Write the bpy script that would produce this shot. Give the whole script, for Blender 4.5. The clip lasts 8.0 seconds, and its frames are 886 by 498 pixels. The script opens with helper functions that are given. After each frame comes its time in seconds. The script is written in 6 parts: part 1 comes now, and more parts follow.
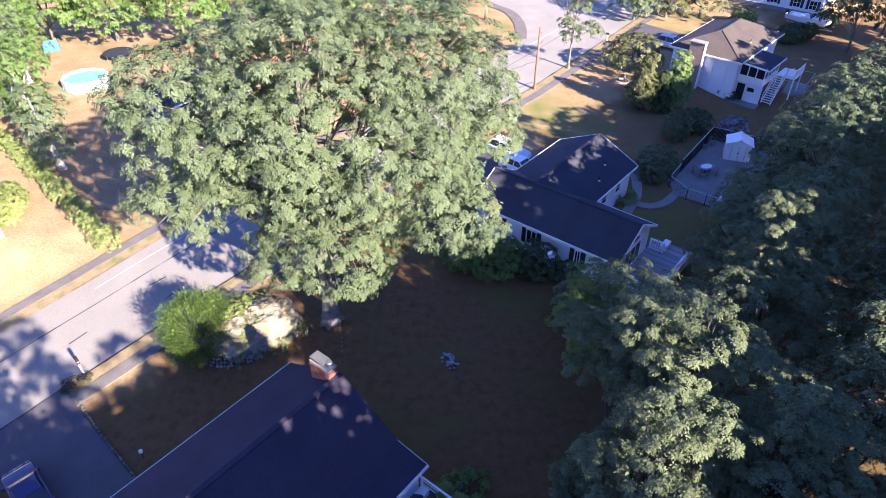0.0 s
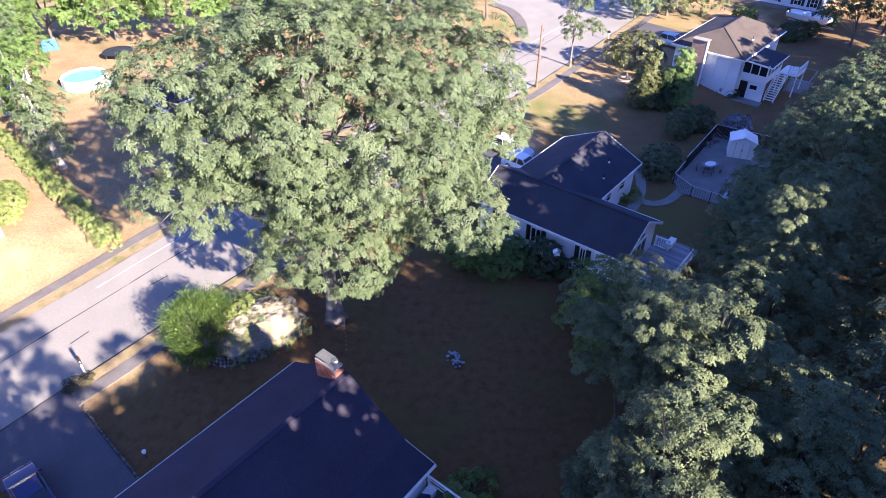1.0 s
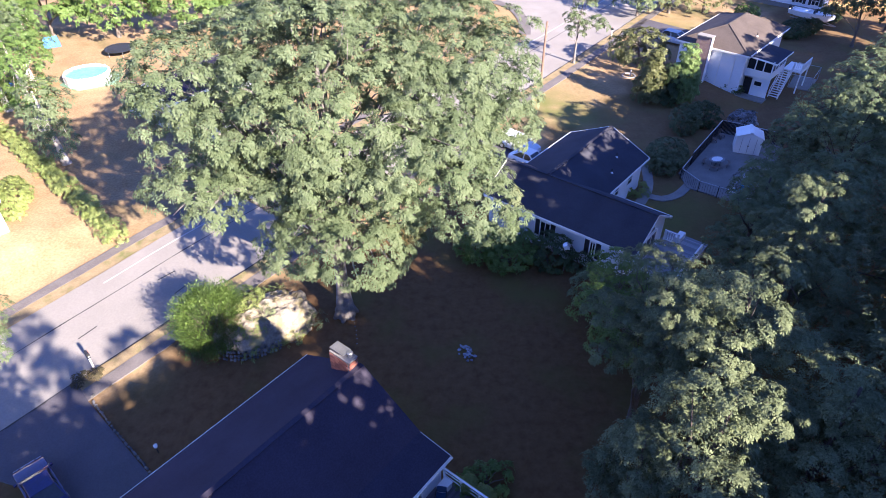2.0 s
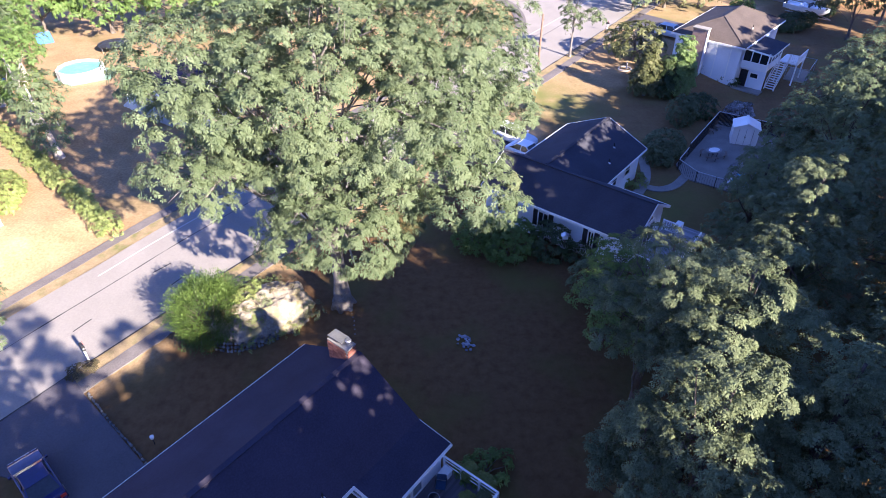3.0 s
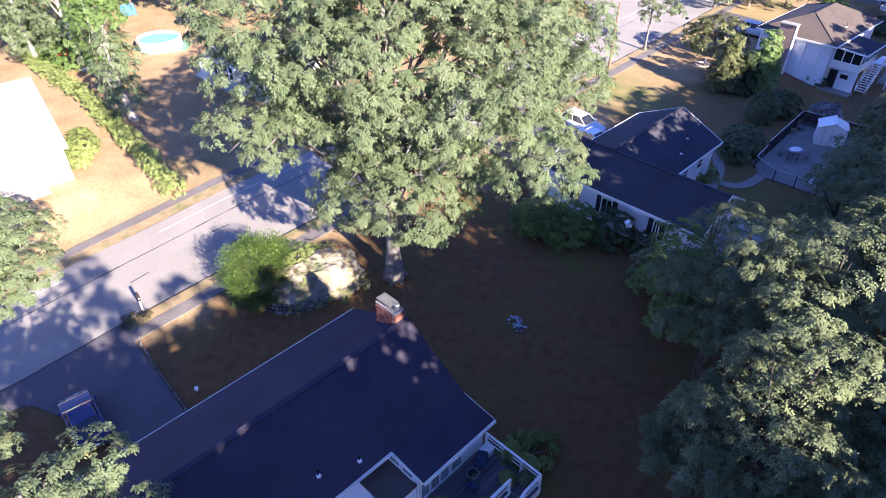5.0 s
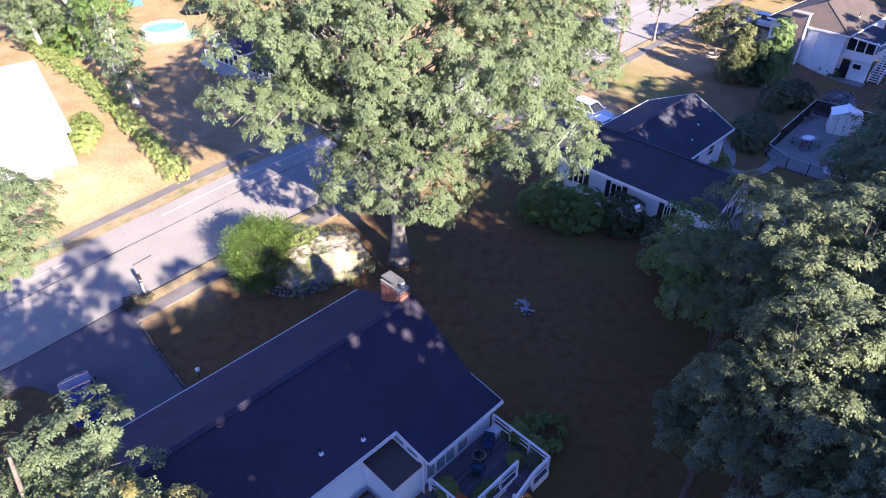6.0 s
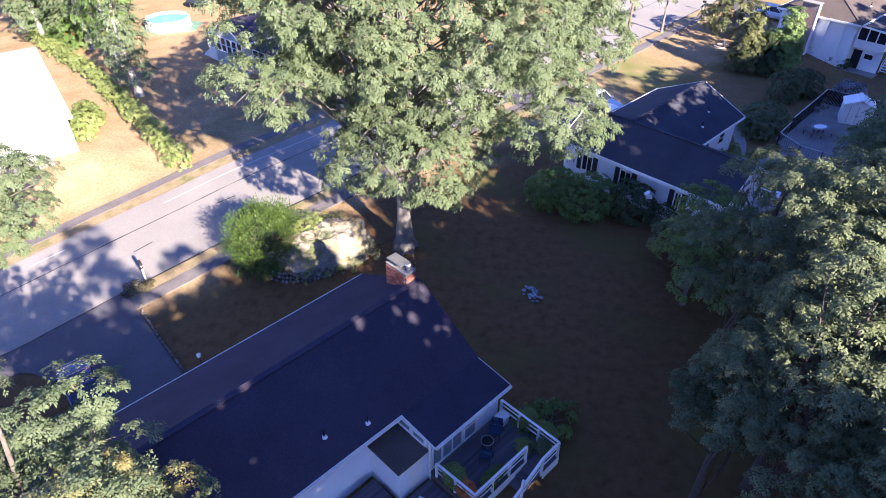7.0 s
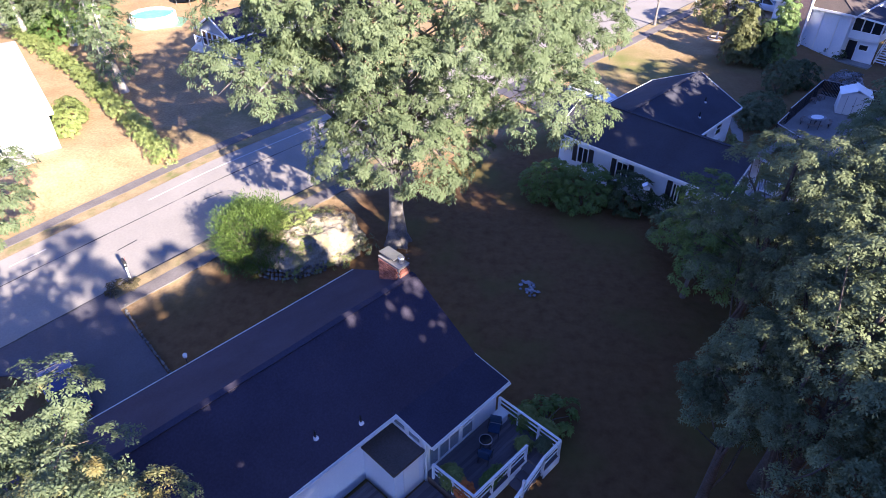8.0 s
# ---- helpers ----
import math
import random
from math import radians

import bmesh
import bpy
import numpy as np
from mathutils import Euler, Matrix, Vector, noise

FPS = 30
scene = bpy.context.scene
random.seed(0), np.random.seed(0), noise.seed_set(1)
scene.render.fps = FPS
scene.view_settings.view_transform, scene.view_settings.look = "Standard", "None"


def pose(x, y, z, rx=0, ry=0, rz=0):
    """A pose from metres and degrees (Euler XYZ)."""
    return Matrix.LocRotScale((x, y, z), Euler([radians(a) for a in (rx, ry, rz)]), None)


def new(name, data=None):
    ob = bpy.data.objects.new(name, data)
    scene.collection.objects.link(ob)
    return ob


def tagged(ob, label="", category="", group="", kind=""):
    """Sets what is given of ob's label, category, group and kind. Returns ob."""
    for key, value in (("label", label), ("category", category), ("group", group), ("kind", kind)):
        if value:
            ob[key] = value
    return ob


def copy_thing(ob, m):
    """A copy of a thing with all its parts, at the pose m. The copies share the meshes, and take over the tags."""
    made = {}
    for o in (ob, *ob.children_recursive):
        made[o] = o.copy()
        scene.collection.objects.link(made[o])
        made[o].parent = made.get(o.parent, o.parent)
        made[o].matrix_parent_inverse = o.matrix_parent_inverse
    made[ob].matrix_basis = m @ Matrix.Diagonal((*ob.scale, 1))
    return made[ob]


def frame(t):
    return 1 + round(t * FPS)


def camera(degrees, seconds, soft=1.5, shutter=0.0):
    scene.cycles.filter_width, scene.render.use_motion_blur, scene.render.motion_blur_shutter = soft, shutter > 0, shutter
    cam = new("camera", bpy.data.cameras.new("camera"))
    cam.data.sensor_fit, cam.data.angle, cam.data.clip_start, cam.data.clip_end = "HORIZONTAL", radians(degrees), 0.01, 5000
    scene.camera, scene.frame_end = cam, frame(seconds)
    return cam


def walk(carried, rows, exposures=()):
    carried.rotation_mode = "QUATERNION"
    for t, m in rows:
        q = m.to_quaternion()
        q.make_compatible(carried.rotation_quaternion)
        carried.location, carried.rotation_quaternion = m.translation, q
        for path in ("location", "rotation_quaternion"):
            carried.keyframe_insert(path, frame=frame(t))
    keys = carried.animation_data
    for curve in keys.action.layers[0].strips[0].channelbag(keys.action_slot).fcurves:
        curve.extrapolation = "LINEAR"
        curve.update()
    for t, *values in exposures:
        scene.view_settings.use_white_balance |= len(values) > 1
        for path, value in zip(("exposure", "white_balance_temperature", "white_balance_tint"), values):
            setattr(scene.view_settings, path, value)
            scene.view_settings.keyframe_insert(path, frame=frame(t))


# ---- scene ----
from itertools import product

# ---- camera ----
cam = camera(70.0, 8.0, soft=0.6)
# seconds, x, y, z, pitch, turn about the view axis, yaw
ROWS = [
    (0.0, 0.000, 0.000, 31.624, -37.381, -0.200, -0.000),
    (0.5, -0.130, 0.125, 31.445, -37.348, -0.174, -0.115),
    (1.0, -0.469, 0.162, 31.249, -37.324, -0.231, -0.208),
    (1.5, -1.090, 0.106, 31.042, -37.273, -0.171, -0.354),
    (3.0, -1.606, -0.254, 29.980, -37.184, -0.130, -1.083),
    (3.5, -1.543, -0.319, 29.592, -37.178, -0.237, -1.161),
    (4.0, -1.639, -0.384, 29.063, -37.091, -0.074, 0.384),
    (4.5, -1.673, -0.369, 28.482, -37.023, 0.217, 3.870),
    (6.0, -1.760, -0.540, 26.371, -36.808, 0.322, 5.608),
    (6.5, -1.843, -0.595, 25.710, -36.732, 0.222, 5.836),
    (7.0, -1.935, -0.503, 25.127, -36.707, 0.224, 5.983),
    (7.5, -2.006, -0.227, 24.579, -36.647, 0.236, 5.614),
    (8.0, -2.099, 0.150, 24.179, -36.683, 0.133, 5.128),
]
EXPOSURE, KELVIN, TINT, SUN, SKY = 2.38, 5250.0, 50.0, 5.0, 0.058
walk(cam, [(t, pose(x, y, z, 90 + pitch, 0, yaw) @ pose(0, 0, 0, 0, 0, lean)) for t, x, y, z, pitch, lean, yaw in ROWS],
     exposures=[(0.0, EXPOSURE, KELVIN, TINT), (8.0, EXPOSURE, KELVIN, TINT)])

# ---- light ----
SUN_FROM = Vector((0.67, -0.74, 0.0)).normalized()
SUN_UP = radians(26.3)
world = bpy.data.worlds.new("sky")
scene.world = world
world.use_nodes = True
wn = world.node_tree.nodes
sky = wn.new("ShaderNodeTexSky")
sky.sky_type = "NISHITA"
sky.sun_disc = False
sky.ozone_density = 5.0
sky.dust_density = 0.0
sky.sun_elevation = SUN_UP
sky.sun_rotation = math.atan2(SUN_FROM.x, SUN_FROM.y)
world.node_tree.links.new(sky.outputs[0], wn["Background"].inputs[0])
wn["Background"].inputs[1].default_value = SKY
sun = new("sun", bpy.data.lights.new("sun", "SUN"))
sun.data.energy = SUN
sun.data.angle = radians(0.53)
sun.data.color = (1.0, 0.9, 0.46)
way = -(SUN_FROM * math.cos(SUN_UP) + Vector((0, 0, math.sin(SUN_UP))))
sun.matrix_world = Matrix.Translation((40, -40, 60)) @ way.to_track_quat("-Z", "Y").to_matrix().to_4x4()


# ---- materials ----
def material(name, low, high, scale=1.0, rough=0.8, bump=0.0, fine=8.0, island=False, spots=None, spot_scale=0.2, spot_range=(0.5, 0.7), metal=0.0, thin=0.0, gloss=0.3, obj=False):
    """A surface between two colours, varied at two scales, with fine relief. spots: a third colour in patches."""
    m = bpy.data.materials.new(name)
    m.use_nodes = True
    nt = m.node_tree
    n, l = nt.nodes, nt.links
    b = n["Principled BSDF"]
    tc = n.new("ShaderNodeTexCoord")
    na = n.new("ShaderNodeTexNoise")
    na.inputs["Scale"].default_value = scale
    na.inputs["Detail"].default_value = 4
    nb = n.new("ShaderNodeTexNoise")
    nb.inputs["Scale"].default_value = scale * fine
    nb.inputs["Detail"].default_value = 3
    l.new(tc.outputs["Object"], na.inputs["Vector"])
    l.new(tc.outputs["Object"], nb.inputs["Vector"])
    add = n.new("ShaderNodeMath")
    add.operation = "MULTIPLY_ADD"
    l.new(nb.outputs["Fac"], add.inputs[0])
    add.inputs[1].default_value = 0.5
    half = n.new("ShaderNodeMath")
    half.operation = "MULTIPLY"
    l.new(na.outputs["Fac"], half.inputs[0])
    half.inputs[1].default_value = 0.5
    l.new(half.outputs[0], add.inputs[2])
    value = add.outputs[0]
    if island or obj:
        r = n.new("ShaderNodeObjectInfo" if obj else "ShaderNodeNewGeometry")
        mi = n.new("ShaderNodeMath")
        mi.operation = "MULTIPLY_ADD"
        l.new(r.outputs["Random" if obj else "Random Per Island"], mi.inputs[0])
        mi.inputs[1].default_value = 0.5 if obj else 0.24
        half.inputs[1].default_value = 0.5 if obj else 0.76
        l.new(half.outputs[0], mi.inputs[2])
        value = mi.outputs[0]
    ramp = n.new("ShaderNodeMapRange")
    ramp.inputs["From Min"].default_value = 0.3
    ramp.inputs["From Max"].default_value = 0.7
    l.new(value, ramp.inputs["Value"])
    mix = n.new("ShaderNodeMix")
    mix.data_type = "RGBA"
    mix.inputs[6].default_value = (*low, 1)
    mix.inputs[7].default_value = (*high, 1)
    l.new(ramp.outputs[0], mix.inputs[0])
    colour = mix.outputs[2]
    if spots:
        nc = n.new("ShaderNodeTexNoise")
        nc.inputs["Scale"].default_value = spot_scale
        nc.inputs["Detail"].default_value = 5
        nc.inputs["Roughness"].default_value = 0.6
        l.new(tc.outputs["Object"], nc.inputs["Vector"])
        rc = n.new("ShaderNodeMapRange")
        rc.inputs["From Min"].default_value, rc.inputs["From Max"].default_value = spot_range
        l.new(nc.outputs["Fac"], rc.inputs["Value"])
        mc = n.new("ShaderNodeMix")
        mc.data_type = "RGBA"
        l.new(rc.outputs[0], mc.inputs[0])
        l.new(colour, mc.inputs[6])
        mc.inputs[7].default_value = (*spots, 1)
        colour = mc.outputs[2]
    l.new(colour, b.inputs["Base Color"])
    b.inputs["Roughness"].default_value = rough
    b.inputs["Metallic"].default_value = metal
    b.inputs["Specular IOR Level"].default_value = gloss
    if bump:
        bp = n.new("ShaderNodeBump")
        bp.inputs["Strength"].default_value = min(1.0, bump)
        bp.inputs["Distance"].default_value = 0.05
        l.new(nb.outputs["Fac"], bp.inputs["Height"])
        l.new(bp.outputs[0], b.inputs["Normal"])
    if thin:
        tr = n.new("ShaderNodeBsdfTranslucent")
        l.new(colour, tr.inputs["Color"])
        ms = n.new("ShaderNodeMixShader")
        ms.inputs[0].default_value = thin
        l.new(b.outputs[0], ms.inputs[1])
        l.new(tr.outputs[0], ms.inputs[2])
        l.new(ms.outputs[0], n["Material Output"].inputs["Surface"])
    return m


M = dict(
    lawn=material("dry_lawn", (0.208, 0.136, 0.07), (0.395, 0.283, 0.158), 0.35, 0.95, 0.35, 14, spots=(0.1, 0.105, 0.04), spot_scale=0.07, spot_range=(0.52, 0.7), gloss=0.1),
    straw=material("straw_verge", (0.18, 0.135, 0.075), (0.33, 0.26, 0.15), 1.2, 0.95, 0.6, 10, spots=(0.15, 0.15, 0.06), spot_scale=0.9, gloss=0.1),
    asphalt=material("worn_asphalt", (0.2, 0.187, 0.173), (0.262, 0.246, 0.227), 0.25, 0.85, 0.25, 30, spots=(0.285, 0.268, 0.25), spot_scale=0.12),
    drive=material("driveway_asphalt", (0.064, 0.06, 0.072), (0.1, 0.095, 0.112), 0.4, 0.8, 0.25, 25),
    walk=material("sidewalk_asphalt", (0.09, 0.08, 0.08), (0.17, 0.155, 0.15), 0.8, 0.9, 0.3, 14),
    concrete=material("concrete", (0.17, 0.165, 0.16), (0.27, 0.26, 0.245), 0.8, 0.9, 0.2, 12),
    tar=material("tar", (0.02, 0.02, 0.02), (0.045, 0.045, 0.045), 2.0, 0.6),
    linewhite=material("road_paint", (0.3, 0.3, 0.3), (0.5, 0.5, 0.5), 3.0, 0.8),
    kerb=material("granite", (0.28, 0.27, 0.27), (0.46, 0.45, 0.44), 3.0, 0.85, 0.3, obj=True),
    white=material("white_paint", (0.78, 0.79, 0.8), (0.87, 0.87, 0.87), 1.5, 0.55, 0.06, 12),
    siding=material("white_siding", (0.7, 0.75, 0.83), (0.8, 0.83, 0.89), 0.5, 0.6, 0.1, 20),
    grey_siding=material("grey_siding", (0.3, 0.33, 0.36), (0.4, 0.43, 0.46), 0.5, 0.65, 0.1, 20),
    roof=material("dark_shingle", (0.036, 0.0325, 0.05), (0.062, 0.056, 0.084), 0.5, 0.92, 0.008, 24, gloss=0.08),
    roof_b=material("slate_shingle", (0.04, 0.041, 0.053), (0.068, 0.07, 0.09), 0.5, 0.92, 0.008, 24, gloss=0.08),
    roof_brown=material("brown_shingle", (0.055, 0.045, 0.04), (0.11, 0.09, 0.08), 0.6, 0.85, 0.35, 24),
    roof_pale=material("pale_shingle", (0.24, 0.235, 0.235), (0.32, 0.315, 0.31), 0.6, 0.8, 0.3, 24),
    brick=material("red_brick", (0.16, 0.06, 0.045), (0.3, 0.13, 0.1), 5.0, 0.85, 0.3, 3, obj=True),
    pale_brick=material("weathered_brick", (0.24, 0.155, 0.13), (0.4, 0.29, 0.25), 5.0, 0.85, 0.3, 3),
    glass=material("window_glass", (0.012, 0.014, 0.018), (0.03, 0.034, 0.04), 1.0, 0.08, gloss=0.6),
    # pale pane colour stands in for the sky reflected in the rear windows
    pale_pane=material("pale_sky_glass", (0.2, 0.23, 0.26), (0.36, 0.39, 0.42), 1.2, 0.25, gloss=0.5),
    dark_bark=material("dark_bark", (0.04, 0.034, 0.03), (0.11, 0.095, 0.085), 2.0, 0.95, 0.8, 6),
    shutter=material("dark_shutter", (0.012, 0.012, 0.016), (0.03, 0.03, 0.036), 2.0, 0.5),
    metal=material("grey_metal", (0.4, 0.4, 0.42), (0.56, 0.56, 0.58), 3.0, 0.35, metal=0.8),
    dark=material("dark_metal", (0.015, 0.015, 0.017), (0.035, 0.035, 0.038), 3.0, 0.5),
    bark=material("grey_bark", (0.075, 0.062, 0.052), (0.19, 0.165, 0.145), 2.0, 0.95, 0.8, 6),
    oak_bark=material("pale_grey_bark", (0.075, 0.068, 0.064), (0.26, 0.24, 0.225), 2.0, 0.95, 0.8, 6),
    pale_bark=material("pale_bark", (0.28, 0.26, 0.24), (0.5, 0.47, 0.44), 2.0, 0.9, 0.5, 6),
    wood=material("weathered_wood", (0.13, 0.1, 0.085), (0.26, 0.21, 0.18), 1.5, 0.85, 0.3, 8),
    deck=material("deck_paint", (0.08, 0.072, 0.085), (0.125, 0.115, 0.13), 1.0, 0.7, 0.2, 8, obj=True),
    deck_b=material("grey_deck_boards", (0.24, 0.24, 0.26), (0.36, 0.36, 0.38), 1.0, 0.75, 0.2, 8, obj=True),
    pole=material("pole_wood", (0.13, 0.08, 0.06), (0.24, 0.16, 0.12), 2.0, 0.9, 0.4, 8),
    rock=material("pale_rock", (0.11, 0.098, 0.08), (0.32, 0.29, 0.235), 1.4, 0.95, 1.0, 5, spots=(0.24, 0.21, 0.1), spot_scale=0.9, spot_range=(0.5, 0.64)),
    stone=material("grey_stone", (0.08, 0.08, 0.085), (0.22, 0.215, 0.21), 1.6, 0.9, 0.6, 5, obj=True),
    pool=material("pool_liner", (0.7, 0.72, 0.74), (0.82, 0.83, 0.84), 2.0, 0.4),
    water=material("pool_water", (0.12, 0.4, 0.42), (0.2, 0.5, 0.52), 0.8, 0.06, 0.1, 4, gloss=0.5),
    tarp=material("green_tarp", (0.1, 0.2, 0.13), (0.16, 0.27, 0.18), 2.0, 0.5),
    blue=material("blue_plastic", (0.03, 0.12, 0.42), (0.06, 0.22, 0.62), 2.0, 0.4),
    red=material("red_plastic", (0.42, 0.03, 0.02), (0.6, 0.06, 0.04), 2.0, 0.4),
    car_silver=material("silver_paint", (0.5, 0.55, 0.62), (0.56, 0.6, 0.66), 1.0, 0.25, gloss=0.6),
    car_blue=material("blue_paint", (0.014, 0.014, 0.07), (0.02, 0.02, 0.11), 1.0, 0.2, gloss=0.6),
    blue_cloth=material("blue_cushion", (0.02, 0.04, 0.09), (0.04, 0.075, 0.15), 2.0, 0.8),
    pool_blue=material("deep_pool_water", (0.03, 0.3, 0.6), (0.08, 0.45, 0.75), 0.8, 0.06, 0.1, 4, gloss=0.5),
    bluestone=material("blue_grey_stone", (0.14, 0.15, 0.19), (0.3, 0.31, 0.37), 2.0, 0.85, 0.4, 5, obj=True),
    cedar_piece=material("fence_board", (0.4, 0.27, 0.12), (0.58, 0.42, 0.2), 1.5, 0.8, 0.3, 8, obj=True),
    rubber=material("rubber", (0.012, 0.012, 0.012), (0.03, 0.03, 0.03), 3.0, 0.8),
    cedar=material("fence_wood", (0.4, 0.27, 0.12), (0.58, 0.42, 0.2), 1.5, 0.8, 0.3, 8),
    leaf_oak=material("oak_leaf", (0.1, 0.142, 0.066), (0.182, 0.232, 0.125), 0.45, 0.6, island=True, thin=0.32, gloss=0.16, spots=(0.22, 0.22, 0.115), spot_scale=0.3, spot_range=(0.62, 0.82)),
    leaf_autumn=material("turning_leaf", (0.075, 0.11, 0.052), (0.185, 0.235, 0.13), 0.45, 0.62, island=True, thin=0.3, gloss=0.14, spots=(0.27, 0.23, 0.08), spot_scale=0.5, spot_range=(0.56, 0.66)),
    leaf_wood=material("wood_leaf", (0.07, 0.092, 0.044), (0.182, 0.222, 0.115), 0.45, 0.62, island=True, thin=0.16, gloss=0.12),
    leaf_bright=material("bright_leaf", (0.075, 0.14, 0.028), (0.16, 0.25, 0.065), 0.35, 0.5, island=True, thin=0.3),
    leaf_dark=material("dark_leaf", (0.028, 0.05, 0.018), (0.085, 0.125, 0.045), 0.5, 0.5, island=True, thin=0.2),
    leaf_hedge=material("hedge_leaf", (0.14, 0.19, 0.045), (0.25, 0.3, 0.09), 0.6, 0.5, island=True, thin=0.2),
    leaf_row=material("long_hedge_leaf", (0.17, 0.23, 0.06), (0.3, 0.355, 0.12), 0.6, 0.5, island=True, thin=0.25),
    leaf_olive=material("olive_leaf", (0.085, 0.105, 0.035), (0.175, 0.185, 0.075), 0.5, 0.5, island=True, thin=0.25),
    leaf_fresh=material("fresh_leaf", (0.12, 0.2, 0.055), (0.24, 0.34, 0.12), 0.4, 0.5, island=True, thin=0.3),
    needle=material("yew_needle", (0.022, 0.05, 0.01), (0.125, 0.2, 0.034), 0.7, 0.5, island=True, thin=0.15),
    flower=material("pale_flower", (0.03, 0.05, 0.03), (0.5, 0.5, 0.56), 1.0, 0.6, island=True, thin=0.2),
    orange=material("orange_flower", (0.5, 0.12, 0.04), (0.7, 0.25, 0.06), 1.0, 0.6, island=True, thin=0.2),
    dry=material("dry_stem", (0.05, 0.045, 0.022), (0.13, 0.11, 0.06), 1.0, 0.9, island=True, thin=0.1),
)


# ---- building blocks ----
def lift(x, y, over=0.0):
    """The ground's height: the land falls towards the lower end of the street."""
    def s(a, b, v):
        t = min(max((v - a) / (b - a), 0.0), 1.0)
        return t * t * (3 - 2 * t)
    along, across = (x + y) * 0.7071, (x - y) * 0.7071
    d = 12 - along
    return -min(0.075 * (d + math.sqrt(d * d + 4)), 2.6) * s(-55, -49.5, across) * s(-12, -24, across) + 1.0 * math.exp(-((x - 29.5) ** 2 + (y - 74) ** 2) / 18) + over


def mesh_object(name, verts, faces, mat, parent=None, label="", smooth=False):
    me = bpy.data.meshes.new(name)
    me.from_pydata(verts, [], faces)
    me.materials.append(mat)
    if smooth:
        me.polygons.foreach_set("use_smooth", [True] * len(me.polygons))
    me.update()
    ob = new(name, me)
    ob.parent = parent
    if label:
        ob["label"] = label
    return ob


def part(name, bm, mat, parent=None, label="", smooth=False, bevel=0.0):
    if bevel:
        bmesh.ops.bevel(bm, geom=bm.edges[:], offset=bevel, segments=1, affect="EDGES", clamp_overlap=True)
    bmesh.ops.recalc_face_normals(bm, faces=bm.faces[:])
    me = bpy.data.meshes.new(name)
    bm.to_mesh(me)
    bm.free()
    me.materials.append(mat)
    if smooth:
        me.polygons.foreach_set("use_smooth", [True] * len(me.polygons))
    ob = new(name, me)
    ob.parent = parent
    if label:
        ob["label"] = label
    return ob


def thing(name, m, label, category, group="", kind=""):
    ob = new(name)
    ob.empty_display_size = 0.2
    ob.matrix_basis = m
    return tagged(ob, label, category, group, kind)


def put_box(bm, x0, x1, y0, y1, z0, z1, m=None):
    g = bmesh.ops.create_cube(bm, size=1.0, matrix=Matrix.Translation(((x0 + x1) / 2, (y0 + y1) / 2, (z0 + z1) / 2)) @ Matrix.Diagonal((x1 - x0, y1 - y0, z1 - z0, 1)))
    if m is not None:
        bmesh.ops.transform(bm, matrix=m, verts=g["verts"])
    return g["verts"]


def box(name, x0, x1, y0, y1, z0, z1, mat, parent=None, label="", bevel=0.012, m=None):
    bm = bmesh.new()
    put_box(bm, x0, x1, y0, y1, z0, z1, m)
    return part(name, bm, mat, parent, label, bevel=bevel)


def beam(bm, a, b, w, h):
    """A bar of section w by h from a to b."""
    a, b = Vector(a), Vector(b)
    d = b - a
    q = d.to_track_quat("X", "Z").to_matrix().to_4x4()
    put_box(bm, 0, d.length, -w / 2, w / 2, -h / 2, h / 2, Matrix.Translation(a) @ q)


def rod(bm, a, b, r0, r1=None, n=8):
    a, b = Vector(a), Vector(b)
    d = b - a
    q = d.to_track_quat("Z", "Y").to_matrix().to_4x4()
    bmesh.ops.create_cone(bm, cap_ends=True, segments=n, radius1=r0, radius2=r0 if r1 is None else r1, depth=d.length,
                          matrix=Matrix.Translation((a + b) / 2) @ q)


def prism(bm, outline, low, high):
    """A closed solid over an outline; low and high give the height at (x, y)."""
    lo = [bm.verts.new((x, y, low(x, y))) for x, y in outline]
    hi = [bm.verts.new((x, y, high(x, y))) for x, y in outline]
    bm.faces.new(list(reversed(lo)))
    bm.faces.new(hi)
    n = len(outline)
    for i in range(n):
        j = (i + 1) % n
        bm.faces.new((lo[i], lo[j], hi[j], hi[i]))


def solid(name, outline, low, high, mat, parent=None, label=""):
    bm = bmesh.new()
    prism(bm, outline, (lambda x, y: low) if isinstance(low, (int, float)) else low, (lambda x, y: high) if isinstance(high, (int, float)) else high)
    return part(name, bm, mat, parent, label)


def tubes(paths, sides=7):
    """Verts and faces of tapered tubes. Each path is a list of (point, radius)."""
    verts, faces = [], []
    for path in paths:
        base = len(verts)
        for i, (p, r) in enumerate(path):
            p = Vector(p)
            a = Vector(path[max(i - 1, 0)][0])
            b = Vector(path[min(i + 1, len(path) - 1)][0])
            d = (b - a).normalized()
            u = d.cross(Vector((0.3, 0.9, 0.1))).normalized()
            w = d.cross(u)
            for k in range(sides):
                t = 2 * math.pi * k / sides
                verts.append(p + u * (r * math.cos(t)) + w * (r * math.sin(t)))
        for i in range(len(path) - 1):
            for k in range(sides):
                j = (k + 1) % sides
                q = base + i * sides
                faces.append((q + k, q + j, q + sides + j, q + sides + k))
        faces.append(tuple(base + (len(path) - 1) * sides + k for k in range(sides)))
    return verts, faces


def unit(v):
    return v / np.maximum(np.linalg.norm(v, axis=-1, keepdims=True), 1e-9)


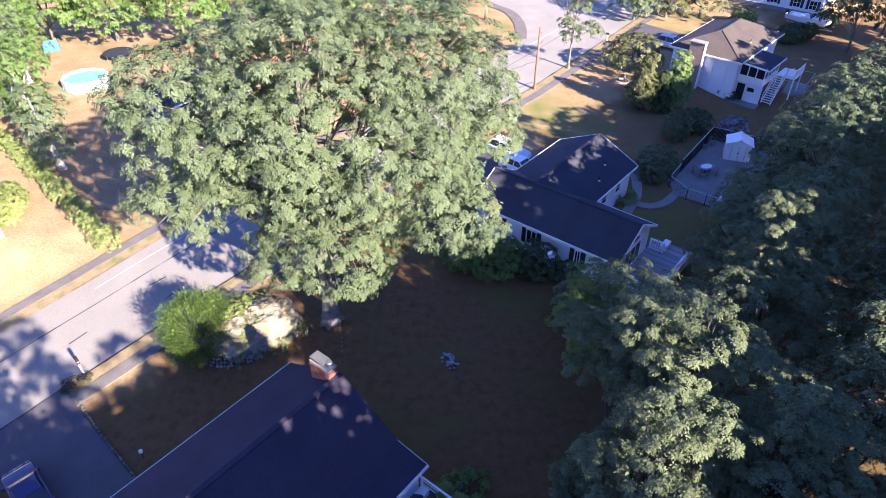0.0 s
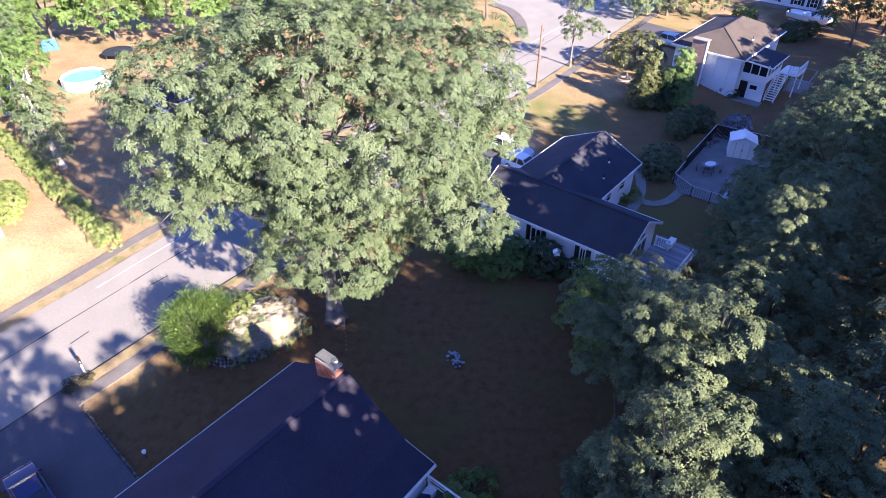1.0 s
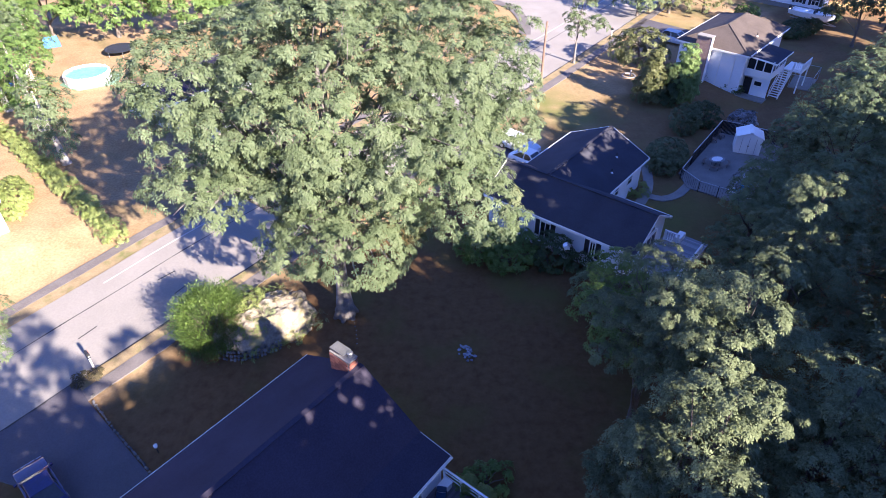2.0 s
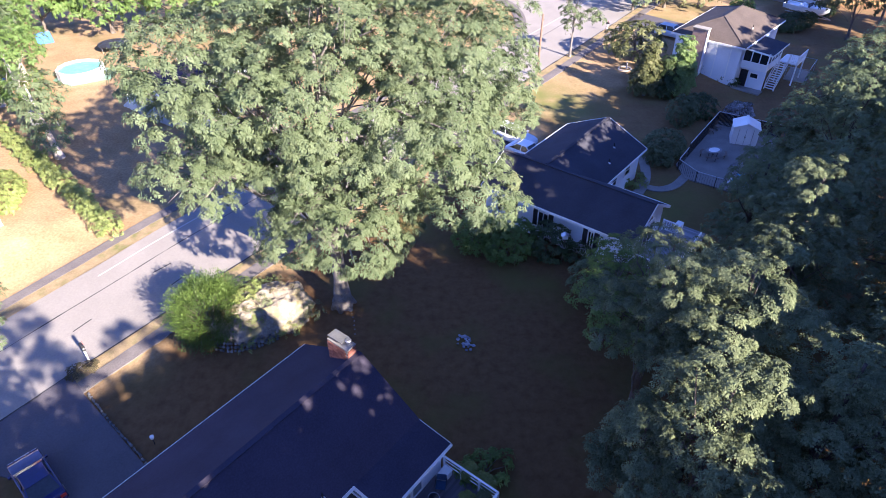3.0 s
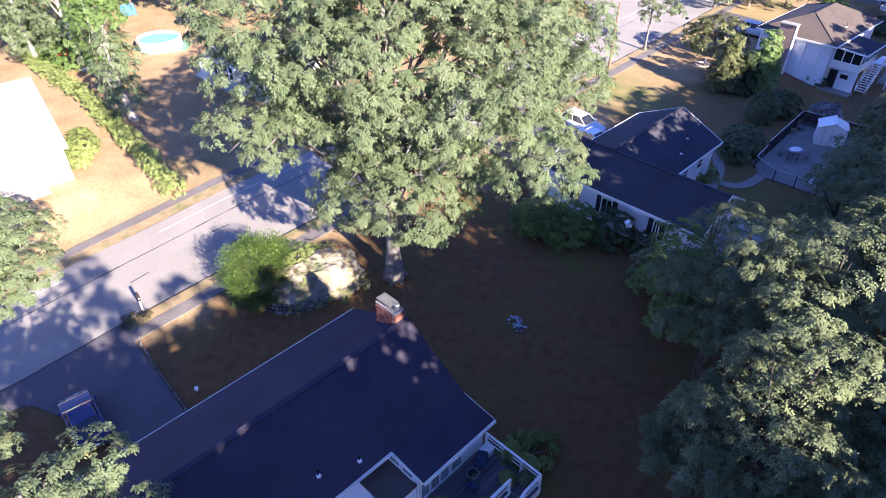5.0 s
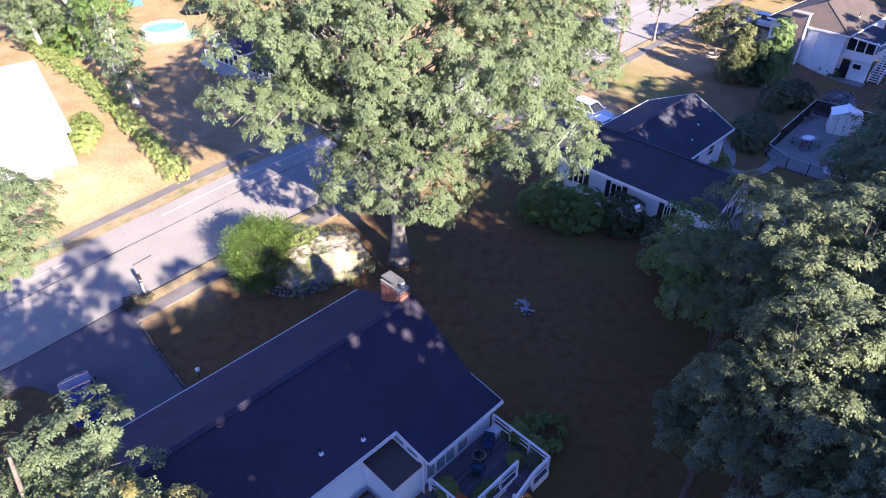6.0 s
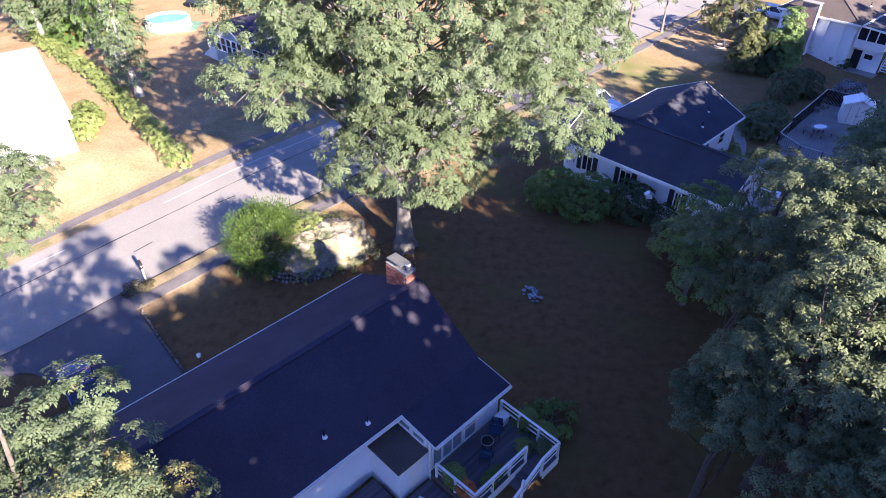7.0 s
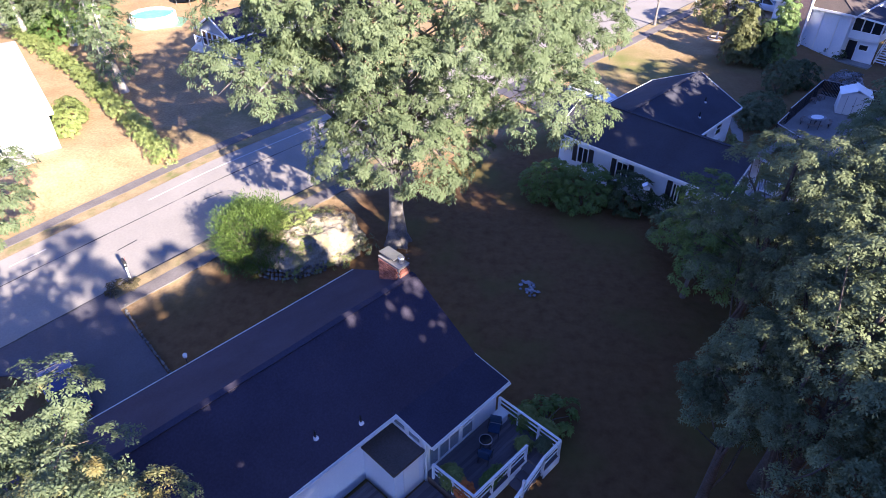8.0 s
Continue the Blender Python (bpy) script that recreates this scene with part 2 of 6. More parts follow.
def leaves(name, base, way, length, width, mat, parent, rng, droop=0.3, label="", normal=None):
    """One mesh of many kite-shaped leaves, each from its base along its way."""
    n = len(base)
    up = np.array([0, 0, 1.0]) if normal is None else normal
    side = unit(np.cross(way, rng.normal(size=(n, 3)) * 0.25 + up))
    ln = length * rng.uniform(0.7, 1.25, (n, 1))
    wd = width * rng.uniform(0.75, 1.2, (n, 1))
    tip = base + way * ln
    tip[:, 2] -= droop * ln[:, 0]
    mid = base + way * ln * 0.55
    v = np.stack([base, mid + side * wd * 0.5, tip, mid - side * wd * 0.5], 1).reshape(-1, 3)
    me = bpy.data.meshes.new(name)
    me.vertices.add(4 * n)
    me.vertices.foreach_set("co", v.astype(np.float32).ravel())
    me.loops.add(4 * n)
    me.loops.foreach_set("vertex_index", np.arange(4 * n, dtype=np.int32))
    me.polygons.add(n)
    me.polygons.foreach_set("loop_start", np.arange(0, 4 * n, 4, dtype=np.int32))
    me.update(calc_edges=True)
    me.materials.append(mat)
    ob = new(name, me)
    ob.parent = parent
    if label:
        ob["label"] = label
    return ob


def clump_points(lobes, spacing, rng, up=-0.35, shell=(0.66, 1.04)):
    """Centres of leaf clumps spread over the outside of a crown of ellipsoid lobes."""
    out, outward = [], []
    for cx, cy, cz, rx, ry, rz in lobes:
        area = 4 * math.pi * ((rx * ry) ** 1.6 / 3 + (rx * rz) ** 1.6 / 3 + (ry * rz) ** 1.6 / 3) ** (1 / 1.6)
        n = max(8, int(area / spacing ** 2))
        k = np.arange(n) + 0.5
        z = 1 - 2 * k / n
        a = k * 2.399963 + rng.uniform(0, 6)
        d = np.stack([np.sqrt(1 - z * z) * np.cos(a), np.sqrt(1 - z * z) * np.sin(a), z], 1) + rng.normal(0, 0.5 / math.sqrt(n), (n, 3))
        d = unit(d)
        d = d[d[:, 2] > up]
        ph = rng.uniform(0, 6.3, 6)
        swell = sum(np.sin(d @ v * f + ph[i]) for i, (v, f) in enumerate(zip(((0.8, 0.5, 0.2), (-0.4, 0.8, 0.5), (0.3, -0.5, 0.8), (0.7, -0.6, 0.4), (-0.6, -0.6, 0.5), (0.1, 0.7, -0.7)), np.array((5, 6, 6, 8, 9, 8)) * min(1.3, math.sqrt(rx * ry) / 4)))) / 3
        if rx > 2 and shell == (0.66, 1.04):
            d, swell = d[swell > -0.75], swell[swell > -0.75]
        p = np.array([cx, cy, cz]) + d * np.array([rx, ry, rz]) * (rng.uniform(*shell, (len(d), 1)) + 0.1 * swell[:, None])
        keep = np.ones(len(p), bool)
        for ox, oy, oz, qx, qy, qz in lobes:
            if (ox, oy, oz) != (cx, cy, cz):
                keep &= (((p - np.array([ox, oy, oz])) / np.array([qx, qy, qz])) ** 2).sum(1) > 0.62
        out.append(p[keep])
        outward.append(d[keep])
    return np.concatenate(out), np.concatenate(outward)


def spray(points, outward, radius, twigs, per, rng, flat=0.75):
    """Leaf bases, ways and faces for domed clumps: twigs over each dome, an umbrella of drooping leaves on each twig's end."""
    n = len(points)
    rad = radius * rng.uniform(0.55, 1.3, (n, 1, 1))
    d = unit(rng.normal(size=(n, twigs, 3)) * 0.72 + outward[:, None] * 0.7 + np.array([0, 0, 0.5]))
    c = points[:, None] + d * rad * rng.uniform(0.62, 1.04, (n, twigs, 1)) * np.array([1, 1, flat])
    tip = unit(d * 0.6 + outward[:, None] * 0.25 + np.array([0, 0, 0.5]) + rng.normal(0, 0.22, (n, twigs, 3)))
    ring = unit(np.cross(tip, rng.normal(size=(n, twigs, 3))))
    other = np.cross(tip, ring)
    a = (np.arange(per) / per * 2 * math.pi)[None, None] + rng.normal(0, 0.22, (n, twigs, per))
    w = ring[:, :, None] * np.cos(a)[..., None] + other[:, :, None] * np.sin(a)[..., None]
    w = unit(w + tip[:, :, None] * rng.uniform(-0.05, 0.5, (n, twigs, per, 1)))
    c = np.repeat(c[:, :, None], per, 2) + w * 0.02
    m = np.repeat(tip[:, :, None], per, 2)
    return c.reshape(-1, 3), w.reshape(-1, 3), m.reshape(-1, 3)


def tree(name, x, y, lobes, trunk_r, label, category="tree", spacing=1.5, radius=1.0, twigs=22, per=7, leaf=(0.24, 0.1), mat=None, bark=None,
         seed=1, group="", inner=0.35, limbs=14, lean=(0.0, 0.0), extra=(), up=-0.35):
    """A tree: a trunk with limbs that reach into the lobes, and a crown of leaf clumps. Lobes are given from the tree's foot."""
    rng = np.random.default_rng(seed)
    t = thing(name, pose(x, y, lift(x, y)), label, category, group)
    lob = [tuple(map(float, q)) for q in lobes]
    top = max(q[2] + 0.45 * q[5] for q in lob)
    cx, cy = np.mean([q[0] for q in lob]), np.mean([q[1] for q in lob])
    spine = []
    for i in range(9):
        f = i / 8
        r = trunk_r * (1.55 if i == 0 else 1.0) * (1 - 0.8 * f)
        spine.append(((lean[0] * f + cx * f * f, lean[1] * f + cy * f * f, top * f - (0.3 if i == 0 else 0)), r))
    paths = [spine]
    pts, outw = clump_points(lob, spacing, rng, up)
    order = rng.permutation(len(pts))[: limbs * 3]
    for j, i in enumerate(order):
        f = rng.uniform(0.3, 0.85)
        a = Vector(spine[int(f * 8)][0])
        b = Vector(pts[i])
        mid = a.lerp(b, 0.5) + Vector((0, 0, 0.12 * (b - a).length)) + Vector(rng.normal(0, 0.35, 3))
        r = trunk_r * (0.42 if j < limbs else 0.18) * (1 - 0.5 * f)
        paths.append([(a, r), (a.lerp(mid, 0.5) + Vector(rng.normal(0, 0.15, 3)), r * 0.8), (mid, r * 0.6), (mid.lerp(b, 0.55) + Vector(rng.normal(0, 0.2, 3)), r * 0.38), (b, r * 0.14)])
    for path in extra:
        paths.append([(Vector(p), r) for p, r in path])
    v, f = tubes(paths, 8)
    mesh_object("trunk", v, f, bark or M["bark"], t, smooth=True)
    if inner:
        sel = rng.random(len(pts)) < inner
        c = np.array([cx, cy, top * 0.7])
        ip = c + (pts[sel] - c) * rng.uniform(0.5, 0.8, (sel.sum(), 1))
        pts, outw = np.concatenate([pts, ip]), np.concatenate([outw, outw[sel]])
    b, w, m = spray(pts, outw, radius, twigs, per, rng)
    leaves("crown", b, w, leaf[0], leaf[1], mat or M["leaf_wood"], t, rng, normal=m)
    return t


def shrub(name, x, y, rx, ry, h, label, mat, seed=1, category="shrub", group="", leaf=(0.2, 0.1), spacing=0.58, radius=0.38, twigs=9, per=6, turn=0, z=None):
    rng = np.random.default_rng(seed)
    t = thing(name, pose(x, y, lift(x, y) if z is None else z, 0, 0, turn), label, category, group)
    lob = [(0, 0, h * 0.45, rx, ry, h * 0.55)]
    pts, outw = clump_points(lob, spacing, rng, -0.75, (0.78, 1.0))
    pts[:, 2] = np.maximum(pts[:, 2], 0.1)
    paths = []
    for i in rng.permutation(len(pts))[:7]:
        b = Vector(pts[i])
        paths.append([((b.x * 0.1, b.y * 0.1, -0.1), 0.05), ((b.x * 0.5, b.y * 0.5, b.z * 0.6), 0.03), (b, 0.01)])
    v, f = tubes(paths, 5)
    mesh_object("stem", v, f, M["bark"], t)
    b, w, m = spray(pts, outw, radius, twigs, per, rng, 0.9)
    leaves("foliage", b, w, leaf[0], leaf[1], mat, t, rng, normal=m)
    return t


# ---- ground, street and paths ----
def spaced(a, b, fine0, fine1, step, far):
    near = list(np.arange(fine0, fine1 + 0.01, step))
    lo, hi, d = [], [], step
    v = fine0
    while v > a:
        d *= far
        v -= d
        lo.append(v)
    d, v = step, fine1
    while v < b:
        d *= far
        v += d
        hi.append(v)
    return lo[::-1] + near + hi


def brown_patches(m):
    """Mixes a darker brown with thin green into the lawn where the mask is set."""
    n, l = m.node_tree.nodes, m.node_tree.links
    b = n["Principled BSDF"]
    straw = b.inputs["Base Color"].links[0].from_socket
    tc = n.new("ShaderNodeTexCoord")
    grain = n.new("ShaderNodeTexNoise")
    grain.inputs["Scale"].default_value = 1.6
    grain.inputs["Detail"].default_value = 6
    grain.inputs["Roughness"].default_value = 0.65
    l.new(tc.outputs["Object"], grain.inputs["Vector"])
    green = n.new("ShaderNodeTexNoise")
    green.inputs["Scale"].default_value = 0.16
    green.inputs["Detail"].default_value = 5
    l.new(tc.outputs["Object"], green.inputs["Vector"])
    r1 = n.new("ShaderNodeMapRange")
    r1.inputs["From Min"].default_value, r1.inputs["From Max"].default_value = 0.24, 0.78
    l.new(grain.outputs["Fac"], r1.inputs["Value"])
    brown_mix = n.new("ShaderNodeMix")
    brown_mix.data_type = "RGBA"
    brown_mix.inputs[6].default_value = (0.084, 0.046, 0.021, 1)
    brown_mix.inputs[7].default_value = (0.155, 0.095, 0.045, 1)
    l.new(r1.outputs[0], brown_mix.inputs[0])
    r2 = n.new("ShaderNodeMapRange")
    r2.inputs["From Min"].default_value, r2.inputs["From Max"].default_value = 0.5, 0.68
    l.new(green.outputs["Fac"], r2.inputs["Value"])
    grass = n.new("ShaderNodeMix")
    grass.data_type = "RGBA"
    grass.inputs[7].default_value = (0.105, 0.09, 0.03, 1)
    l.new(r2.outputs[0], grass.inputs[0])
    l.new(brown_mix.outputs[2], grass.inputs[6])
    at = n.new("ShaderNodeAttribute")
    at.attribute_name = "near_side_brown"
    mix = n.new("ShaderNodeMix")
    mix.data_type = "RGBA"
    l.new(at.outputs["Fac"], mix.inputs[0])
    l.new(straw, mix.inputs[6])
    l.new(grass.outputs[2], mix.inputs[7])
    lush = n.new("ShaderNodeAttribute")
    lush.attribute_name = "lush_grass"
    green_mix = n.new("ShaderNodeMix")
    green_mix.data_type = "RGBA"
    l.new(lush.outputs["Fac"], green_mix.inputs[0])
    l.new(mix.outputs[2], green_mix.inputs[6])
    green_mix.inputs[7].default_value = (0.14, 0.15, 0.045, 1)
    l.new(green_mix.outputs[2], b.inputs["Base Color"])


def build_ground():
    xs, ys = spaced(-3000, 3000, -60, 50, 1.0, 1.35), spaced(-3000, 3000, -20, 110, 1.0, 1.35)
    verts = [(x, y, lift(x, y) + 0.05 * noise.noise((x * 0.15, y * 0.15, 0)) - 0.03) for y in ys for x in xs]
    w = len(xs)
    faces = [(j * w + i, j * w + i + 1, (j + 1) * w + i + 1, (j + 1) * w + i) for j in range(len(ys) - 1) for i in range(w - 1)]
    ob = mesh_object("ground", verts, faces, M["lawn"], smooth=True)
    # darker brown mixed in over the yards on the near side, straw grass elsewhere
    near_brown = ob.data.attributes.new("near_side_brown", "FLOAT", "POINT")
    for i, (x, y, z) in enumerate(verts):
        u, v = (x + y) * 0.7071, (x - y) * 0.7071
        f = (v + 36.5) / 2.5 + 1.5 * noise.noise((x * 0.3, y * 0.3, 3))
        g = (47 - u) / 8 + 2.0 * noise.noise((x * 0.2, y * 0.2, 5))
        near_brown.data[i].value = min(max(f, 0.0), 1.0) * (0.72 + 0.28 * min(max(g, 0.0), 1.0))
    lush = ob.data.attributes.new("lush_grass", "FLOAT", "POINT")
    for i, (x, y, z) in enumerate(verts):
        f = 0.0
        for px, py, r, k in ((12.5, 66.5, 5.0, 0.85), (18.5, 44.5, 3.5, 0.6), (-20.5, 27.5, 1.8, 0.2), (9.0, 97.0, 4.0, 0.6), (34.0, 95.0, 4.0, 0.6)):
            f = max(f, k * math.exp(-((x - px) ** 2 + (y - py) ** 2) / (r * r)))
        lush.data[i].value = min(max(f * (1 + 0.9 * noise.noise((x * 0.5, y * 0.5, 8))), 0.0), 1.0)
    brown_patches(M["lawn"])
    tagged(ob, "dry brown lawn with thin green patches", "ground", kind="structure")


def spline(points, step=1.0):
    """Points along a smooth line through the given ones."""
    p = [Vector((*q, 0)) for q in points]
    p = [2 * p[0] - p[1], *p, 2 * p[-1] - p[-2]]
    out = []
    for i in range(1, len(p) - 2):
        n = max(2, int((p[i + 1] - p[i]).length / step))
        for k in range(n):
            t = k / n
            a, b, c, d = p[i - 1:i + 3]
            out.append(0.5 * (2 * b + (c - a) * t + (2 * a - 5 * b + 4 * c - d) * t * t + (3 * b - a - 3 * c + d) * t ** 3))
    out.append(p[-2])
    return out


def shifted(line, off):
    """The line moved off metres to its left."""
    out = []
    for i, p in enumerate(line):
        d = (line[min(i + 1, len(line) - 1)] - line[max(i - 1, 0)]).normalized()
        out.append(p + Vector((-d.y, d.x, 0)) * off)
    return out


def band(name, line, o0, o1, over, mat, label="", category="", cells=1, jag=0.0, kind="structure", deep=0.0):
    """A strip along a line, from o0 to o1 metres to its left."""
    rows = [shifted(line, o0 + (o1 - o0) * k / cells) for k in range(cells + 1)]
    verts, faces = [], []
    for i in range(len(line)):
        for k in range(cells + 1):
            p = rows[k][i]
            j = jag * noise.noise((p.x * 1.3, p.y * 1.3, k)) if k in (0, cells) else 0
            verts.append((p.x + j, p.y - j, lift(p.x, p.y, over)))
    c = cells + 1
    faces = [(i * c + k + 1, i * c + k, (i + 1) * c + k, (i + 1) * c + k + 1) for i in range(len(line) - 1) for k in range(cells)]
    if deep:
        n = len(verts)
        verts += [(x, y, z - deep) for x, y, z in verts]
        for i in range(len(line) - 1):
            faces.append((i * c, n + i * c, n + (i + 1) * c, (i + 1) * c))
            faces.append((i * c + cells, (i + 1) * c + cells, n + (i + 1) * c + cells, n + i * c + cells))
    ob = mesh_object(name, verts, faces, mat)
    return tagged(ob, label, category, kind=kind)


def sheet(name, outline, over, mat, label, category, step=1.0, deep=0.12):
    """A flat area of the ground with a kerb-high edge, cut into cells so that it follows the land."""
    bm = bmesh.new()
    f = bm.faces.new([bm.verts.new((x, y, 0)) for x, y in outline])
    xs, ys = [p[0] for p in outline], [p[1] for p in outline]
    for axis, lo, hi in ((0, min(xs), max(xs)), (1, min(ys), max(ys))):
        v = lo + step
        while v < hi:
            co, no = Vector((0, 0, 0)), Vector((0, 0, 0))
            co[axis], no[axis] = v, 1
            bmesh.ops.bisect_plane(bm, geom=bm.verts[:] + bm.edges[:] + bm.faces[:], plane_co=co, plane_no=no)
            v += step
    for v in bm.verts:
        v.co.z = lift(v.co.x, v.co.y, over)
    rim = [e for e in bm.edges if e.is_boundary]
    g = bmesh.ops.extrude_edge_only(bm, edges=rim)
    for v in g["geom"]:
        if isinstance(v, bmesh.types.BMVert):
            v.co.z -= deep
    return tagged(part(name, bm, mat), label, category, kind="structure")


build_ground()


def street(a, b):
    """World x, y from metres along and across the street."""
    return ((a + b) * 0.7071, (a - b) * 0.7071)


EDGE = spline([street(*p) for p in ((-60, -37.9), (-20, -37.9), (0, -37.9), (10, -37.9), (17, -38.6), (35, -41.2), (53, -43.9), (61.4, -44.8), (89, -49), (140, -57), (220, -69))])
band("road", EDGE, 0, 9.0, 0.045, M["asphalt"], "sun-bleached grey asphalt street with worn patches", "road", 8, deep=0.1)
band("verge_near", EDGE, -1.05, -0.05, 0.035, M["straw"], "strip of dry straw-coloured grass beside the street", "verge", 2, 0.12)
FAR = [p for p in EDGE if p.y < 82.5]
band("verge_far", FAR, 9.05, 10.2, 0.035, M["straw"], "strip of dry straw-coloured grass beside the street", "verge", 2, 0.12)
band("sidewalk_near", EDGE, -2.15, -1.05, 0.06, M["walk"], "worn grey asphalt sidewalk with ragged edges", "sidewalk", 2, 0.06, deep=0.1)
band("sidewalk_far", FAR, 10.2, 11.2, 0.06, M["walk"], "worn dark asphalt sidewalk with ragged edges", "sidewalk", 2, 0.06, deep=0.1)
band("tar_edge", EDGE, -0.08, 0.04, 0.075, M["tar"], "dark tar seam along the road edge", "road edge", jag=0.05)
# single thin dark line 6 m out from the near edge, in the tar colour
band("tar_seam", EDGE, 6.0, 6.08, 0.055, M["tar"], "thin dark line along the street", "road seam", jag=0.05)


def dashes():
    line = shifted(EDGE, 7.75)
    run = [i for i, p in enumerate(line) if -60 < p.x < 60]
    for a, b in ((0, 24), (26, 31), (35, 39), (44, 64), (70, 150)):
        seg = [line[i] for i in run[a:b]]
        if len(seg) > 1:
            band("edge_line", seg, -0.06, 0.06, 0.053, M["linewhite"], "worn white painted edge line", "road marking", jag=0.02)
    rng = random.Random(4)
    for x, y, n, turn in ((-22.8, 37.2, 3, 0.1), (-21.0, 35.6, 3, -0.05), (-26.8, 31.9, 3, 0), (2, 74, 9, 0.12), (5, 77, 10, -0.1), (9, 80, 10, 0.15), (11.5, 86, 9, -0.1), (7, 72, 9, 0.1)):
        d = Vector((0.66 + turn, 0.75 - turn, 0)).normalized()
        pts = [Vector((x, y, 0)) + d * k * 0.7 + Vector((-d.y, d.x, 0)) * rng.uniform(-0.22, 0.22) * (1 if n > 3 else 0.1) for k in range(n)]
        band("crack_seal", pts, -0.05, 0.05, 0.057, M["tar"], "dark tar sealing a crack", "road crack")


dashes()
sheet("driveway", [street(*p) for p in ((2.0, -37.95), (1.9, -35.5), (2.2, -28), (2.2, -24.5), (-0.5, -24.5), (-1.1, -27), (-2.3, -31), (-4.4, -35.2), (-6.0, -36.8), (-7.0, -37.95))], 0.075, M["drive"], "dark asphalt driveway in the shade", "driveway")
band("driveway_seam", spline([street(-7, -37.9), street(2.2, -37.9)]), -0.04, 0.04, 0.095, M["tar"], "dark tar seam across the driveway", "road seam", jag=0.04)
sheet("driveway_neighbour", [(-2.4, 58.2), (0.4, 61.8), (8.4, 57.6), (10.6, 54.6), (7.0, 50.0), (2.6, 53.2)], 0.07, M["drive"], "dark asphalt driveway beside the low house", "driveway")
sheet("side_street", [(10.6, 88.6), (11.6, 91.2), (12.4, 94.4), (12.5, 98.9), (11.5, 104.6), (8, 110), (-2, 122), (9, 130), (24, 112), (23, 104)], 0.05, M["asphalt"], "sun-bleached grey asphalt junction with a rounded corner", "road")
band("corner_apron", spline([(8.8, 108.6), (11.6, 104.6), (12.7, 98.9), (12.6, 94.4), (12.2, 91.4)]), -1.7, 0.0, 0.062, M["walk"], "darker asphalt apron round the grassy corner", "road")
sheet("driveway_far", [(30.6, 98.6), (26.0, 92.6), (33.0, 87.6), (37, 91.8)], 0.06, M["drive"], "asphalt driveway in front of the split-level house", "driveway")
sheet("patio", [(21.5, 49.4), (21.5, 52.0), (28.6, 61.3), (34.0, 57.6), (26.4, 45.8)], 0.09, M["concrete"], "pale concrete pool patio with stains", "patio")
band("garden_path", spline([(15.6, 45.6), (17.3, 48.2), (18.2, 50.4), (18.6, 53.2), (18.0, 55.4)], 0.5), -0.45, 0.45, 0.06, M["concrete"], "curving pale concrete garden path", "path", 2, deep=0.1)
band("garden_path", spline([(17.7, 48.0), (18.7, 47.6), (20.2, 48.2), (21.8, 49.9)], 0.5), -0.42, 0.42, 0.064, M["concrete"], "curving pale concrete garden path", "path", 2, deep=0.1)


# ---- houses ----
def window(parent, m, w, h, panes=(1, 1), shutters=False, label="", mat=None, pane=None):
    """A window unit on a wall: m puts its middle on the wall's face, its z outwards."""
    bm = bmesh.new()
    t = 0.09
    loops = [[bm.verts.new((sx * (w / 2 + o), sy * (h / 2 + o), z)) for sx, sy in ((-1, -1), (1, -1), (1, 1), (-1, 1))] for o, z in ((0, -0.02), (t, -0.02), (t, 0.07), (0, 0.07))]
    for k, i in product(range(4), range(4)):
        bm.faces.new((loops[k][i], loops[(k + 1) % 4][i], loops[(k + 1) % 4][(i + 1) % 4], loops[k][(i + 1) % 4]))
    bmesh.ops.recalc_face_normals(bm, faces=bm.faces)
    nx, ny = panes
    f = part("window", bm, mat or M["white"], parent, label)
    f.matrix_basis = m
    for i in range(1, nx):
        x = -w / 2 + w * i / nx
        box("mullion", x - 0.03, x + 0.03, -h / 2, h / 2, -0.01, 0.05, mat or M["white"], f, bevel=0)
    for i in range(1, ny):
        y = -h / 2 + h * i / ny
        box("mullion", -w / 2, w / 2, y - 0.03, y + 0.03, -0.01, 0.045, mat or M["white"], f, bevel=0)
    for i, j in product(range(nx), range(ny)):
        bm = bmesh.new()
        put_box(bm, -w / 2 + w * i / nx, -w / 2 + w * (i + 1) / nx, -h / 2 + h * j / ny, -h / 2 + h * (j + 1) / ny, 0.004, 0.018)
        part("pane", bm, pane or M["glass"], f)
    if shutters:
        for s in (-1, 1):
            bm = bmesh.new()
            x = s * (w / 2 + t + 0.2)
            prof = [(-h / 2 - t, 0.004), (-h / 2 - t, 0.055)] + [(-h / 2 + h * (k + q) / 9, z) for k in range(9) for q, z in ((0.05, 0.06), (0.95, 0.035))] + [(h / 2 + t, 0.055), (h / 2 + t, 0.004)]
            ends = [[bm.verts.new((x + d, y, z)) for y, z in prof] for d in (-0.2, 0.2)]
            for k in range(len(prof)):
                bm.faces.new((ends[0][k], ends[0][(k + 1) % len(prof)], ends[1][(k + 1) % len(prof)], ends[1][k]))
            bm.faces.new(ends[0][::-1])
            bm.faces.new(ends[1])
            bmesh.ops.recalc_face_normals(bm, faces=bm.faces)
            part("shutter", bm, M["shutter"], f, "dark shutter")
    return f


def face(x, y, z, side):
    """A wall face's pose: side is the way it looks, one of -x, +x, -y, +y."""
    return pose(x, y, z, 90, 0, {"-y": 0, "+x": 90, "+y": 180, "-x": -90}[side])


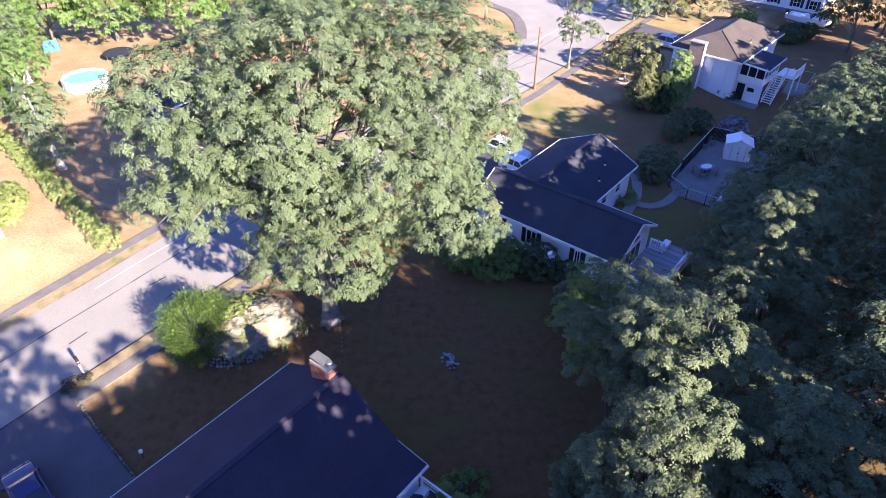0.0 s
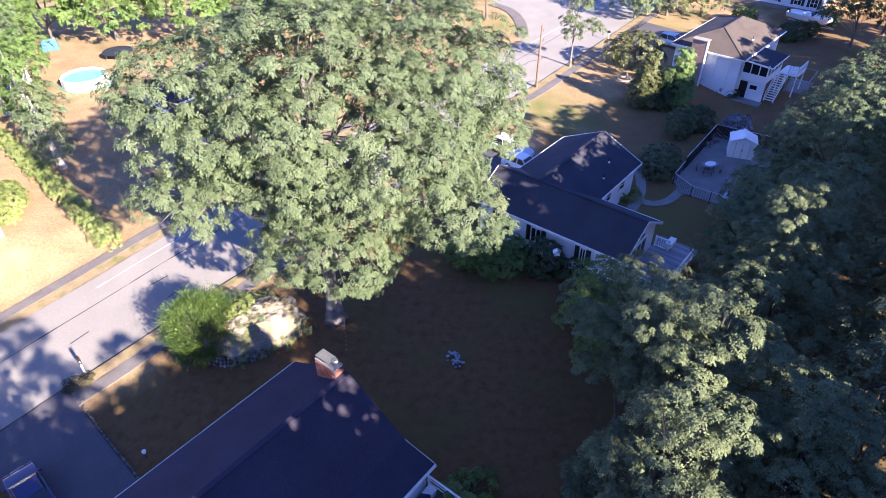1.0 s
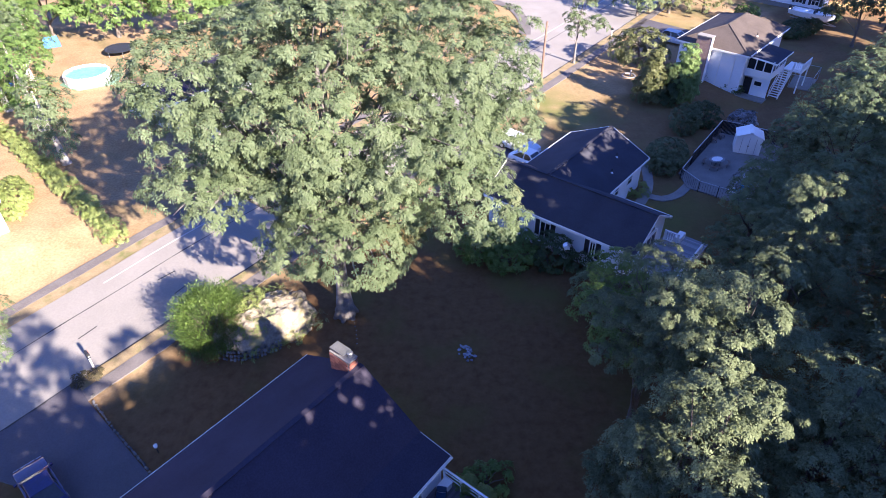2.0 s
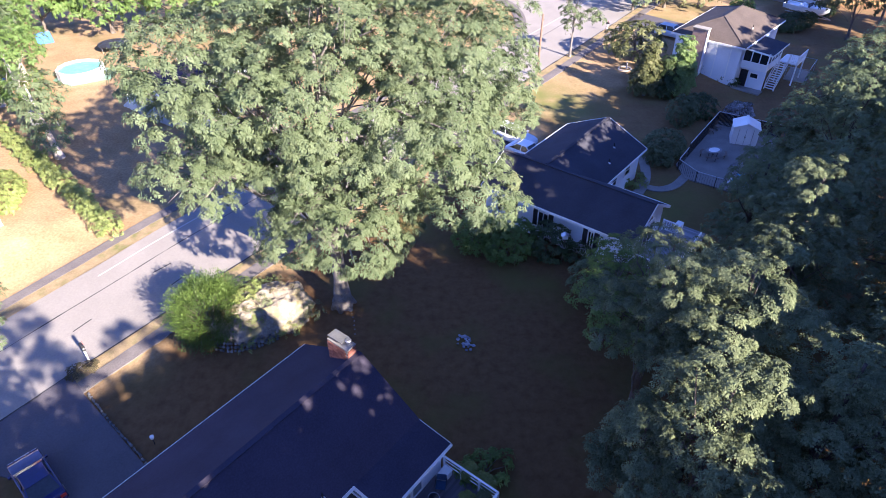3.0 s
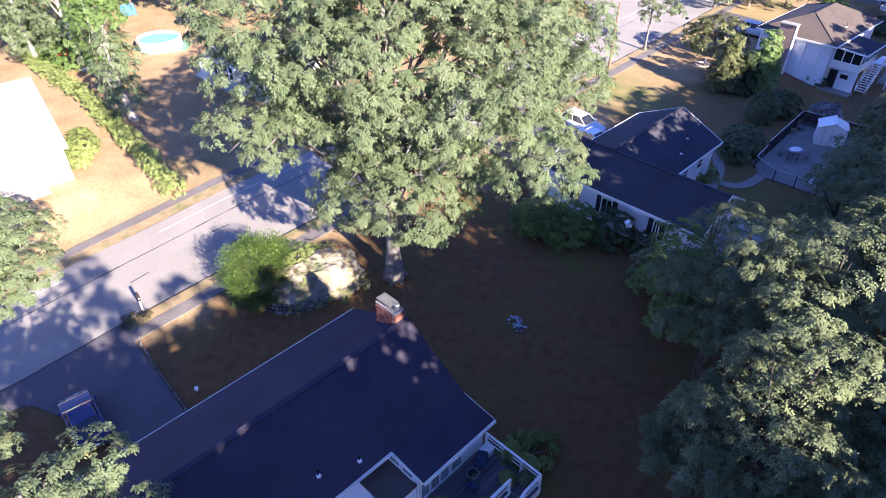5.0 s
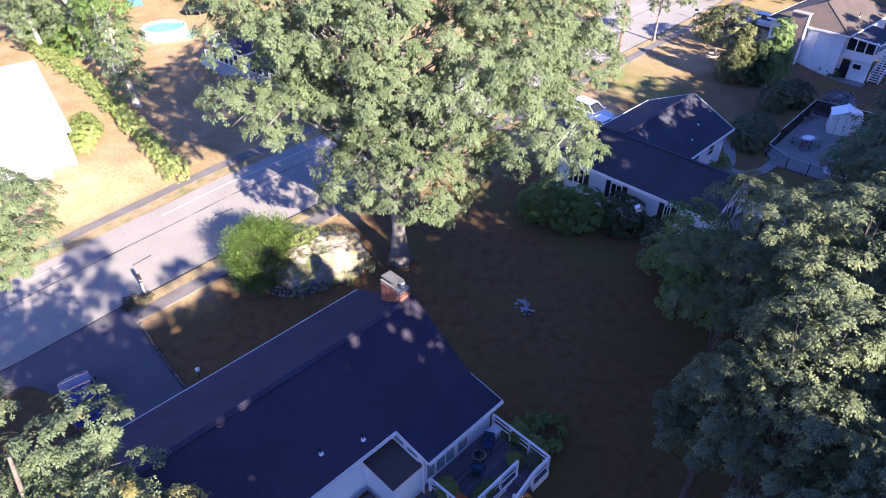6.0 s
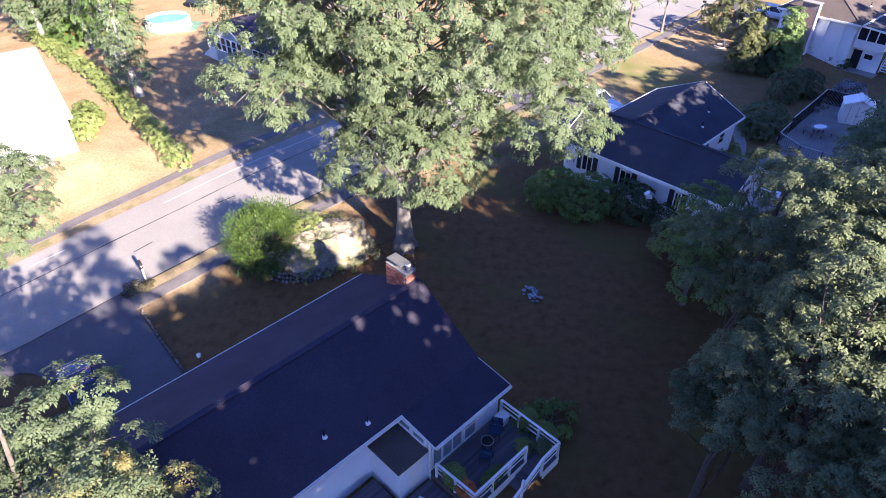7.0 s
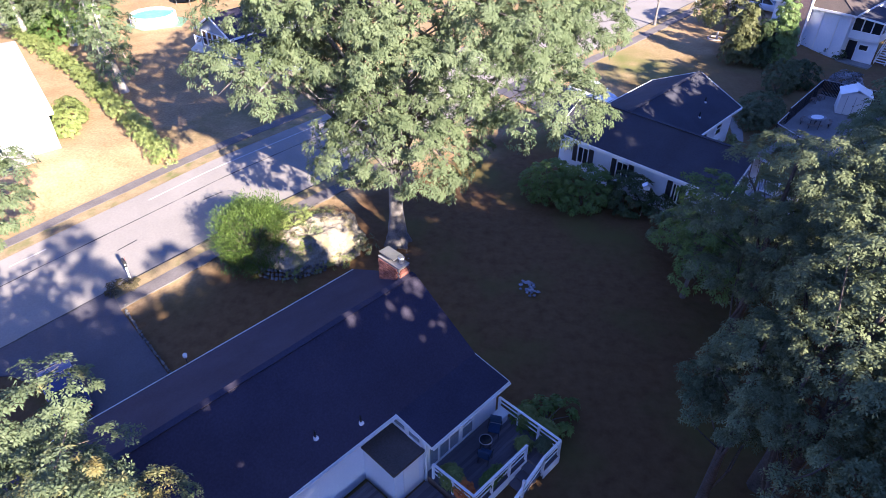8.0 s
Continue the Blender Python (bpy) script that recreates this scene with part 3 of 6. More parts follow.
def gable_roof(t, x0, x1, y0, y1, eave, ridge, mat, along="x", over=0.0, thick=0.16, fascia=True, skip=()):
    """Two roof slabs and white boards along their edges. The ridge runs along x or y."""
    def at(u, v, z):
        return (u, v, z) if along == "x" else (v, u, z)
    a0, a1, b0, b1 = (x0, x1, y0, y1) if along == "x" else (y0, y1, x0, x1)
    mid = (b0 + b1) / 2
    for s, b in ((0, b0), (1, b1)):
        bm = bmesh.new()
        q = [at(a0, b, eave), at(a1, b, eave), at(a1, mid, ridge), at(a0, mid, ridge)]
        lo = [bm.verts.new((x, y, z - thick)) for x, y, z in q]
        hi = [bm.verts.new(p) for p in q]
        bm.faces.new(lo[::-1])
        bm.faces.new(hi)
        for i in range(4):
            bm.faces.new((lo[i], lo[(i + 1) % 4], hi[(i + 1) % 4], hi[i]))
        part("roof", bm, mat, t)
        if fascia:
            bm = bmesh.new()
            o = -0.035 if s == 0 else 0.035
            beam(bm, at(a0 - 0.02, b + o, eave - 0.09), at(a1 + 0.02, b + o, eave - 0.09), 0.06, 0.2)
            part("gutter", bm, M["white"], t, "white gutter board")
            for k, a in enumerate((a0, a1)):
                if k in skip:
                    continue
                bm = bmesh.new()
                oa = -0.03 if k == 0 else 0.03
                beam(bm, at(a + oa, b, eave - 0.08), at(a + oa, mid, ridge - 0.08), 0.05, 0.2)
                part("rake_board", bm, M["white"], t, "white rake board")
    bm = bmesh.new()
    beam(bm, at(a0, mid, ridge + 0.015), at(a1, mid, ridge + 0.015), 0.26, 0.05)
    part("ridge_cap", bm, mat, t)


def walls(t, x0, x1, y0, y1, z0, eave, ridge=None, mat=None, along="x", thick=0.2):
    """Four walls with thickness; gable ends rise to the ridge."""
    mat = mat or M["siding"]
    inn = 0.14
    def gable(a, b):
        bm = bmesh.new()
        lo, hi = min(a, b), max(a, b)
        if along == "x":
            pts = [(y0, z0), (y1, z0), (y1, eave)] + ([((y0 + y1) / 2, ridge - inn)] if ridge else []) + [(y0, eave)]
            va, vb = [bm.verts.new((lo, u, z)) for u, z in pts], [bm.verts.new((hi, u, z)) for u, z in pts]
        else:
            pts = [(x0, z0), (x1, z0), (x1, eave)] + ([((x0 + x1) / 2, ridge - inn)] if ridge else []) + [(x0, eave)]
            va, vb = [bm.verts.new((u, lo, z)) for u, z in pts], [bm.verts.new((u, hi, z)) for u, z in pts]
        bm.faces.new(va[::-1])
        bm.faces.new(vb)
        for i in range(len(pts)):
            j = (i + 1) % len(pts)
            bm.faces.new((va[i], va[j], vb[j], vb[i]))
        part("wall", bm, mat, t)
    if along == "x":
        gable(x0, x0 + thick), gable(x1 - thick, x1)
        box("wall", x0 + thick, x1 - thick, y0, y0 + thick, z0, eave, mat, t)
        box("wall", x0 + thick, x1 - thick, y1 - thick, y1, z0, eave, mat, t)
    else:
        gable(y0, y0 + thick), gable(y1 - thick, y1)
        box("wall", x0, x0 + thick, y0 + thick, y1 - thick, z0, eave, mat, t)
        box("wall", x1 - thick, x1, y0 + thick, y1 - thick, z0, eave, mat, t)


def vent_pipe(name, parent, x, y, z, label="white vent pipe"):
    bm = bmesh.new()
    rod(bm, (x, y, z - 0.2), (x, y, z + 0.4), 0.045, n=10)
    ob = part(name, bm, M["dark"], parent, "dark vent pipe with a pale collar", smooth=False)
    bm = bmesh.new()
    rod(bm, (x, y, z - 0.05), (x, y, z + 0.05), 0.14, 0.075, n=10)
    part("collar", bm, M["white"], ob, "white flashing collar")
    return ob


def railing(parent, a, b, h=0.95, gap=0.24, mat=None, solid_rails=3):
    """A deck rail from a to b (feet): posts, rails and balusters."""
    mat = mat or M["white"]
    a, b = Vector(a), Vector(b)
    up = Vector((0, 0, 1))
    n = max(1, round((b - a).length / 1.8))
    r = None
    bm = bmesh.new()
    beam(bm, a + up * h, b + up * h, 0.12, 0.05)
    r = part("rail", bm, mat, parent, "white top rail")
    bm = bmesh.new()
    beam(bm, a + up * 0.12, b + up * 0.12, 0.05, 0.08)
    part("rail", bm, mat, parent)
    for i in range(n + 1):
        p = a.lerp(b, i / n)
        bm = bmesh.new()
        put_box(bm, p.x - 0.05, p.x + 0.05, p.y - 0.05, p.y + 0.05, p.z, p.z + h + 0.06)
        part("post", bm, mat, parent)
    k = max(1, int((b - a).length / gap))
    for i in range(k):
        p = a.lerp(b, (i + 0.5) / k)
        bm = bmesh.new()
        put_box(bm, p.x - 0.02, p.x + 0.02, p.y - 0.02, p.y + 0.02, p.z + 0.12, p.z + h)
        part("baluster", bm, mat, parent)
    return r


def near_house():
    t = thing("near_house", pose(-9.51, 26.42, 0, 0, 0, 231.0), "white house with a dark shingle roof, brick chimney and rear deck", "house")
    D, R, L, TOP, NX, NY, F = 11.14, 5.1, 17.5, 5.42, 4.85, 9.05, 0.3
    def zr(x, y):
        """The roof's height: a front slope, a steeper rear slope and a nearly flat extension past its eave."""
        return TOP - (0.51 * (R - y) if y < R else 0.638 * (min(y, NY) - R) + 0.13 * max(y - NY, 0.0))
    E = zr(0, F)
    th = 0.17
    solid("roof", [(0, F), (L, F), (L, R), (0, R)], lambda x, y: zr(x, y) - th, zr, M["roof"], t, "dark blue-black asphalt shingle roof slope")
    solid("roof", [(0, R), (L, R), (L, NY), (0, NY)], lambda x, y: zr(x, y) - th, zr, M["roof"], t, "dark blue-black asphalt shingle roof slope")
    solid("roof", [(0, NY), (NX, NY), (NX, D), (0, D)], lambda x, y: zr(x, y) - th, zr, M["roof"], t, "dark low-pitched roof over the rear extension")
    bm = bmesh.new()
    beam(bm, (0, R, TOP - 0.005), (L, R, TOP - 0.005), 0.3, 0.04)
    part("ridge_cap", bm, M["roof"], t)
    for a, b in (((0, D + 0.04, zr(0, D) - 0.06), (NX, D + 0.04, zr(0, D) - 0.06)), ((NX + 0.03, NY + 0.04, zr(0, NY) - 0.06), (L, NY + 0.04, zr(0, NY) - 0.06))):
        a, b = Vector(a), Vector(b)
        bm = bmesh.new()
        d = Vector((0, 0.045 if a.y > 0 else -0.045, 0))
        beam(bm, a - d * 0.8, b - d * 0.8, 0.02, 0.15)
        beam(bm, a + d * 1.2, b + d * 1.2, 0.02, 0.12)
        beam(bm, a - Vector((0, 0, 0.07)), b - Vector((0, 0, 0.07)), 0.1, 0.02)
        n = int((b - a).length / 0.8)
        for i in range(n + 1):
            p = a.lerp(b, i / n)
            beam(bm, p - d, p + d, 0.03, 0.03)
        part("gutter", bm, M["white"], t, "open white gutter with hangers")
    bm = bmesh.new()
    beam(bm, (-0.02, F - 0.02, E - 0.02), (L, F - 0.02, E - 0.02), 0.035, 0.05)
    part("drip_edge", bm, M["white"], t, "thin white drip edge along the eave")
    for x, y0, y1, white in ((-0.02, F, R, 0), (-0.02, R, NY, 0), (-0.02, NY, D, 1), (NX + 0.02, NY, D, 1), (L + 0.02, F, R, 0), (L + 0.02, R, NY, 0)):
        bm = bmesh.new()
        beam(bm, (x, y0, zr(0, y0) - 0.08), (x, y1, zr(0, y1) - 0.08), 0.03, 0.14)
        part("rake_board", bm, M["white" if white else "roof"], t, "thin white rake board" if white else "thin dark rake board")
    # walls: front, right gable, rear in two depths, left
    box("wall", 0.45, L - 0.6, 0.8, 1.0, -2.2, zr(0, 0.8) - th, M["siding"], t)
    def gable_wall(x0, x1, y1):
        bm = bmesh.new()
        pts = [(0.8, -2.2), (y1, -2.2), (y1, zr(0, y1) - th)] + ([(NY, zr(0, NY) - th)] if y1 > NY else []) + [(R, TOP - th), (0.8, zr(0, 0.8) - th)]
        a, b = [bm.verts.new((x0, u, z)) for u, z in pts], [bm.verts.new((x1, u, z)) for u, z in pts]
        bm.faces.new(a[::-1])
        bm.faces.new(b)
        n = len(pts)
        for i in range(n):
            bm.faces.new((a[i], a[(i + 1) % n], b[(i + 1) % n], b[i]))
        part("wall", bm, M["siding"], t)
    W1, W2 = D - 0.45, NY - 0.35
    gable_wall(0.25, 0.45, W1)
    gable_wall(L - 0.6, L - 0.4, W2)
    box("wall", 0.45, NX - 0.02, W1 - 0.2, W1, -0.3, zr(0, W1) - th, M["siding"], t)
    bm = bmesh.new()
    pts = [(W2 - 0.2, -0.3), (W1 - 0.2, -0.3), (W1 - 0.2, zr(0, W1 - 0.2) - th), (NY, zr(0, NY) - th), (W2 - 0.2, zr(0, NY) - th)]
    va, vb = [bm.verts.new((NX - 0.22, u, z)) for u, z in pts], [bm.verts.new((NX - 0.02, u, z)) for u, z in pts]
    bm.faces.new(va[::-1])
    bm.faces.new(vb)
    for i in range(5):
        bm.faces.new((va[i], va[(i + 1) % 5], vb[(i + 1) % 5], vb[i]))
    part("wall", bm, M["siding"], t)
    box("wall", NX - 0.02, L - 0.6, W2 - 0.2, W2, -2.2, zr(0, W2) - th, M["siding"], t)
    # windows and doors of the rear, under the eaves
    for x, w, h, z, p in ((1.15, 0.9, 0.5, 1.9, (3, 1)), (2.25, 0.7, 1.5, 1.35, (1, 2)), (3.4, 1.2, 1.5, 1.35, (2, 1)), (4.35, 0.5, 1.5, 1.35, (1, 1))):
        window(t, face(x, W1, z, "+y"), w, h, p, pane=M["glass"] if w == 0.9 else M["pale_pane"])
    for y, w, h, z, p in ((W2 + 0.5, 0.7, 0.36, 2.4, (1, 1)), (W2 + 1.4, 0.7, 0.36, 2.36, (1, 1))):
        window(t, face(NX - 0.02, y, z, "+x"), w, h, p, pane=M["pale_pane"])
    for x in (3, 6.5, 10, 13.5):
        window(t, face(x, 0.8, 1.2, "-y"), 1.2, 1.2, (2, 2), True)
    # low flat-roofed bay in the corner
    box("bay_wall", NX, NX + 1.66, W2, W2 + 1.95, -0.3, 1.96, M["siding"], t, "white walls of the low bay")
    box("bay_roof", NX + 0.005, NX + 1.74, W2 + 0.005, W2 + 2.03, 1.96, 2.1, M["roof_brown"], t, "flat brown bay roof")
    box("bay_door", NX + 0.35, NX + 1.2, W2 + 1.95, W2 + 1.99, 0.3, 1.88, M["white"], t, "white bay door")
    bm = bmesh.new()
    rod(bm, (NX + 0.02, W1 + 0.1, -0.3), (NX + 0.02, W1 + 0.1, zr(0, W1) - 0.1), 0.05, n=8)
    part("downpipe", bm, M["white"], t, "white downpipe at the corner")
    part_chimney(t)
    for x, y in ((8.16, 8.03), (6.32, 8.53)):
        vent_pipe("vent_pipe", t, x, y, zr(x, y))
    return t


def part_chimney(t):
    """A brick chimney at the gable's top: courses of bricks as pieces, a cap slab and a flue cover."""
    x0, x1, y0, y1, zb, zt = 0.1, 0.74, 3.45, 4.92, 3.9, 5.94
    core = box("chimney", x0 + 0.02, x1 - 0.02, y0 + 0.02, y1 - 0.02, zb, zt - 0.02, M["stone"], t, "red brick chimney with mortar joints")
    data = {}
    def brick(x, y, z, turn):
        if "b" not in data:
            bm = bmesh.new()
            put_box(bm, -0.15, 0.15, -0.03, 0.03, -0.052, 0.052)
            ob = part("brick", bm, M["brick"], core, bevel=0.006)
            data["b"] = ob.data
        else:
            ob = new("brick", data["b"])
            ob.parent = core
        ob.matrix_basis = pose(x, y, z, 0, 0, turn)
    rows = int((zt - 4.5) / 0.122)
    for r in range(rows):
        z = 4.57 + r * 0.122
        s = 0.16 * (r % 2)
        for i in range(5):
            y = y0 + 0.16 + s * 0.5 + i * 0.32
            if y < y1 - 0.1:
                brick(x0, y, z, 90), brick(x1, y, z, 90)
        for i in range(3):
            x = x0 + 0.15 + s * 0.4 + i * 0.3
            if x < x1 - 0.08:
                brick(x, y0, z, 0), brick(x, y1, z, 0)
    box("chimney_crown", x0 - 0.02, x1 + 0.02, y0 - 0.02, y1 + 0.02, zt, zt + 0.06, M["concrete"], t, "pale mortar chimney crown", 0.02)
    bm = bmesh.new()
    put_box(bm, x0 + 0.02, x1 - 0.02, y0 + 0.04, y1 - 0.42, zt + 0.26, zt + 0.32)
    for x, y in product((x0 + 0.2, x1 - 0.2), (y0 + 0.2, y1 - 0.6)):
        put_box(bm, x - 0.03, x + 0.03, y - 0.03, y + 0.03, zt + 0.08, zt + 0.25)
    part("flue_cover", bm, M["metal"], t, "grey metal flue cover plate")
    bm = bmesh.new()
    rod(bm, (x1 - 0.4, y1 - 0.28, zt + 0.05), (x1 - 0.4, y1 - 0.28, zt + 0.3), 0.11, n=12)
    rod(bm, (x1 - 0.4, y1 - 0.28, zt + 0.32), (x1 - 0.4, y1 - 0.28, zt + 0.38), 0.17, 0.13, n=12)
    part("flue_pipe", bm, M["metal"], t, "round metal flue cap")
    box("flashing", x0 - 0.1, x1 + 0.1, y0 - 0.08, y1 + 0.1, 4.42, 4.52, M["metal"], t)
    return core


near_house()


def low_house():
    """The low white house with a wing; its axes run with the main body's eaves."""
    t = thing("low_house", pose(0, 0, 0, 0, 0, -39.5), "low white house with slate-dark roof, wing and shuttered windows", "house")
    s0, s1, p0, p1, E, R = -26.1, -12.8, 35.4, 41.9, 3.0, 4.8
    walls(t, s0 + 0.3, s1 - 0.35, p0 + 0.4, p1 - 0.4, -0.1, E + 0.05, R, along="x")
    gable_roof(t, s0, s1, p0, p1, E, R, M["roof_b"], "x")
    w0, w1, q0, q1 = -26.1, -18.1, 38.65, 49.5
    walls(t, w0 + 0.4, w1 - 0.4, p1 - 0.4, q1 - 0.35, -0.1, E + 0.05, R + 0.06, along="y")
    gable_roof(t, w0, w1, q0, q1, E, R + 0.06, M["roof_b"], "y", skip=(0,))
    for s, w, h in ((-20.4, 0.8, 1.25), (-16.25, 0.36, 1.25), (-23.7, 0.8, 1.2)):
        window(t, face(s, p0 + 0.4, 1.75, "-y"), w, h, (2, 1), True)
    for p in (46.8, 44.2):
        window(t, face(w1 - 0.4, p, 1.9, "+x"), 0.9, 0.9, (1, 2))
    for s in (-24.5, -19.8):
        window(t, face(s, q1 - 0.35, 1.7, "+y"), 1.0, 1.2, (2, 2))
    # gable end: an arched window over a wide glass door
    bm = bmesh.new()
    n = 12
    rim = [(math.cos(math.pi * i / n), math.sin(math.pi * i / n)) for i in range(n + 1)]
    va = [bm.verts.new((0.95 * a, 0.62 * b, 0.05)) for a, b in rim]
    vb = [bm.verts.new((0.83 * a, 0.5 * b + 0.02, 0.05)) for a, b in rim]
    vc = [bm.verts.new((0.95 * a, 0.62 * b, -0.02)) for a, b in rim]
    for i in range(n):
        bm.faces.new((va[i], va[i + 1], vb[i + 1], vb[i]))
        bm.faces.new((vc[i], vc[i + 1], va[i + 1], va[i]))
    arch = part("arched_window", bm, M["white"], t, "half-round window in a white frame")
    arch.matrix_basis = face(s1 - 0.35, 38.65, 2.95, "+x")
    bm = bmesh.new()
    bm.faces.new([bm.verts.new((0.86 * a, 0.53 * b, 0.01)) for a, b in rim])
    part("pane", bm, M["glass"], arch)
    window(t, face(s1 - 0.35, 38.65, 1.75, "+x"), 2.6, 1.75, (3, 1))
    for s, p in ((-19.2, 44.2), (-19.9, 46.4)):
        vent_pipe("vent_pipe", t, s, p, R + 0.06 - 0.465 * abs(s + 22.1))
    return t


low_house()


def split_house():
    t = thing("split_level_house", pose(0, 0, 0, 0, 0, -42.2), "two-storey white house with brown hip roof and brick chimney", "house")
    s0, s1, p0, p1, E, R = -30.3, -21.5, 74.0, 87.5, 4.9, 6.7
    m = (s0 + s1) / 2
    for n, pts in (("front", [(s0, p0, E), (s1, p0, E), (m, p0 + 4, R)]), ("right", [(s1, p0, E), (s1, p1, E), (m, p1 - 4, R), (m, p0 + 4, R)]),
                   ("back", [(s1, p1, E), (s0, p1, E), (m, p1 - 4, R)]), ("left", [(s0, p1, E), (s0, p0, E), (m, p0 + 4, R), (m, p1 - 4, R)])):
        bm = bmesh.new()
        lo = [bm.verts.new((x, y, z - 0.17)) for x, y, z in pts]
        hi = [bm.verts.new(q) for q in pts]
        bm.faces.new(lo[::-1])
        bm.faces.new(hi)
        for i in range(len(pts)):
            j = (i + 1) % len(pts)
            bm.faces.new((lo[i], lo[j], hi[j], hi[i]))
        part("roof", bm, M["roof_brown"], t, "brown asphalt shingle hip roof face")
    bm = bmesh.new()
    for a, b in (((s0, p0), (m, p0 + 4)), ((s1, p0), (m, p0 + 4)), ((s0, p1), (m, p1 - 4)), ((s1, p1), (m, p1 - 4))):
        beam(bm, (*a, E + 0.01), (*b, R + 0.01), 0.22, 0.04)
    beam(bm, (m, p0 + 4, R + 0.01), (m, p1 - 4, R + 0.01), 0.22, 0.04)
    part("ridge_cap", bm, M["roof_brown"], t)
    for a, b in (((s0, p0 - 0.03), (s1, p0 - 0.03)), ((s1 + 0.03, p0), (s1 + 0.03, p1)), ((s0 - 0.03, p0), (s0 - 0.03, p1)), ((s0, p1 + 0.03), (s1, p1 + 0.03))):
        bm = bmesh.new()
        beam(bm, (*a, E - 0.1), (*b, E - 0.1), 0.06, 0.2)
        part("gutter", bm, M["white"], t, "white gutter board")
    walls(t, s0 + 0.45, s1 - 0.45, p0 + 0.45, p1 - 0.45, -0.1, E - 0.1, None)
    bm = bmesh.new()
    put_box(bm, s0 + 2.6, s0 + 4.3, p0 - 0.35, p0 + 0.5, -0.1, 6.0)
    ch = part("chimney", bm, M["pale_brick"], t, "broad red-brown brick chimney", bevel=0.02)
    box("chimney_crown", s0 + 2.52, s0 + 4.38, p0 - 0.43, p0 + 0.58, 6.0, 6.14, M["concrete"], t)
    box("chimney_stripe", s0 + 4.3, s0 + 4.42, p0 - 0.36, p0 + 0.1, -0.1, 6.0, M["white"], t, "white board beside the chimney")
    for s, z in ((s0 + 5.6, 3.6), (s0 + 7.2, 3.6)):
        bm = bmesh.new()
        rod(bm, (s, p0 + 0.42, 0.5), (s, p0 + 0.42, 4.8), 0.05, n=6)
        part("downpipe", bm, M["white"], t)
    # screened porch on the right over an open lower storey
    a0, a1, b0, b1 = s1 - 0.4, -19.0, 75.2, 80.0
    box("porch_floor", a0, a1, b0, b1, 2.35, 2.6, M["white"], t)
    box("porch_apron", a0, a1, b0, b0 + 0.1, 2.6, 3.2, M["white"], t)
    box("porch_apron", a1 - 0.1, a1, b0 + 0.1, b1, 2.6, 3.2, M["white"], t)
    for k in range(4):
        x = a0 + 0.06 + (a1 - a0 - 0.12) * k / 3
        box("porch_post", x - 0.06, x + 0.06, b0, b0 + 0.12, 3.2, 4.5, M["white"], t)
    for k in range(1, 5):
        y = b0 + (b1 - b0) * k / 4 - 0.06
        box("porch_post", a1 - 0.12, a1, y - 0.06, y + 0.06, 3.2, 4.4, M["white"], t)
    box("porch_screen", a0 + 0.1, a1 - 0.14, b0 + 0.05, b0 + 0.07, 3.2, 4.5, M["glass"], t, "dark insect screen", 0)
    box("porch_screen", a1 - 0.08, a1 - 0.06, b0 + 0.1, b1, 3.2, 4.4, M["glass"], t, "dark insect screen", 0)
    solid("porch_roof", [(a0 - 0.3, b0 - 0.3), (a1 + 0.35, b0 - 0.3), (a1 + 0.35, b1 + 0.3), (a0 - 0.3, b1 + 0.3)], lambda x, y: 4.75 - 0.1 * (x - a0) - 0.12, lambda x, y: 4.75 - 0.1 * (x - a0), M["roof_b"], t, "dark porch roof")
    bm = bmesh.new()
    beam(bm, (a0 - 0.3, b0 - 0.33, 4.66), (a1 + 0.35, b0 - 0.33, 4.4), 0.05, 0.18)
    part("fascia", bm, M["white"], t)
    bm = bmesh.new()
    beam(bm, (a1 + 0.38, b0 - 0.3, 4.38), (a1 + 0.38, b1 + 0.3, 4.38), 0.05, 0.18)
    part("fascia", bm, M["white"], t)
    box("lower_wall", a0 + 1.0, a1, b0 + 0.35, b0 + 0.5, -0.05, 2.35, M["siding"], t)
    box("lower_door", a0 + 0.1, a0 + 0.95, b0 + 0.4, b0 + 0.46, 0, 2.05, M["shutter"], t, "dark lower door")
    window(t, face(a0 + 1.7, b0 + 0.35, 1.6, "-y"), 0.8, 0.5)
    box("terrace", a0 - 0.2, a1 + 0.2, b0 - 1.0, b0 + 0.4, -0.05, 0.12, M["concrete"], t, "concrete terrace slab")
    # deck and stair
    d0, d1, e0, e1 = -19.0, -16.9, 79.6, 82.6
    box("deck_floor", d0, d1, e0, e1, 2.4, 2.55, M["white"], t, "raised white deck floor")
    for s, p in product((d0 + 0.1, d1 - 0.1), (e0 + 0.1, e1 - 0.1)):
        box("deck_leg", s - 0.07, s + 0.07, p - 0.07, p + 0.07, -0.05, 2.4, M["white"], t)
    railing(t, (d1 - 0.05, e0, 2.55), (d1 - 0.05, e1, 2.55), 0.95, 0.2)
    railing(t, (d0 + 1.05, e0 + 0.05, 2.55), (d1 - 0.05, e0 + 0.05, 2.55), 0.95, 0.2)
    n = 12
    for i in range(n):
        z = 2.5 - (i + 1) * 2.5 / (n + 1)
        y = e0 - (i + 0.5) * 0.25
        box("tread", d0 + 0.06, d0 + 1.0, y - 0.14, y + 0.13, z - 0.04, z, M["white"], t)
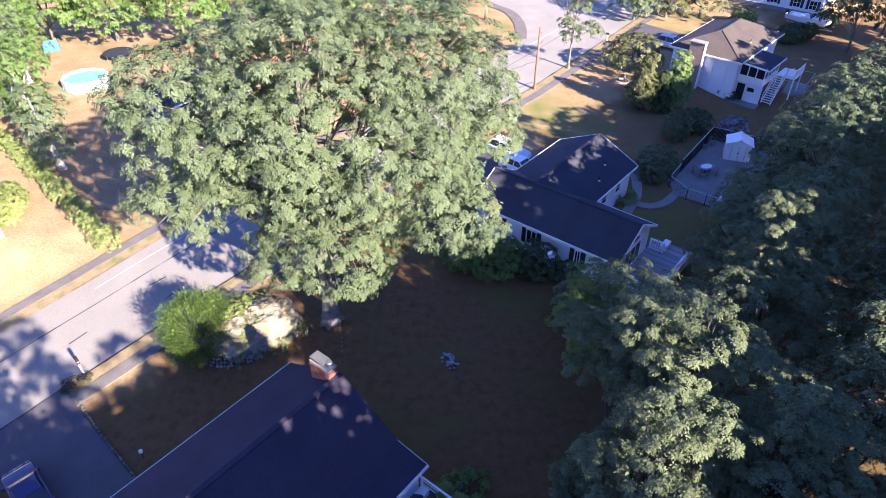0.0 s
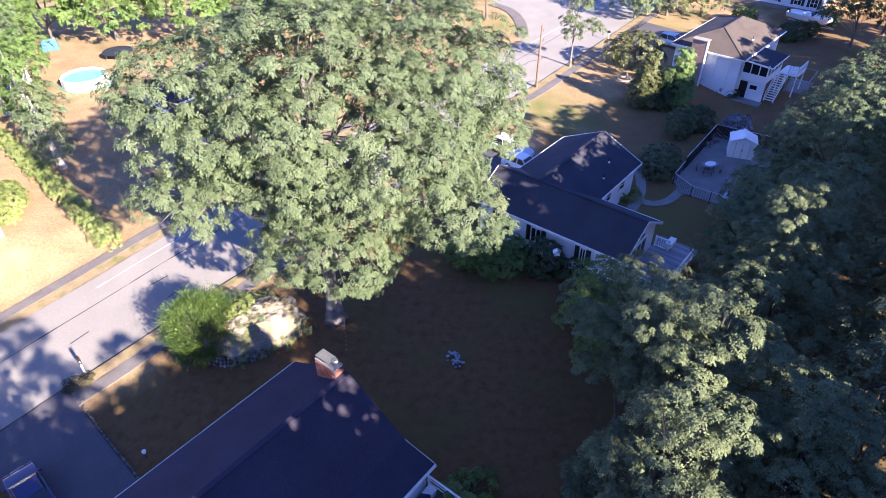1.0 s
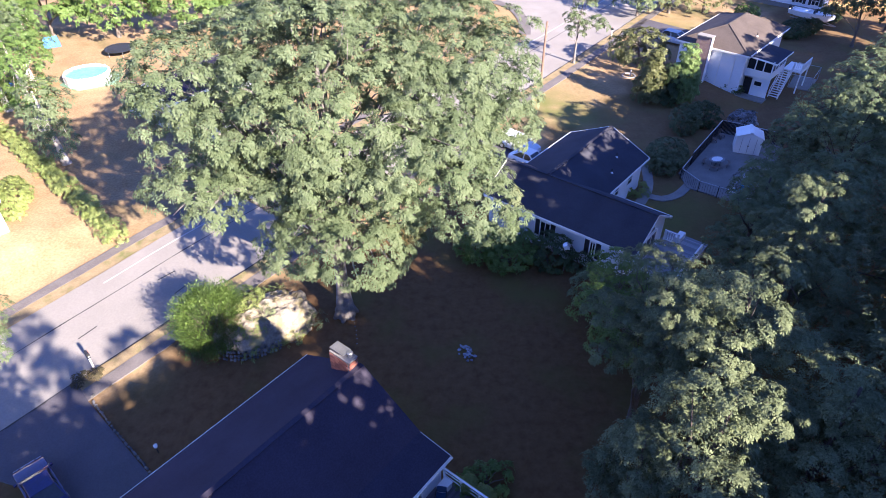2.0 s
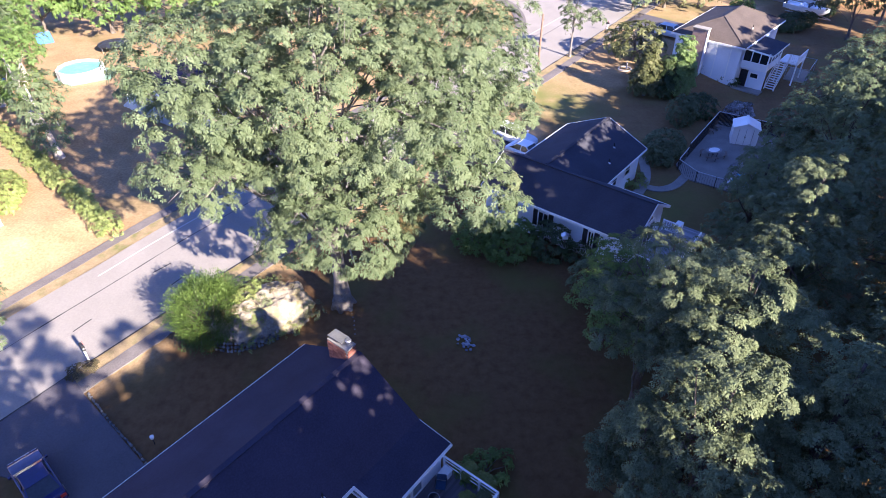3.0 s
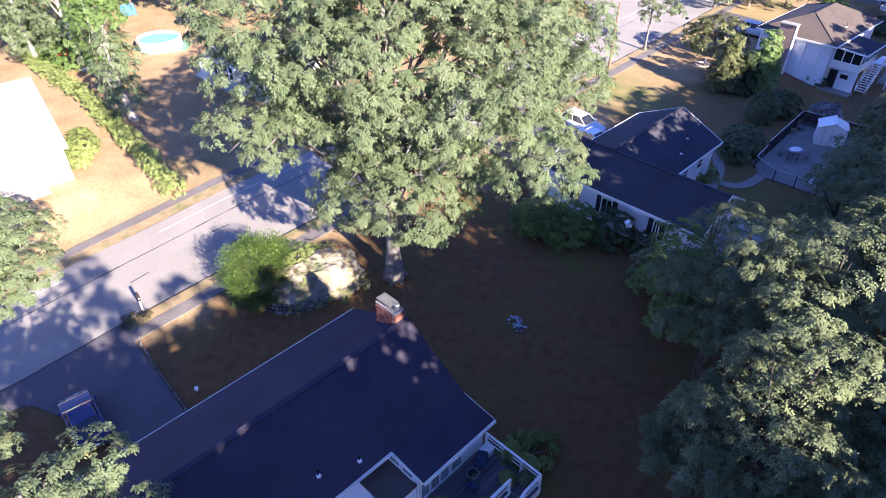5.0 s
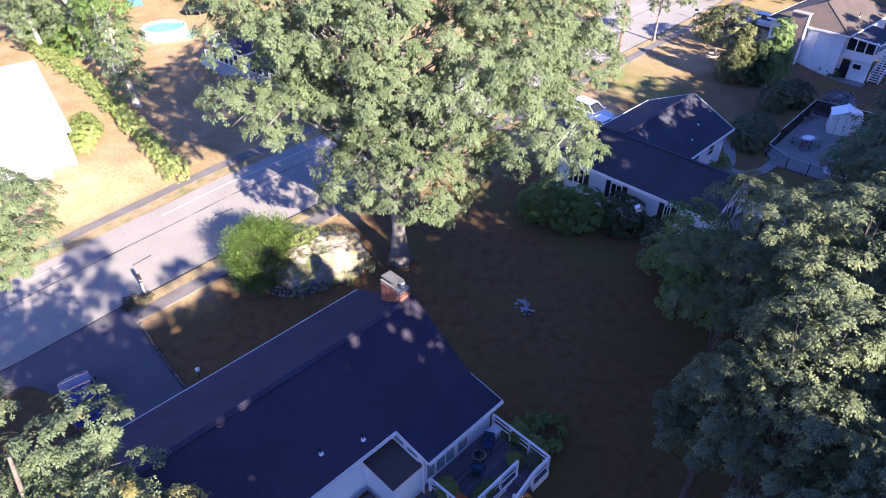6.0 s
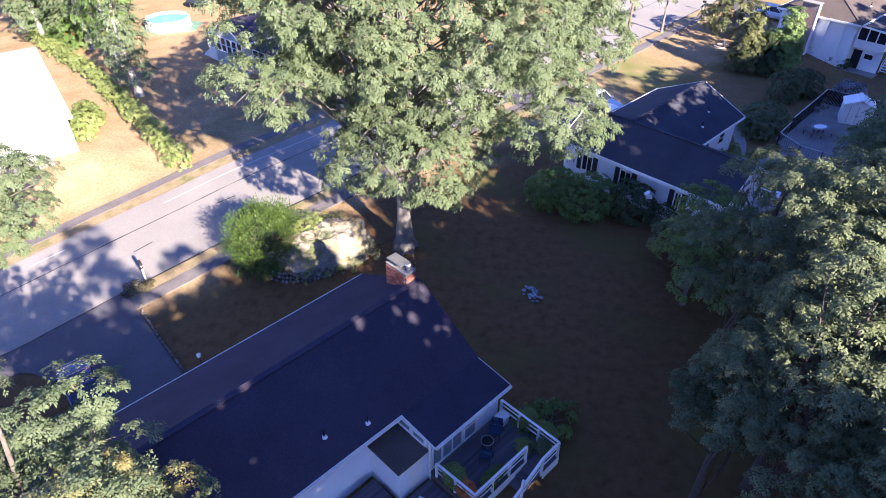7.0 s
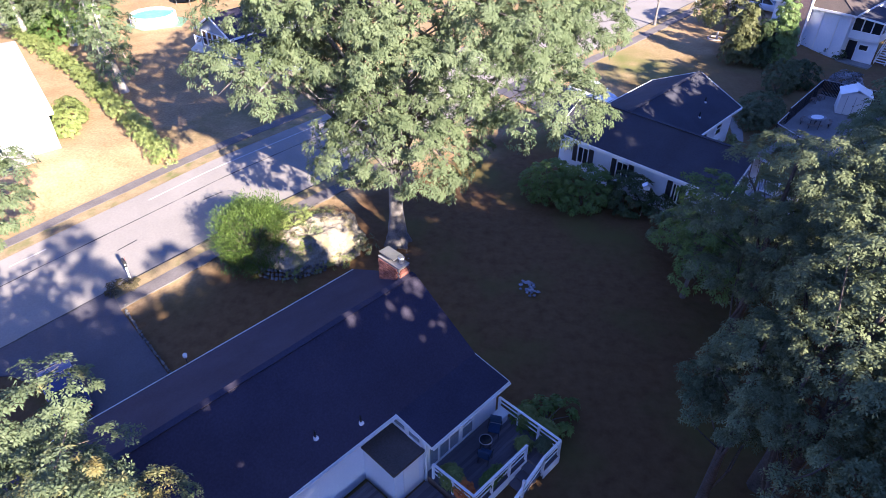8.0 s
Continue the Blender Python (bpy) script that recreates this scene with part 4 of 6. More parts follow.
    for s in (d0, d0 + 1.06):
        bm = bmesh.new()
        beam(bm, (s, e0, 2.42), (s, e0 - n * 0.25, 0.02), 0.06, 0.26)
        part("stringer", bm, M["white"], t)
        bm = bmesh.new()
        beam(bm, (s, e0, 3.4), (s, e0 - n * 0.25, 1.0), 0.07, 0.07)
        part("handrail", bm, M["white"], t)
        for k in range(4):
            f = k / 3
            y = e0 - f * n * 0.25
            z = 2.42 * (1 - f)
            box("post", s - 0.04, s + 0.04, y - 0.04, y + 0.04, z, z + 1.0, M["white"], t)
    vent_pipe("vent_pipe", t, -22.9, 79.6, 5.5)
    return t


split_house()


def street_house():
    """The pale-roofed house across the street."""
    t = thing("street_house", pose(-36.6, 43.2, 0, 0, 0, 225), "white house with a pale sun-bleached roof and front stair", "house")
    walls(t, 0.3, 13.7, -12.8, -0.5, -0.2, 3.2, 6.9, along="x")
    gable_roof(t, 0, 14, -13.4, 0, 3.2, 6.95, M["roof_pale"], "x")
    window(t, face(10.5, -0.5, 1.9, "+y"), 1.3, 1.2, (2, 2))
    box("door", 5.9, 6.8, -0.5, -0.44, 0.85, 2.85, M["red"], t, "dark red front door")
    box("landing", 3.6, 7.2, -0.5, 1.0, -0.2, 0.85, M["concrete"], t)
    railing(t, (3.6, 0.95, 0.85), (7.2, 0.95, 0.85), 0.9, 0.3)
    for i in range(4):
        box("step", 3.3 - i * 0.3, 3.6 - i * 0.3, -0.3, 0.9, -0.2, 0.68 - i * 0.17, M["concrete"], t)
    return t


street_house()


def gable_house():
    """The grey gabled house half hidden behind the big tree."""
    t = thing("gabled_house", pose(-33.9, 64.2, 0, 0, 0, -34), "grey gabled house with dark roof and row of windows", "house")
    walls(t, 0.3, 5.7, 0.3, 11.7, -0.1, 3.3, 4.95, M["grey_siding"], along="y")
    gable_roof(t, 0, 6.0, 0, 12, 3.25, 5.0, M["roof"], "y")
    for i in range(5):
        window(t, face(1.1 + i * 0.95, 0.3, 2.35, "-y"), 0.7, 1.4, (1, 2))
    box("porch_floor", 5.8, 11.0, 1.0, 5.0, -0.1, 0.7, M["grey_siding"], t)
    walls(t, 5.75, 10.5, 1.0, 6.0, 0.7, 2.8, None, M["grey_siding"])
    for i in range(4):
        window(t, face(6.6 + i * 1.1, 1.0, 2.0, "-y"), 0.85, 1.1, (1, 2))
    solid("porch_roof", [(5.75, 0.7), (10.9, 0.7), (10.9, 6.3), (5.75, 6.3)], 2.8, 2.98, M["roof"], t, "flat dark porch roof")
    box("stair_block", -1.6, 0.0, 0.6, 2.0, -0.1, 1.1, M["white"], t)
    railing(t, (-1.55, 0.65, 1.1), (0, 0.65, 1.1), 0.9, 0.25)
    for i in range(5):
        box("step", -1.9 - i * 0.28, -1.6 - i * 0.28, 0.7, 1.9, -0.1, 0.9 - i * 0.18, M["white"], t)
    return t


gable_house()


def far_house():
    t = thing("far_house", pose(48.5, 109.5, 0, 0, 0, -42), "far white house with shuttered windows", "house")
    walls(t, 0.3, 13.7, 0.3, 7.7, -0.1, 3.0, 4.9, along="x")
    gable_roof(t, 0, 14, 0, 8, 3.0, 4.95, M["roof_b"], "x")
    for x in (1.6, 3.6, 6.5, 10, 12.4):
        window(t, face(x, 0.3, 1.7, "-y"), 1.0, 1.2, (2, 2), True)
    box("base", 0.2, 13.8, 0.16, 0.3, -0.1, 0.6, M["concrete"], t)
    return t


far_house()


# ---- trees ----
tree("oak_tree", -8.0, 33.0, [(2, 2, 14, 8.5, 8, 8.5), (0, -2, 17, 6.5, 5, 5.6), (-4.4, -2, 17.2, 4.4, 5, 3.6), (-7.7, -4, 12.9, 1.5, 1.2, 1.0), (-6.0, -4, 13.2, 1.5, 1.2, 0.9), (-5.9, -4.2, 11.4, 1.1, 1.0, 1.3), (-4.3, -3.6, 13.2, 1.0, 1.0, 0.7), (-5.8, -3, 18.6, 2.9, 3.0, 2.5), (1.7, -2.6, 9.0, 3.8, 3.2, 4.0), (-0.9, -1.9, 7.3, 3.2, 2.4, 2.6), (1.6, -2.6, 6.6, 2.6, 1.8, 1.9),
                              (8.6, -3.0, 11.6, 2.9, 3.2, 1.6), (11.0, 2.5, 13.4, 2.0, 2.2, 1.7), (7.4, 1, 17, 4.6, 5, 4.6), (2, 8, 16, 8, 6, 7), (6, -3.2, 15, 4, 3, 4), (-4.2, 4, 13.4, 3.2, 4, 3.0), (5.0, -1.5, 12.0, 3.2, 3.2, 1.9)],
     0.5, "huge spreading tree with grey-green leaf clumps and a flared trunk", spacing=1.14, radius=0.74, twigs=31, per=8, leaf=(0.18, 0.067), mat=M["leaf_oak"], seed=11, bark=M["oak_bark"], limbs=34, inner=0.5, up=-0.6,
     extra=(*[[((0, 0, 1.9), 0.34), ((0.36 * math.cos(k), 0.36 * math.sin(k), 0.6), 0.3), ((0.85 * math.cos(k), 0.85 * math.sin(k), -0.12), 0.16)] for k in (0.3, 1.5, 2.6, 3.7, 4.6, 5.5)], [((0, -0.8, 9.0), 0.2), ((-2.4, -2.6, 11.4), 0.15), ((-4.4, -3.6, 12.6), 0.11), ((-6.0, -4.4, 12.9), 0.08), ((-7.9, -4.4, 12.5), 0.03)], [((-4.8, -3.8, 12.7), 0.08), ((-5.6, -4.6, 12.0), 0.06), ((-6.4, -4.9, 11.2), 0.02)], [((-5.6, -4.2, 12.9), 0.06), ((-6.6, -5.0, 12.7), 0.045), ((-7.4, -5.2, 12.0), 0.02)]))

WOODS = [  # x, y, height, spread, seed, detail
    (7.8, 12.9, 15.3, 2.4, 21, 1.0), (6.3, 14.3, 11.6, 1.6, 37, 1.0), (8.8, 9.8, 12.6, 2.2, 38, 1.0), (9.8, 16.9, 17.2, 2.8, 22, 1.0), (8.8, 21.4, 14.1, 2.5, 31, 1.0), (12.4, 13.4, 15.2, 2.6, 39, 1.0), (18.6, 32.8, 11.3, 2.3, 40, 0.8), (16.4, 24.6, 15.8, 3.2, 23, 0.8), (22.6, 32.0, 12.5, 3.6, 24, 0.7), (27.8, 39.5, 15.6, 4.4, 25, 0.6),
    # (17.5, 5.0) and (22.0, 9.5) stand out of view, added to shade the others
    (17.5, 16.0, 16.6, 3.8, 26, 0.6), (25.5, 25.0, 17.0, 5.2, 27, 0.5), (34.0, 37.0, 13.5, 4.8, 28, 0.5), (38.0, 51.0, 13.0, 4.6, 29, 0.5), (13.5, 9.0, 13.4, 3.2, 30, 0.5), (17.5, 5.0, 15.0, 4.0, 34, 0.3), (22.0, 9.5, 16.0, 4.2, 35, 0.25), (31.5, 29.5, 13.0, 4.2, 36, 0.4),
]
for x, y, h, r, seed, detail in WOODS:
    rng = random.Random(seed)
    lob = [(0, 0, h - r * 1.5, r * 0.55, r * 0.55, r * 0.85), (0, 0, h - r * 2.6, r * 0.7, r * 0.7, r * 0.7)]
    for n, reach, drop0, drop1, size in ((3, 0.3, 0.25, 0.6, 0.36), (6, 0.72, 0.8, 1.5, 0.36), (7, 0.98, 1.7, 2.5, 0.4)):
        for k in range(n):
            a = 6.283 * k / n + rng.uniform(-0.35, 0.35)
            q = r * size * rng.uniform(0.7, 1.2)
            lob.append((math.cos(a) * r * reach * rng.uniform(0.8, 1.15), math.sin(a) * r * reach * rng.uniform(0.8, 1.15), h - r * rng.uniform(drop0, drop1), q, q, q * rng.uniform(0.75, 1.1)))
    tree("woodland_tree", x, y, lob, 0.26, "leafy woodland tree with dark green clumped crown", spacing=0.78 if detail > 0.75 else 0.92 / detail ** 0.5, radius=0.44 if detail > 0.75 else 0.62 / detail ** 0.5, twigs=34 if detail > 0.75 else 18, per=6,
         leaf=(0.11, 0.052) if detail > 0.75 else (0.17, 0.08), mat=M["leaf_oak" if y > 30 else "leaf_wood"], bark=M["dark_bark"], seed=seed, group="woods beside the yard", inner=0.12, limbs=6, up=-0.1)

# unseen trees added beside and behind, placed and sized to cast the shade
far_kind = tree("shade_tree", 22.0, 1.5, [(0, 0, 14, 5.2, 5.2, 5), (1, 1, 7.5, 4.6, 4.6, 4.5)], 0.3, "unseen dense tree added beyond the yard for its shade", spacing=2.6, radius=1.5, twigs=8, per=4, leaf=(1.15, 0.75), seed=50, inner=0.2, limbs=4, group="woods beside the yard")
for x, y, s, turn in ((2.6, -7.6, 0.9, 25), (10.0, -5.8, 1.06, 285), (11.8, -1.0, 0.9, 140), (28.0, 20.5, 1.08, 75), (37.0, 24.5, 1.07, 205), (27.5, 8, 1.03, 40), (4.0, -11.0, 1.0, 310), (19.2, 2.2, 1.01, 15), (22.5, -4.5, 1.14, 95), (23.5, 4.0, 1.06, 210), (-20.0, 2.5, 0.74, 80), (1, -15, 1.12, 115), (26.5, 14.0, 1.02, 60), (32, 14.0, 1.2, 160), (33.5, 21.5, 1.07, 20), (20, -14, 1.2, 260), (9, -16, 1.2, 170), (-5, -23, 1.1, 70), (38, 19, 1.15, 120), (43.5, 34.5, 1.05, 200), (39, 32, 1.06, 30), (52.5, 43.5, 1.05, 260), (57, 38, 1.15, 100), (62, 40, 1.15, 310), (58, 45, 1.1, 150),
                      (48, 39, 1.05, 250), (46, 50, 0.9, 10), (37, 29, 0.98, 310), (-22, -8, 0.95, 140), (31, -2, 1.2, 300), (56, 50, 1.0, 33), (60, 64, 0.95, 75), (66, 62, 1.0, 140), (70, 67, 1.0, 250), (75, 77, 1.0, 20), (53, 62, 0.75, 160), (52, 33, 1.1, 280), (64, 54, 1.0, 130), (66, 74, 0.9, 190), (-30, -14, 1.0, 330)):
    copy_thing(far_kind, pose(x, y, 0, 0, 0, turn) @ Matrix.Diagonal((s, s, s, 1)))
# also unseen: its lobes are set to shape the shadow across the road
tree("shade_tree", 3.0, -4.8, [(-1.2, 1.6, 22.2, 1.2, 1.1, 1.2), (-0.9, 1.7, 19.6, 1.4, 1.2, 1.1), (1.4, -0.1, 19.3, 1.1, 1.1, 1.0), (0.4, 0.4, 16.8, 1.6, 1.4, 1.6)],
     0.26, "unseen tall tree added to shade the road and driveway", spacing=0.95, radius=0.65, twigs=12, per=5, leaf=(0.36, 0.2), seed=51, inner=0.2, limbs=5, group="woods beside the yard")
# unseen narrow or stretched copies, added to block sun from one crown or roof
copy_thing(far_kind, pose(23.2, 3.7, 0, 0, 0, 120) @ Matrix.Diagonal((0.52, 0.52, 1.34, 1)))
copy_thing(far_kind, pose(14.0, -2.4, 0, 0, 0, 200) @ Matrix.Diagonal((0.5, 0.5, 1.22, 1)))
copy_thing(far_kind, pose(12.3, -5.5, 0, 0, 0, 90) @ Matrix.Diagonal((0.85, 0.85, 1.2, 1)))
tree("woodland_tree", 33.5, 45.5, [(0, 0, 9.5, 4, 4, 4), (-1, 1, 6, 3.4, 3.4, 3)], 0.24, "leafy woodland tree with dark green clumped crown", spacing=1.7, radius=1.1, twigs=20, per=6, leaf=(0.32, 0.15), seed=33, group="woods beside the yard", limbs=6)

tree("driveway_tree", -15.0, 8.0, [(2.5, 1.6, 12.5, 0.95, 0.95, 0.9), (1.5, 1.0, 12.2, 0.9, 0.9, 0.8), (3.8, 0.9, 11.3, 0.6, 0.6, 0.6), (4.4, -1.4, 12.4, 1.4, 1.3, 1.3), (4.7, 0.6, 9.8, 0.95, 0.9, 0.8), (5.3, -0.6, 10.4, 0.8, 0.8, 0.7), (0, -0.5, 10, 2.4, 2.2, 1.9), (2.6, 0.4, 9.4, 1.7, 1.5, 1.6), (3.2, -2.2, 10.2, 2.0, 2.0, 1.7), (0.6, 1.6, 9.2, 1.5, 1.4, 1.4), (1.0, -3.4, 11.0, 1.8, 1.6, 1.8), (-4.6, 3.0, 10.0, 1.9, 1.8, 1.5), (-3.0, 0.2, 11.2, 1.8, 1.7, 1.4), (-5.6, 0.6, 10.0, 2.0, 2.0, 1.6)],
     0.24, "tree with green and yellowing leaves beside the roof", spacing=0.68, radius=0.42, twigs=26, per=6, leaf=(0.11, 0.05), mat=M["leaf_autumn"], seed=61)
tree("driveway_tree", -31.2, 15.2, [(9.3, 5.0, 14.3, 1.2, 1.2, 1.1), (9.0, 4.6, 12.6, 1.3, 1.3, 1.2), (7.4, 5.8, 13.9, 1.6, 1.6, 1.5), (7.9, 3.8, 11.5, 1.2, 1.2, 1.1), (6.0, 4.0, 12.6, 2.2, 2.2, 1.9), (3.0, 2.0, 13.1, 2.6, 2.6, 2.2)], 0.24, "tall green tree beside the driveway", spacing=0.8, radius=0.5, twigs=24, per=7, leaf=(0.15, 0.06), mat=M["leaf_oak"], seed=62)

for x, y, h, r, seed in ((-37.7, 54.8, 8.5, 2.0, 70), (-43.6, 62.2, 11, 2.6, 71), (-49.8, 67.0, 13, 4.0, 72), (-51.5, 75.5, 13, 4.0, 73), (-61, 84, 13, 4.4, 74), (-62, 73, 13, 4.4, 75), (-55.5, 67.5, 10, 3.0, 76)):
    tree("birch_tree", x, y, [(0.2, 0, h * 0.72, r, r, h * 0.3), (-0.4, 0.3, h * 0.45, r * 0.9, r * 0.9, h * 0.22), (0.5, -0.6, h * 0.3, r * 0.8, r * 0.8, h * 0.15)], 0.36, "slim pale-trunked tree with bright green leaves", spacing=1.2, radius=0.8, twigs=13, per=5, leaf=(0.26, 0.13), mat=M["leaf_bright"] if seed % 2 else M["leaf_oak"], bark=M["pale_bark"], seed=seed, group="trees behind the lawn", limbs=2, lean=(-0.9, 0.5))
for x, y, h, r, seed in ((-56, 91, 11, 5.2, 80), (-47, 91.5, 11, 5.4, 81), (-37, 91, 11, 5.4, 82), (-67, 93, 11, 5, 83), (-27, 95, 10, 4.5, 84), (-16, 98, 10, 4.5, 85)):
    tree("maple_tree", x, y, [(0, 0, h * 0.55, r, r, h * 0.45), (r * 0.5, -r * 0.4, h * 0.42, r * 0.7, r * 0.7, h * 0.32), (-r * 0.6, -r * 0.2, h * 0.4, r * 0.6, r * 0.6, h * 0.32)], 0.26, "bright green sunlit tree at the lawn's far edge", spacing=1.75, radius=1.15, twigs=13, per=6, leaf=(0.4, 0.22), mat=M["leaf_bright"], seed=seed, group="trees behind the lawn", limbs=4)
for x, y, h, r, seed, mat in ((6.8, 100.5, 8, 3.4, 90, "leaf_oak"), (29.8, 100.0, 7.5, 3.6, 91, "leaf_oak"), (35.2, 101.5, 8, 3.8, 92, "leaf_olive"), (40.6, 101.5, 7.5, 3.6, 93, "leaf_olive"), (24.4, 78.6, 4.8, 3.3, 94, "leaf_olive"), (0, 104, 9, 4, 95, "leaf_oak"), (56, 86, 9, 4, 96, "leaf_dark"), (64, 92, 11, 4, 97, "leaf_dark"), (61, 78, 10, 4, 98, "leaf_dark")):
    tree("street_tree", x, y, [(0, 0, h * 0.62, r, r, h * 0.36), (-r * 0.4, r * 0.3, h * 0.5, r * 0.7, r * 0.7, h * 0.28)] + ([(0, 0, h * 0.3, r * 0.95, r * 0.95, h * 0.28)] if seed in (91, 92, 93, 94) else []), 0.2, "round-headed tree beside the street", spacing=1.4, radius=0.9, twigs=10, per=6, leaf=(0.34, 0.17), mat=M[mat], seed=seed, limbs=7)
tree("verge_tree", 16.5, 80.4, [(-1.2, 0, 9.5, 1.6, 1.4, 1.6), (0.8, 0.4, 7.6, 1.3, 1.2, 1.1), (-0.9, -0.6, 6.0, 1.1, 1, 0.9), (1.9, -0.2, 5.2, 1.3, 1.0, 0.8), (-0.4, 0.3, 3.9, 1.0, 0.9, 0.8), (2.6, 0, 4.6, 1.0, 0.8, 0.6)], 0.15, "sparse verge tree with a pale forked trunk", spacing=1.0, radius=0.6, twigs=12, per=6, leaf=(0.26, 0.12), mat=M["leaf_oak"], bark=M["oak_bark"], seed=101, inner=0.1, limbs=8)
for x, y, h, r, seed, mat in ((22.8, 68.0, 6.0, 1.6, 110, "leaf_olive"), (26.5, 68.0, 6.7, 1.75, 111, "leaf_fresh"), (24.8, 67.6, 4.6, 1.3, 112, "leaf_dark")):
    tree("young_tree", x, y, [(0, 0, h * 0.27, r, r, h * 0.27), (0, 0, h * 0.52, r * 0.8, r * 0.8, h * 0.26), (0, 0, h * 0.78, r * 0.48, r * 0.48, h * 0.22)], 0.12, "dense pointed young tree on the lawn", spacing=0.68, radius=0.44, twigs=12, per=6, leaf=(0.25, 0.12), mat=M[mat], seed=seed, limbs=5, up=-0.8)
tree("understory_tree", 11.4, 32.6, [(0, 0, 1.9, 2.4, 2.0, 1.3), (-1.5, 0.5, 1.7, 1.8, 1.6, 1.2), (2, -2.0, 2.3, 2.2, 2.2, 1.4)], 0.14, "low leafy tree in the shade before the house", spacing=1.0, radius=0.7, twigs=16, per=6, leaf=(0.24, 0.11), mat=M["leaf_wood"], seed=120)
tree("understory_tree", 9.3, 29.2, [(0, 0, 6.6, 1.5, 1.4, 1.4), (-1.0, -1.6, 5.2, 1.7, 1.6, 1.5), (1.3, -1.0, 5.6, 1.5, 1.5, 1.4), (-0.4, -3.4, 4.4, 1.6, 1.5, 1.4)], 0.13, "slender green tree in the shade before the house", spacing=0.8, radius=0.5, twigs=16, per=6, leaf=(0.17, 0.08), mat=M["leaf_bright"], seed=124)
tree("understory_tree", 28.6, 47.4, [(0, 0, 5.6, 2.0, 2.0, 2.2), (1.0, -1.6, 4.0, 1.9, 1.9, 1.8)], 0.13, "leafy tree leaning over the patio fence", spacing=0.95, radius=0.62, twigs=14, per=6, leaf=(0.24, 0.11), mat=M["leaf_wood"], seed=125)
tree("understory_tree", 13.6, 26.5, [(0, 0, 4.6, 3.2, 3.2, 2.4), (-2.0, 1.5, 3.4, 2.4, 2.2, 1.8)], 0.14, "low leafy tree in deep shade", spacing=1.1, radius=0.8, twigs=14, per=6, leaf=(0.26, 0.12), mat=M["leaf_wood"], seed=121)

tree("understory_tree", 21.6, 36.8, [(0, 0, 3.2, 2.4, 2.2, 1.9), (1.5, 1.0, 2.8, 2.0, 2.2, 1.6)], 0.12, "low leafy tree in deep shade", spacing=1.1, radius=0.75, twigs=14, per=6, leaf=(0.26, 0.12), mat=M["leaf_wood"], seed=122)
tree("understory_tree", 25.2, 43.4, [(0, 0, 3.6, 2.2, 2.2, 2.2), (1.6, 0.6, 3.2, 2.0, 2.2, 1.8)], 0.12, "low leafy tree beside the pool patio", spacing=1.1, radius=0.75, twigs=14, per=6, leaf=(0.26, 0.12), mat=M["leaf_wood"], seed=123)

# ---- shrubs and hedges ----
for x, y, rx, ry, h, mat, seed, label in (
    (4.4, 38.8, 2.3, 1.7, 2.6, "leaf_bright", 130, "broad dark green shrub before the house"), (2.0, 39.6, 2.0, 1.7, 2.5, "leaf_bright", 131, "broad dark green shrub before the house"), (7.3, 38.4, 1.5, 1.3, 2.6, "leaf_dark", 132, "rounded dark clipped shrub"),
    (9.4, 37.6, 0.9, 0.9, 1.3, "leaf_dark", 133, "small rounded dark shrub"), (21.0, 54.3, 2.0, 2.0, 2.2, "leaf_wood", 134, "rounded bushy shrub beside the patio fence"), (20.0, 52.6, 1.3, 1.3, 1.8, "leaf_wood", 135, "rounded bushy shrub beside the path"),
    (24.6, 60.6, 1.4, 1.4, 3.2, "leaf_wood", 136, "tall green shrub behind the patio"), (27.2, 62.6, 1.6, 1.5, 2.4, "leaf_dark", 137, "dark purple-brown shrub behind the patio"), (31.4, 62.0, 1.6, 1.2, 1.6, "flower", 138, "shrub covered in pale flowers"),
    (27.2, 47.6, 1.2, 2.4, 2.2, "flower", 139, "shrub covered in pale blue flowers"), (16.6, 48.9, 1.1, 1.0, 0.6, "leaf_hedge", 140, "low green planting beside the path"), (31.6, 72.9, 0.5, 0.5, 1.7, "leaf_dark", 141, "clipped upright dark green shrub"),
    (33.0, 71.4, 0.6, 0.5, 0.7, "leaf_dark", 142, "small clipped dark green shrub"), (34.0, 70.3, 0.6, 0.5, 0.7, "leaf_dark", 143, "small clipped dark green shrub"), (-38.8, 47.6, 1.2, 3.4, 1.7, "leaf_hedge", 144, "sunlit rounded shrub beside the house"),
    (58, 97, 3, 1.6, 1.8, "leaf_dark", 145, "dark hedge behind the lawn"), (50.8, 91.0, 4.2, 2.0, 2.0, "leaf_dark", 146, "dark hedge behind the lawn"), (45.5, 97.5, 2.4, 1.5, 2.2, "leaf_bright", 147, "rounded green garden shrub behind the house"),
    (-51.6, 67.6, 2.6, 2.2, 3.2, "leaf_bright", 151, "tall unkempt sunlit shrub behind the hedge"), (-56.6, 71.6, 3.0, 2.4, 4.0, "leaf_bright", 152, "tall unkempt sunlit shrub behind the hedge"), (-61.5, 75.6, 3.0, 2.6, 4.2, "leaf_bright", 153, "tall unkempt sunlit shrub behind the hedge"),
    (0.9, 19.4, 1.6, 0.9, 0.8, "leaf_bright", 148, "dark shrub beside the deck"), (-24.6, 28.4, 0.9, 0.45, 0.4, "dry", 149, "low scrubby planting round the mailbox")):
    shrub("shrub" if h > 0.7 else "low_plant", x, y, rx, ry, h, label, M[mat], seed, turn=30)


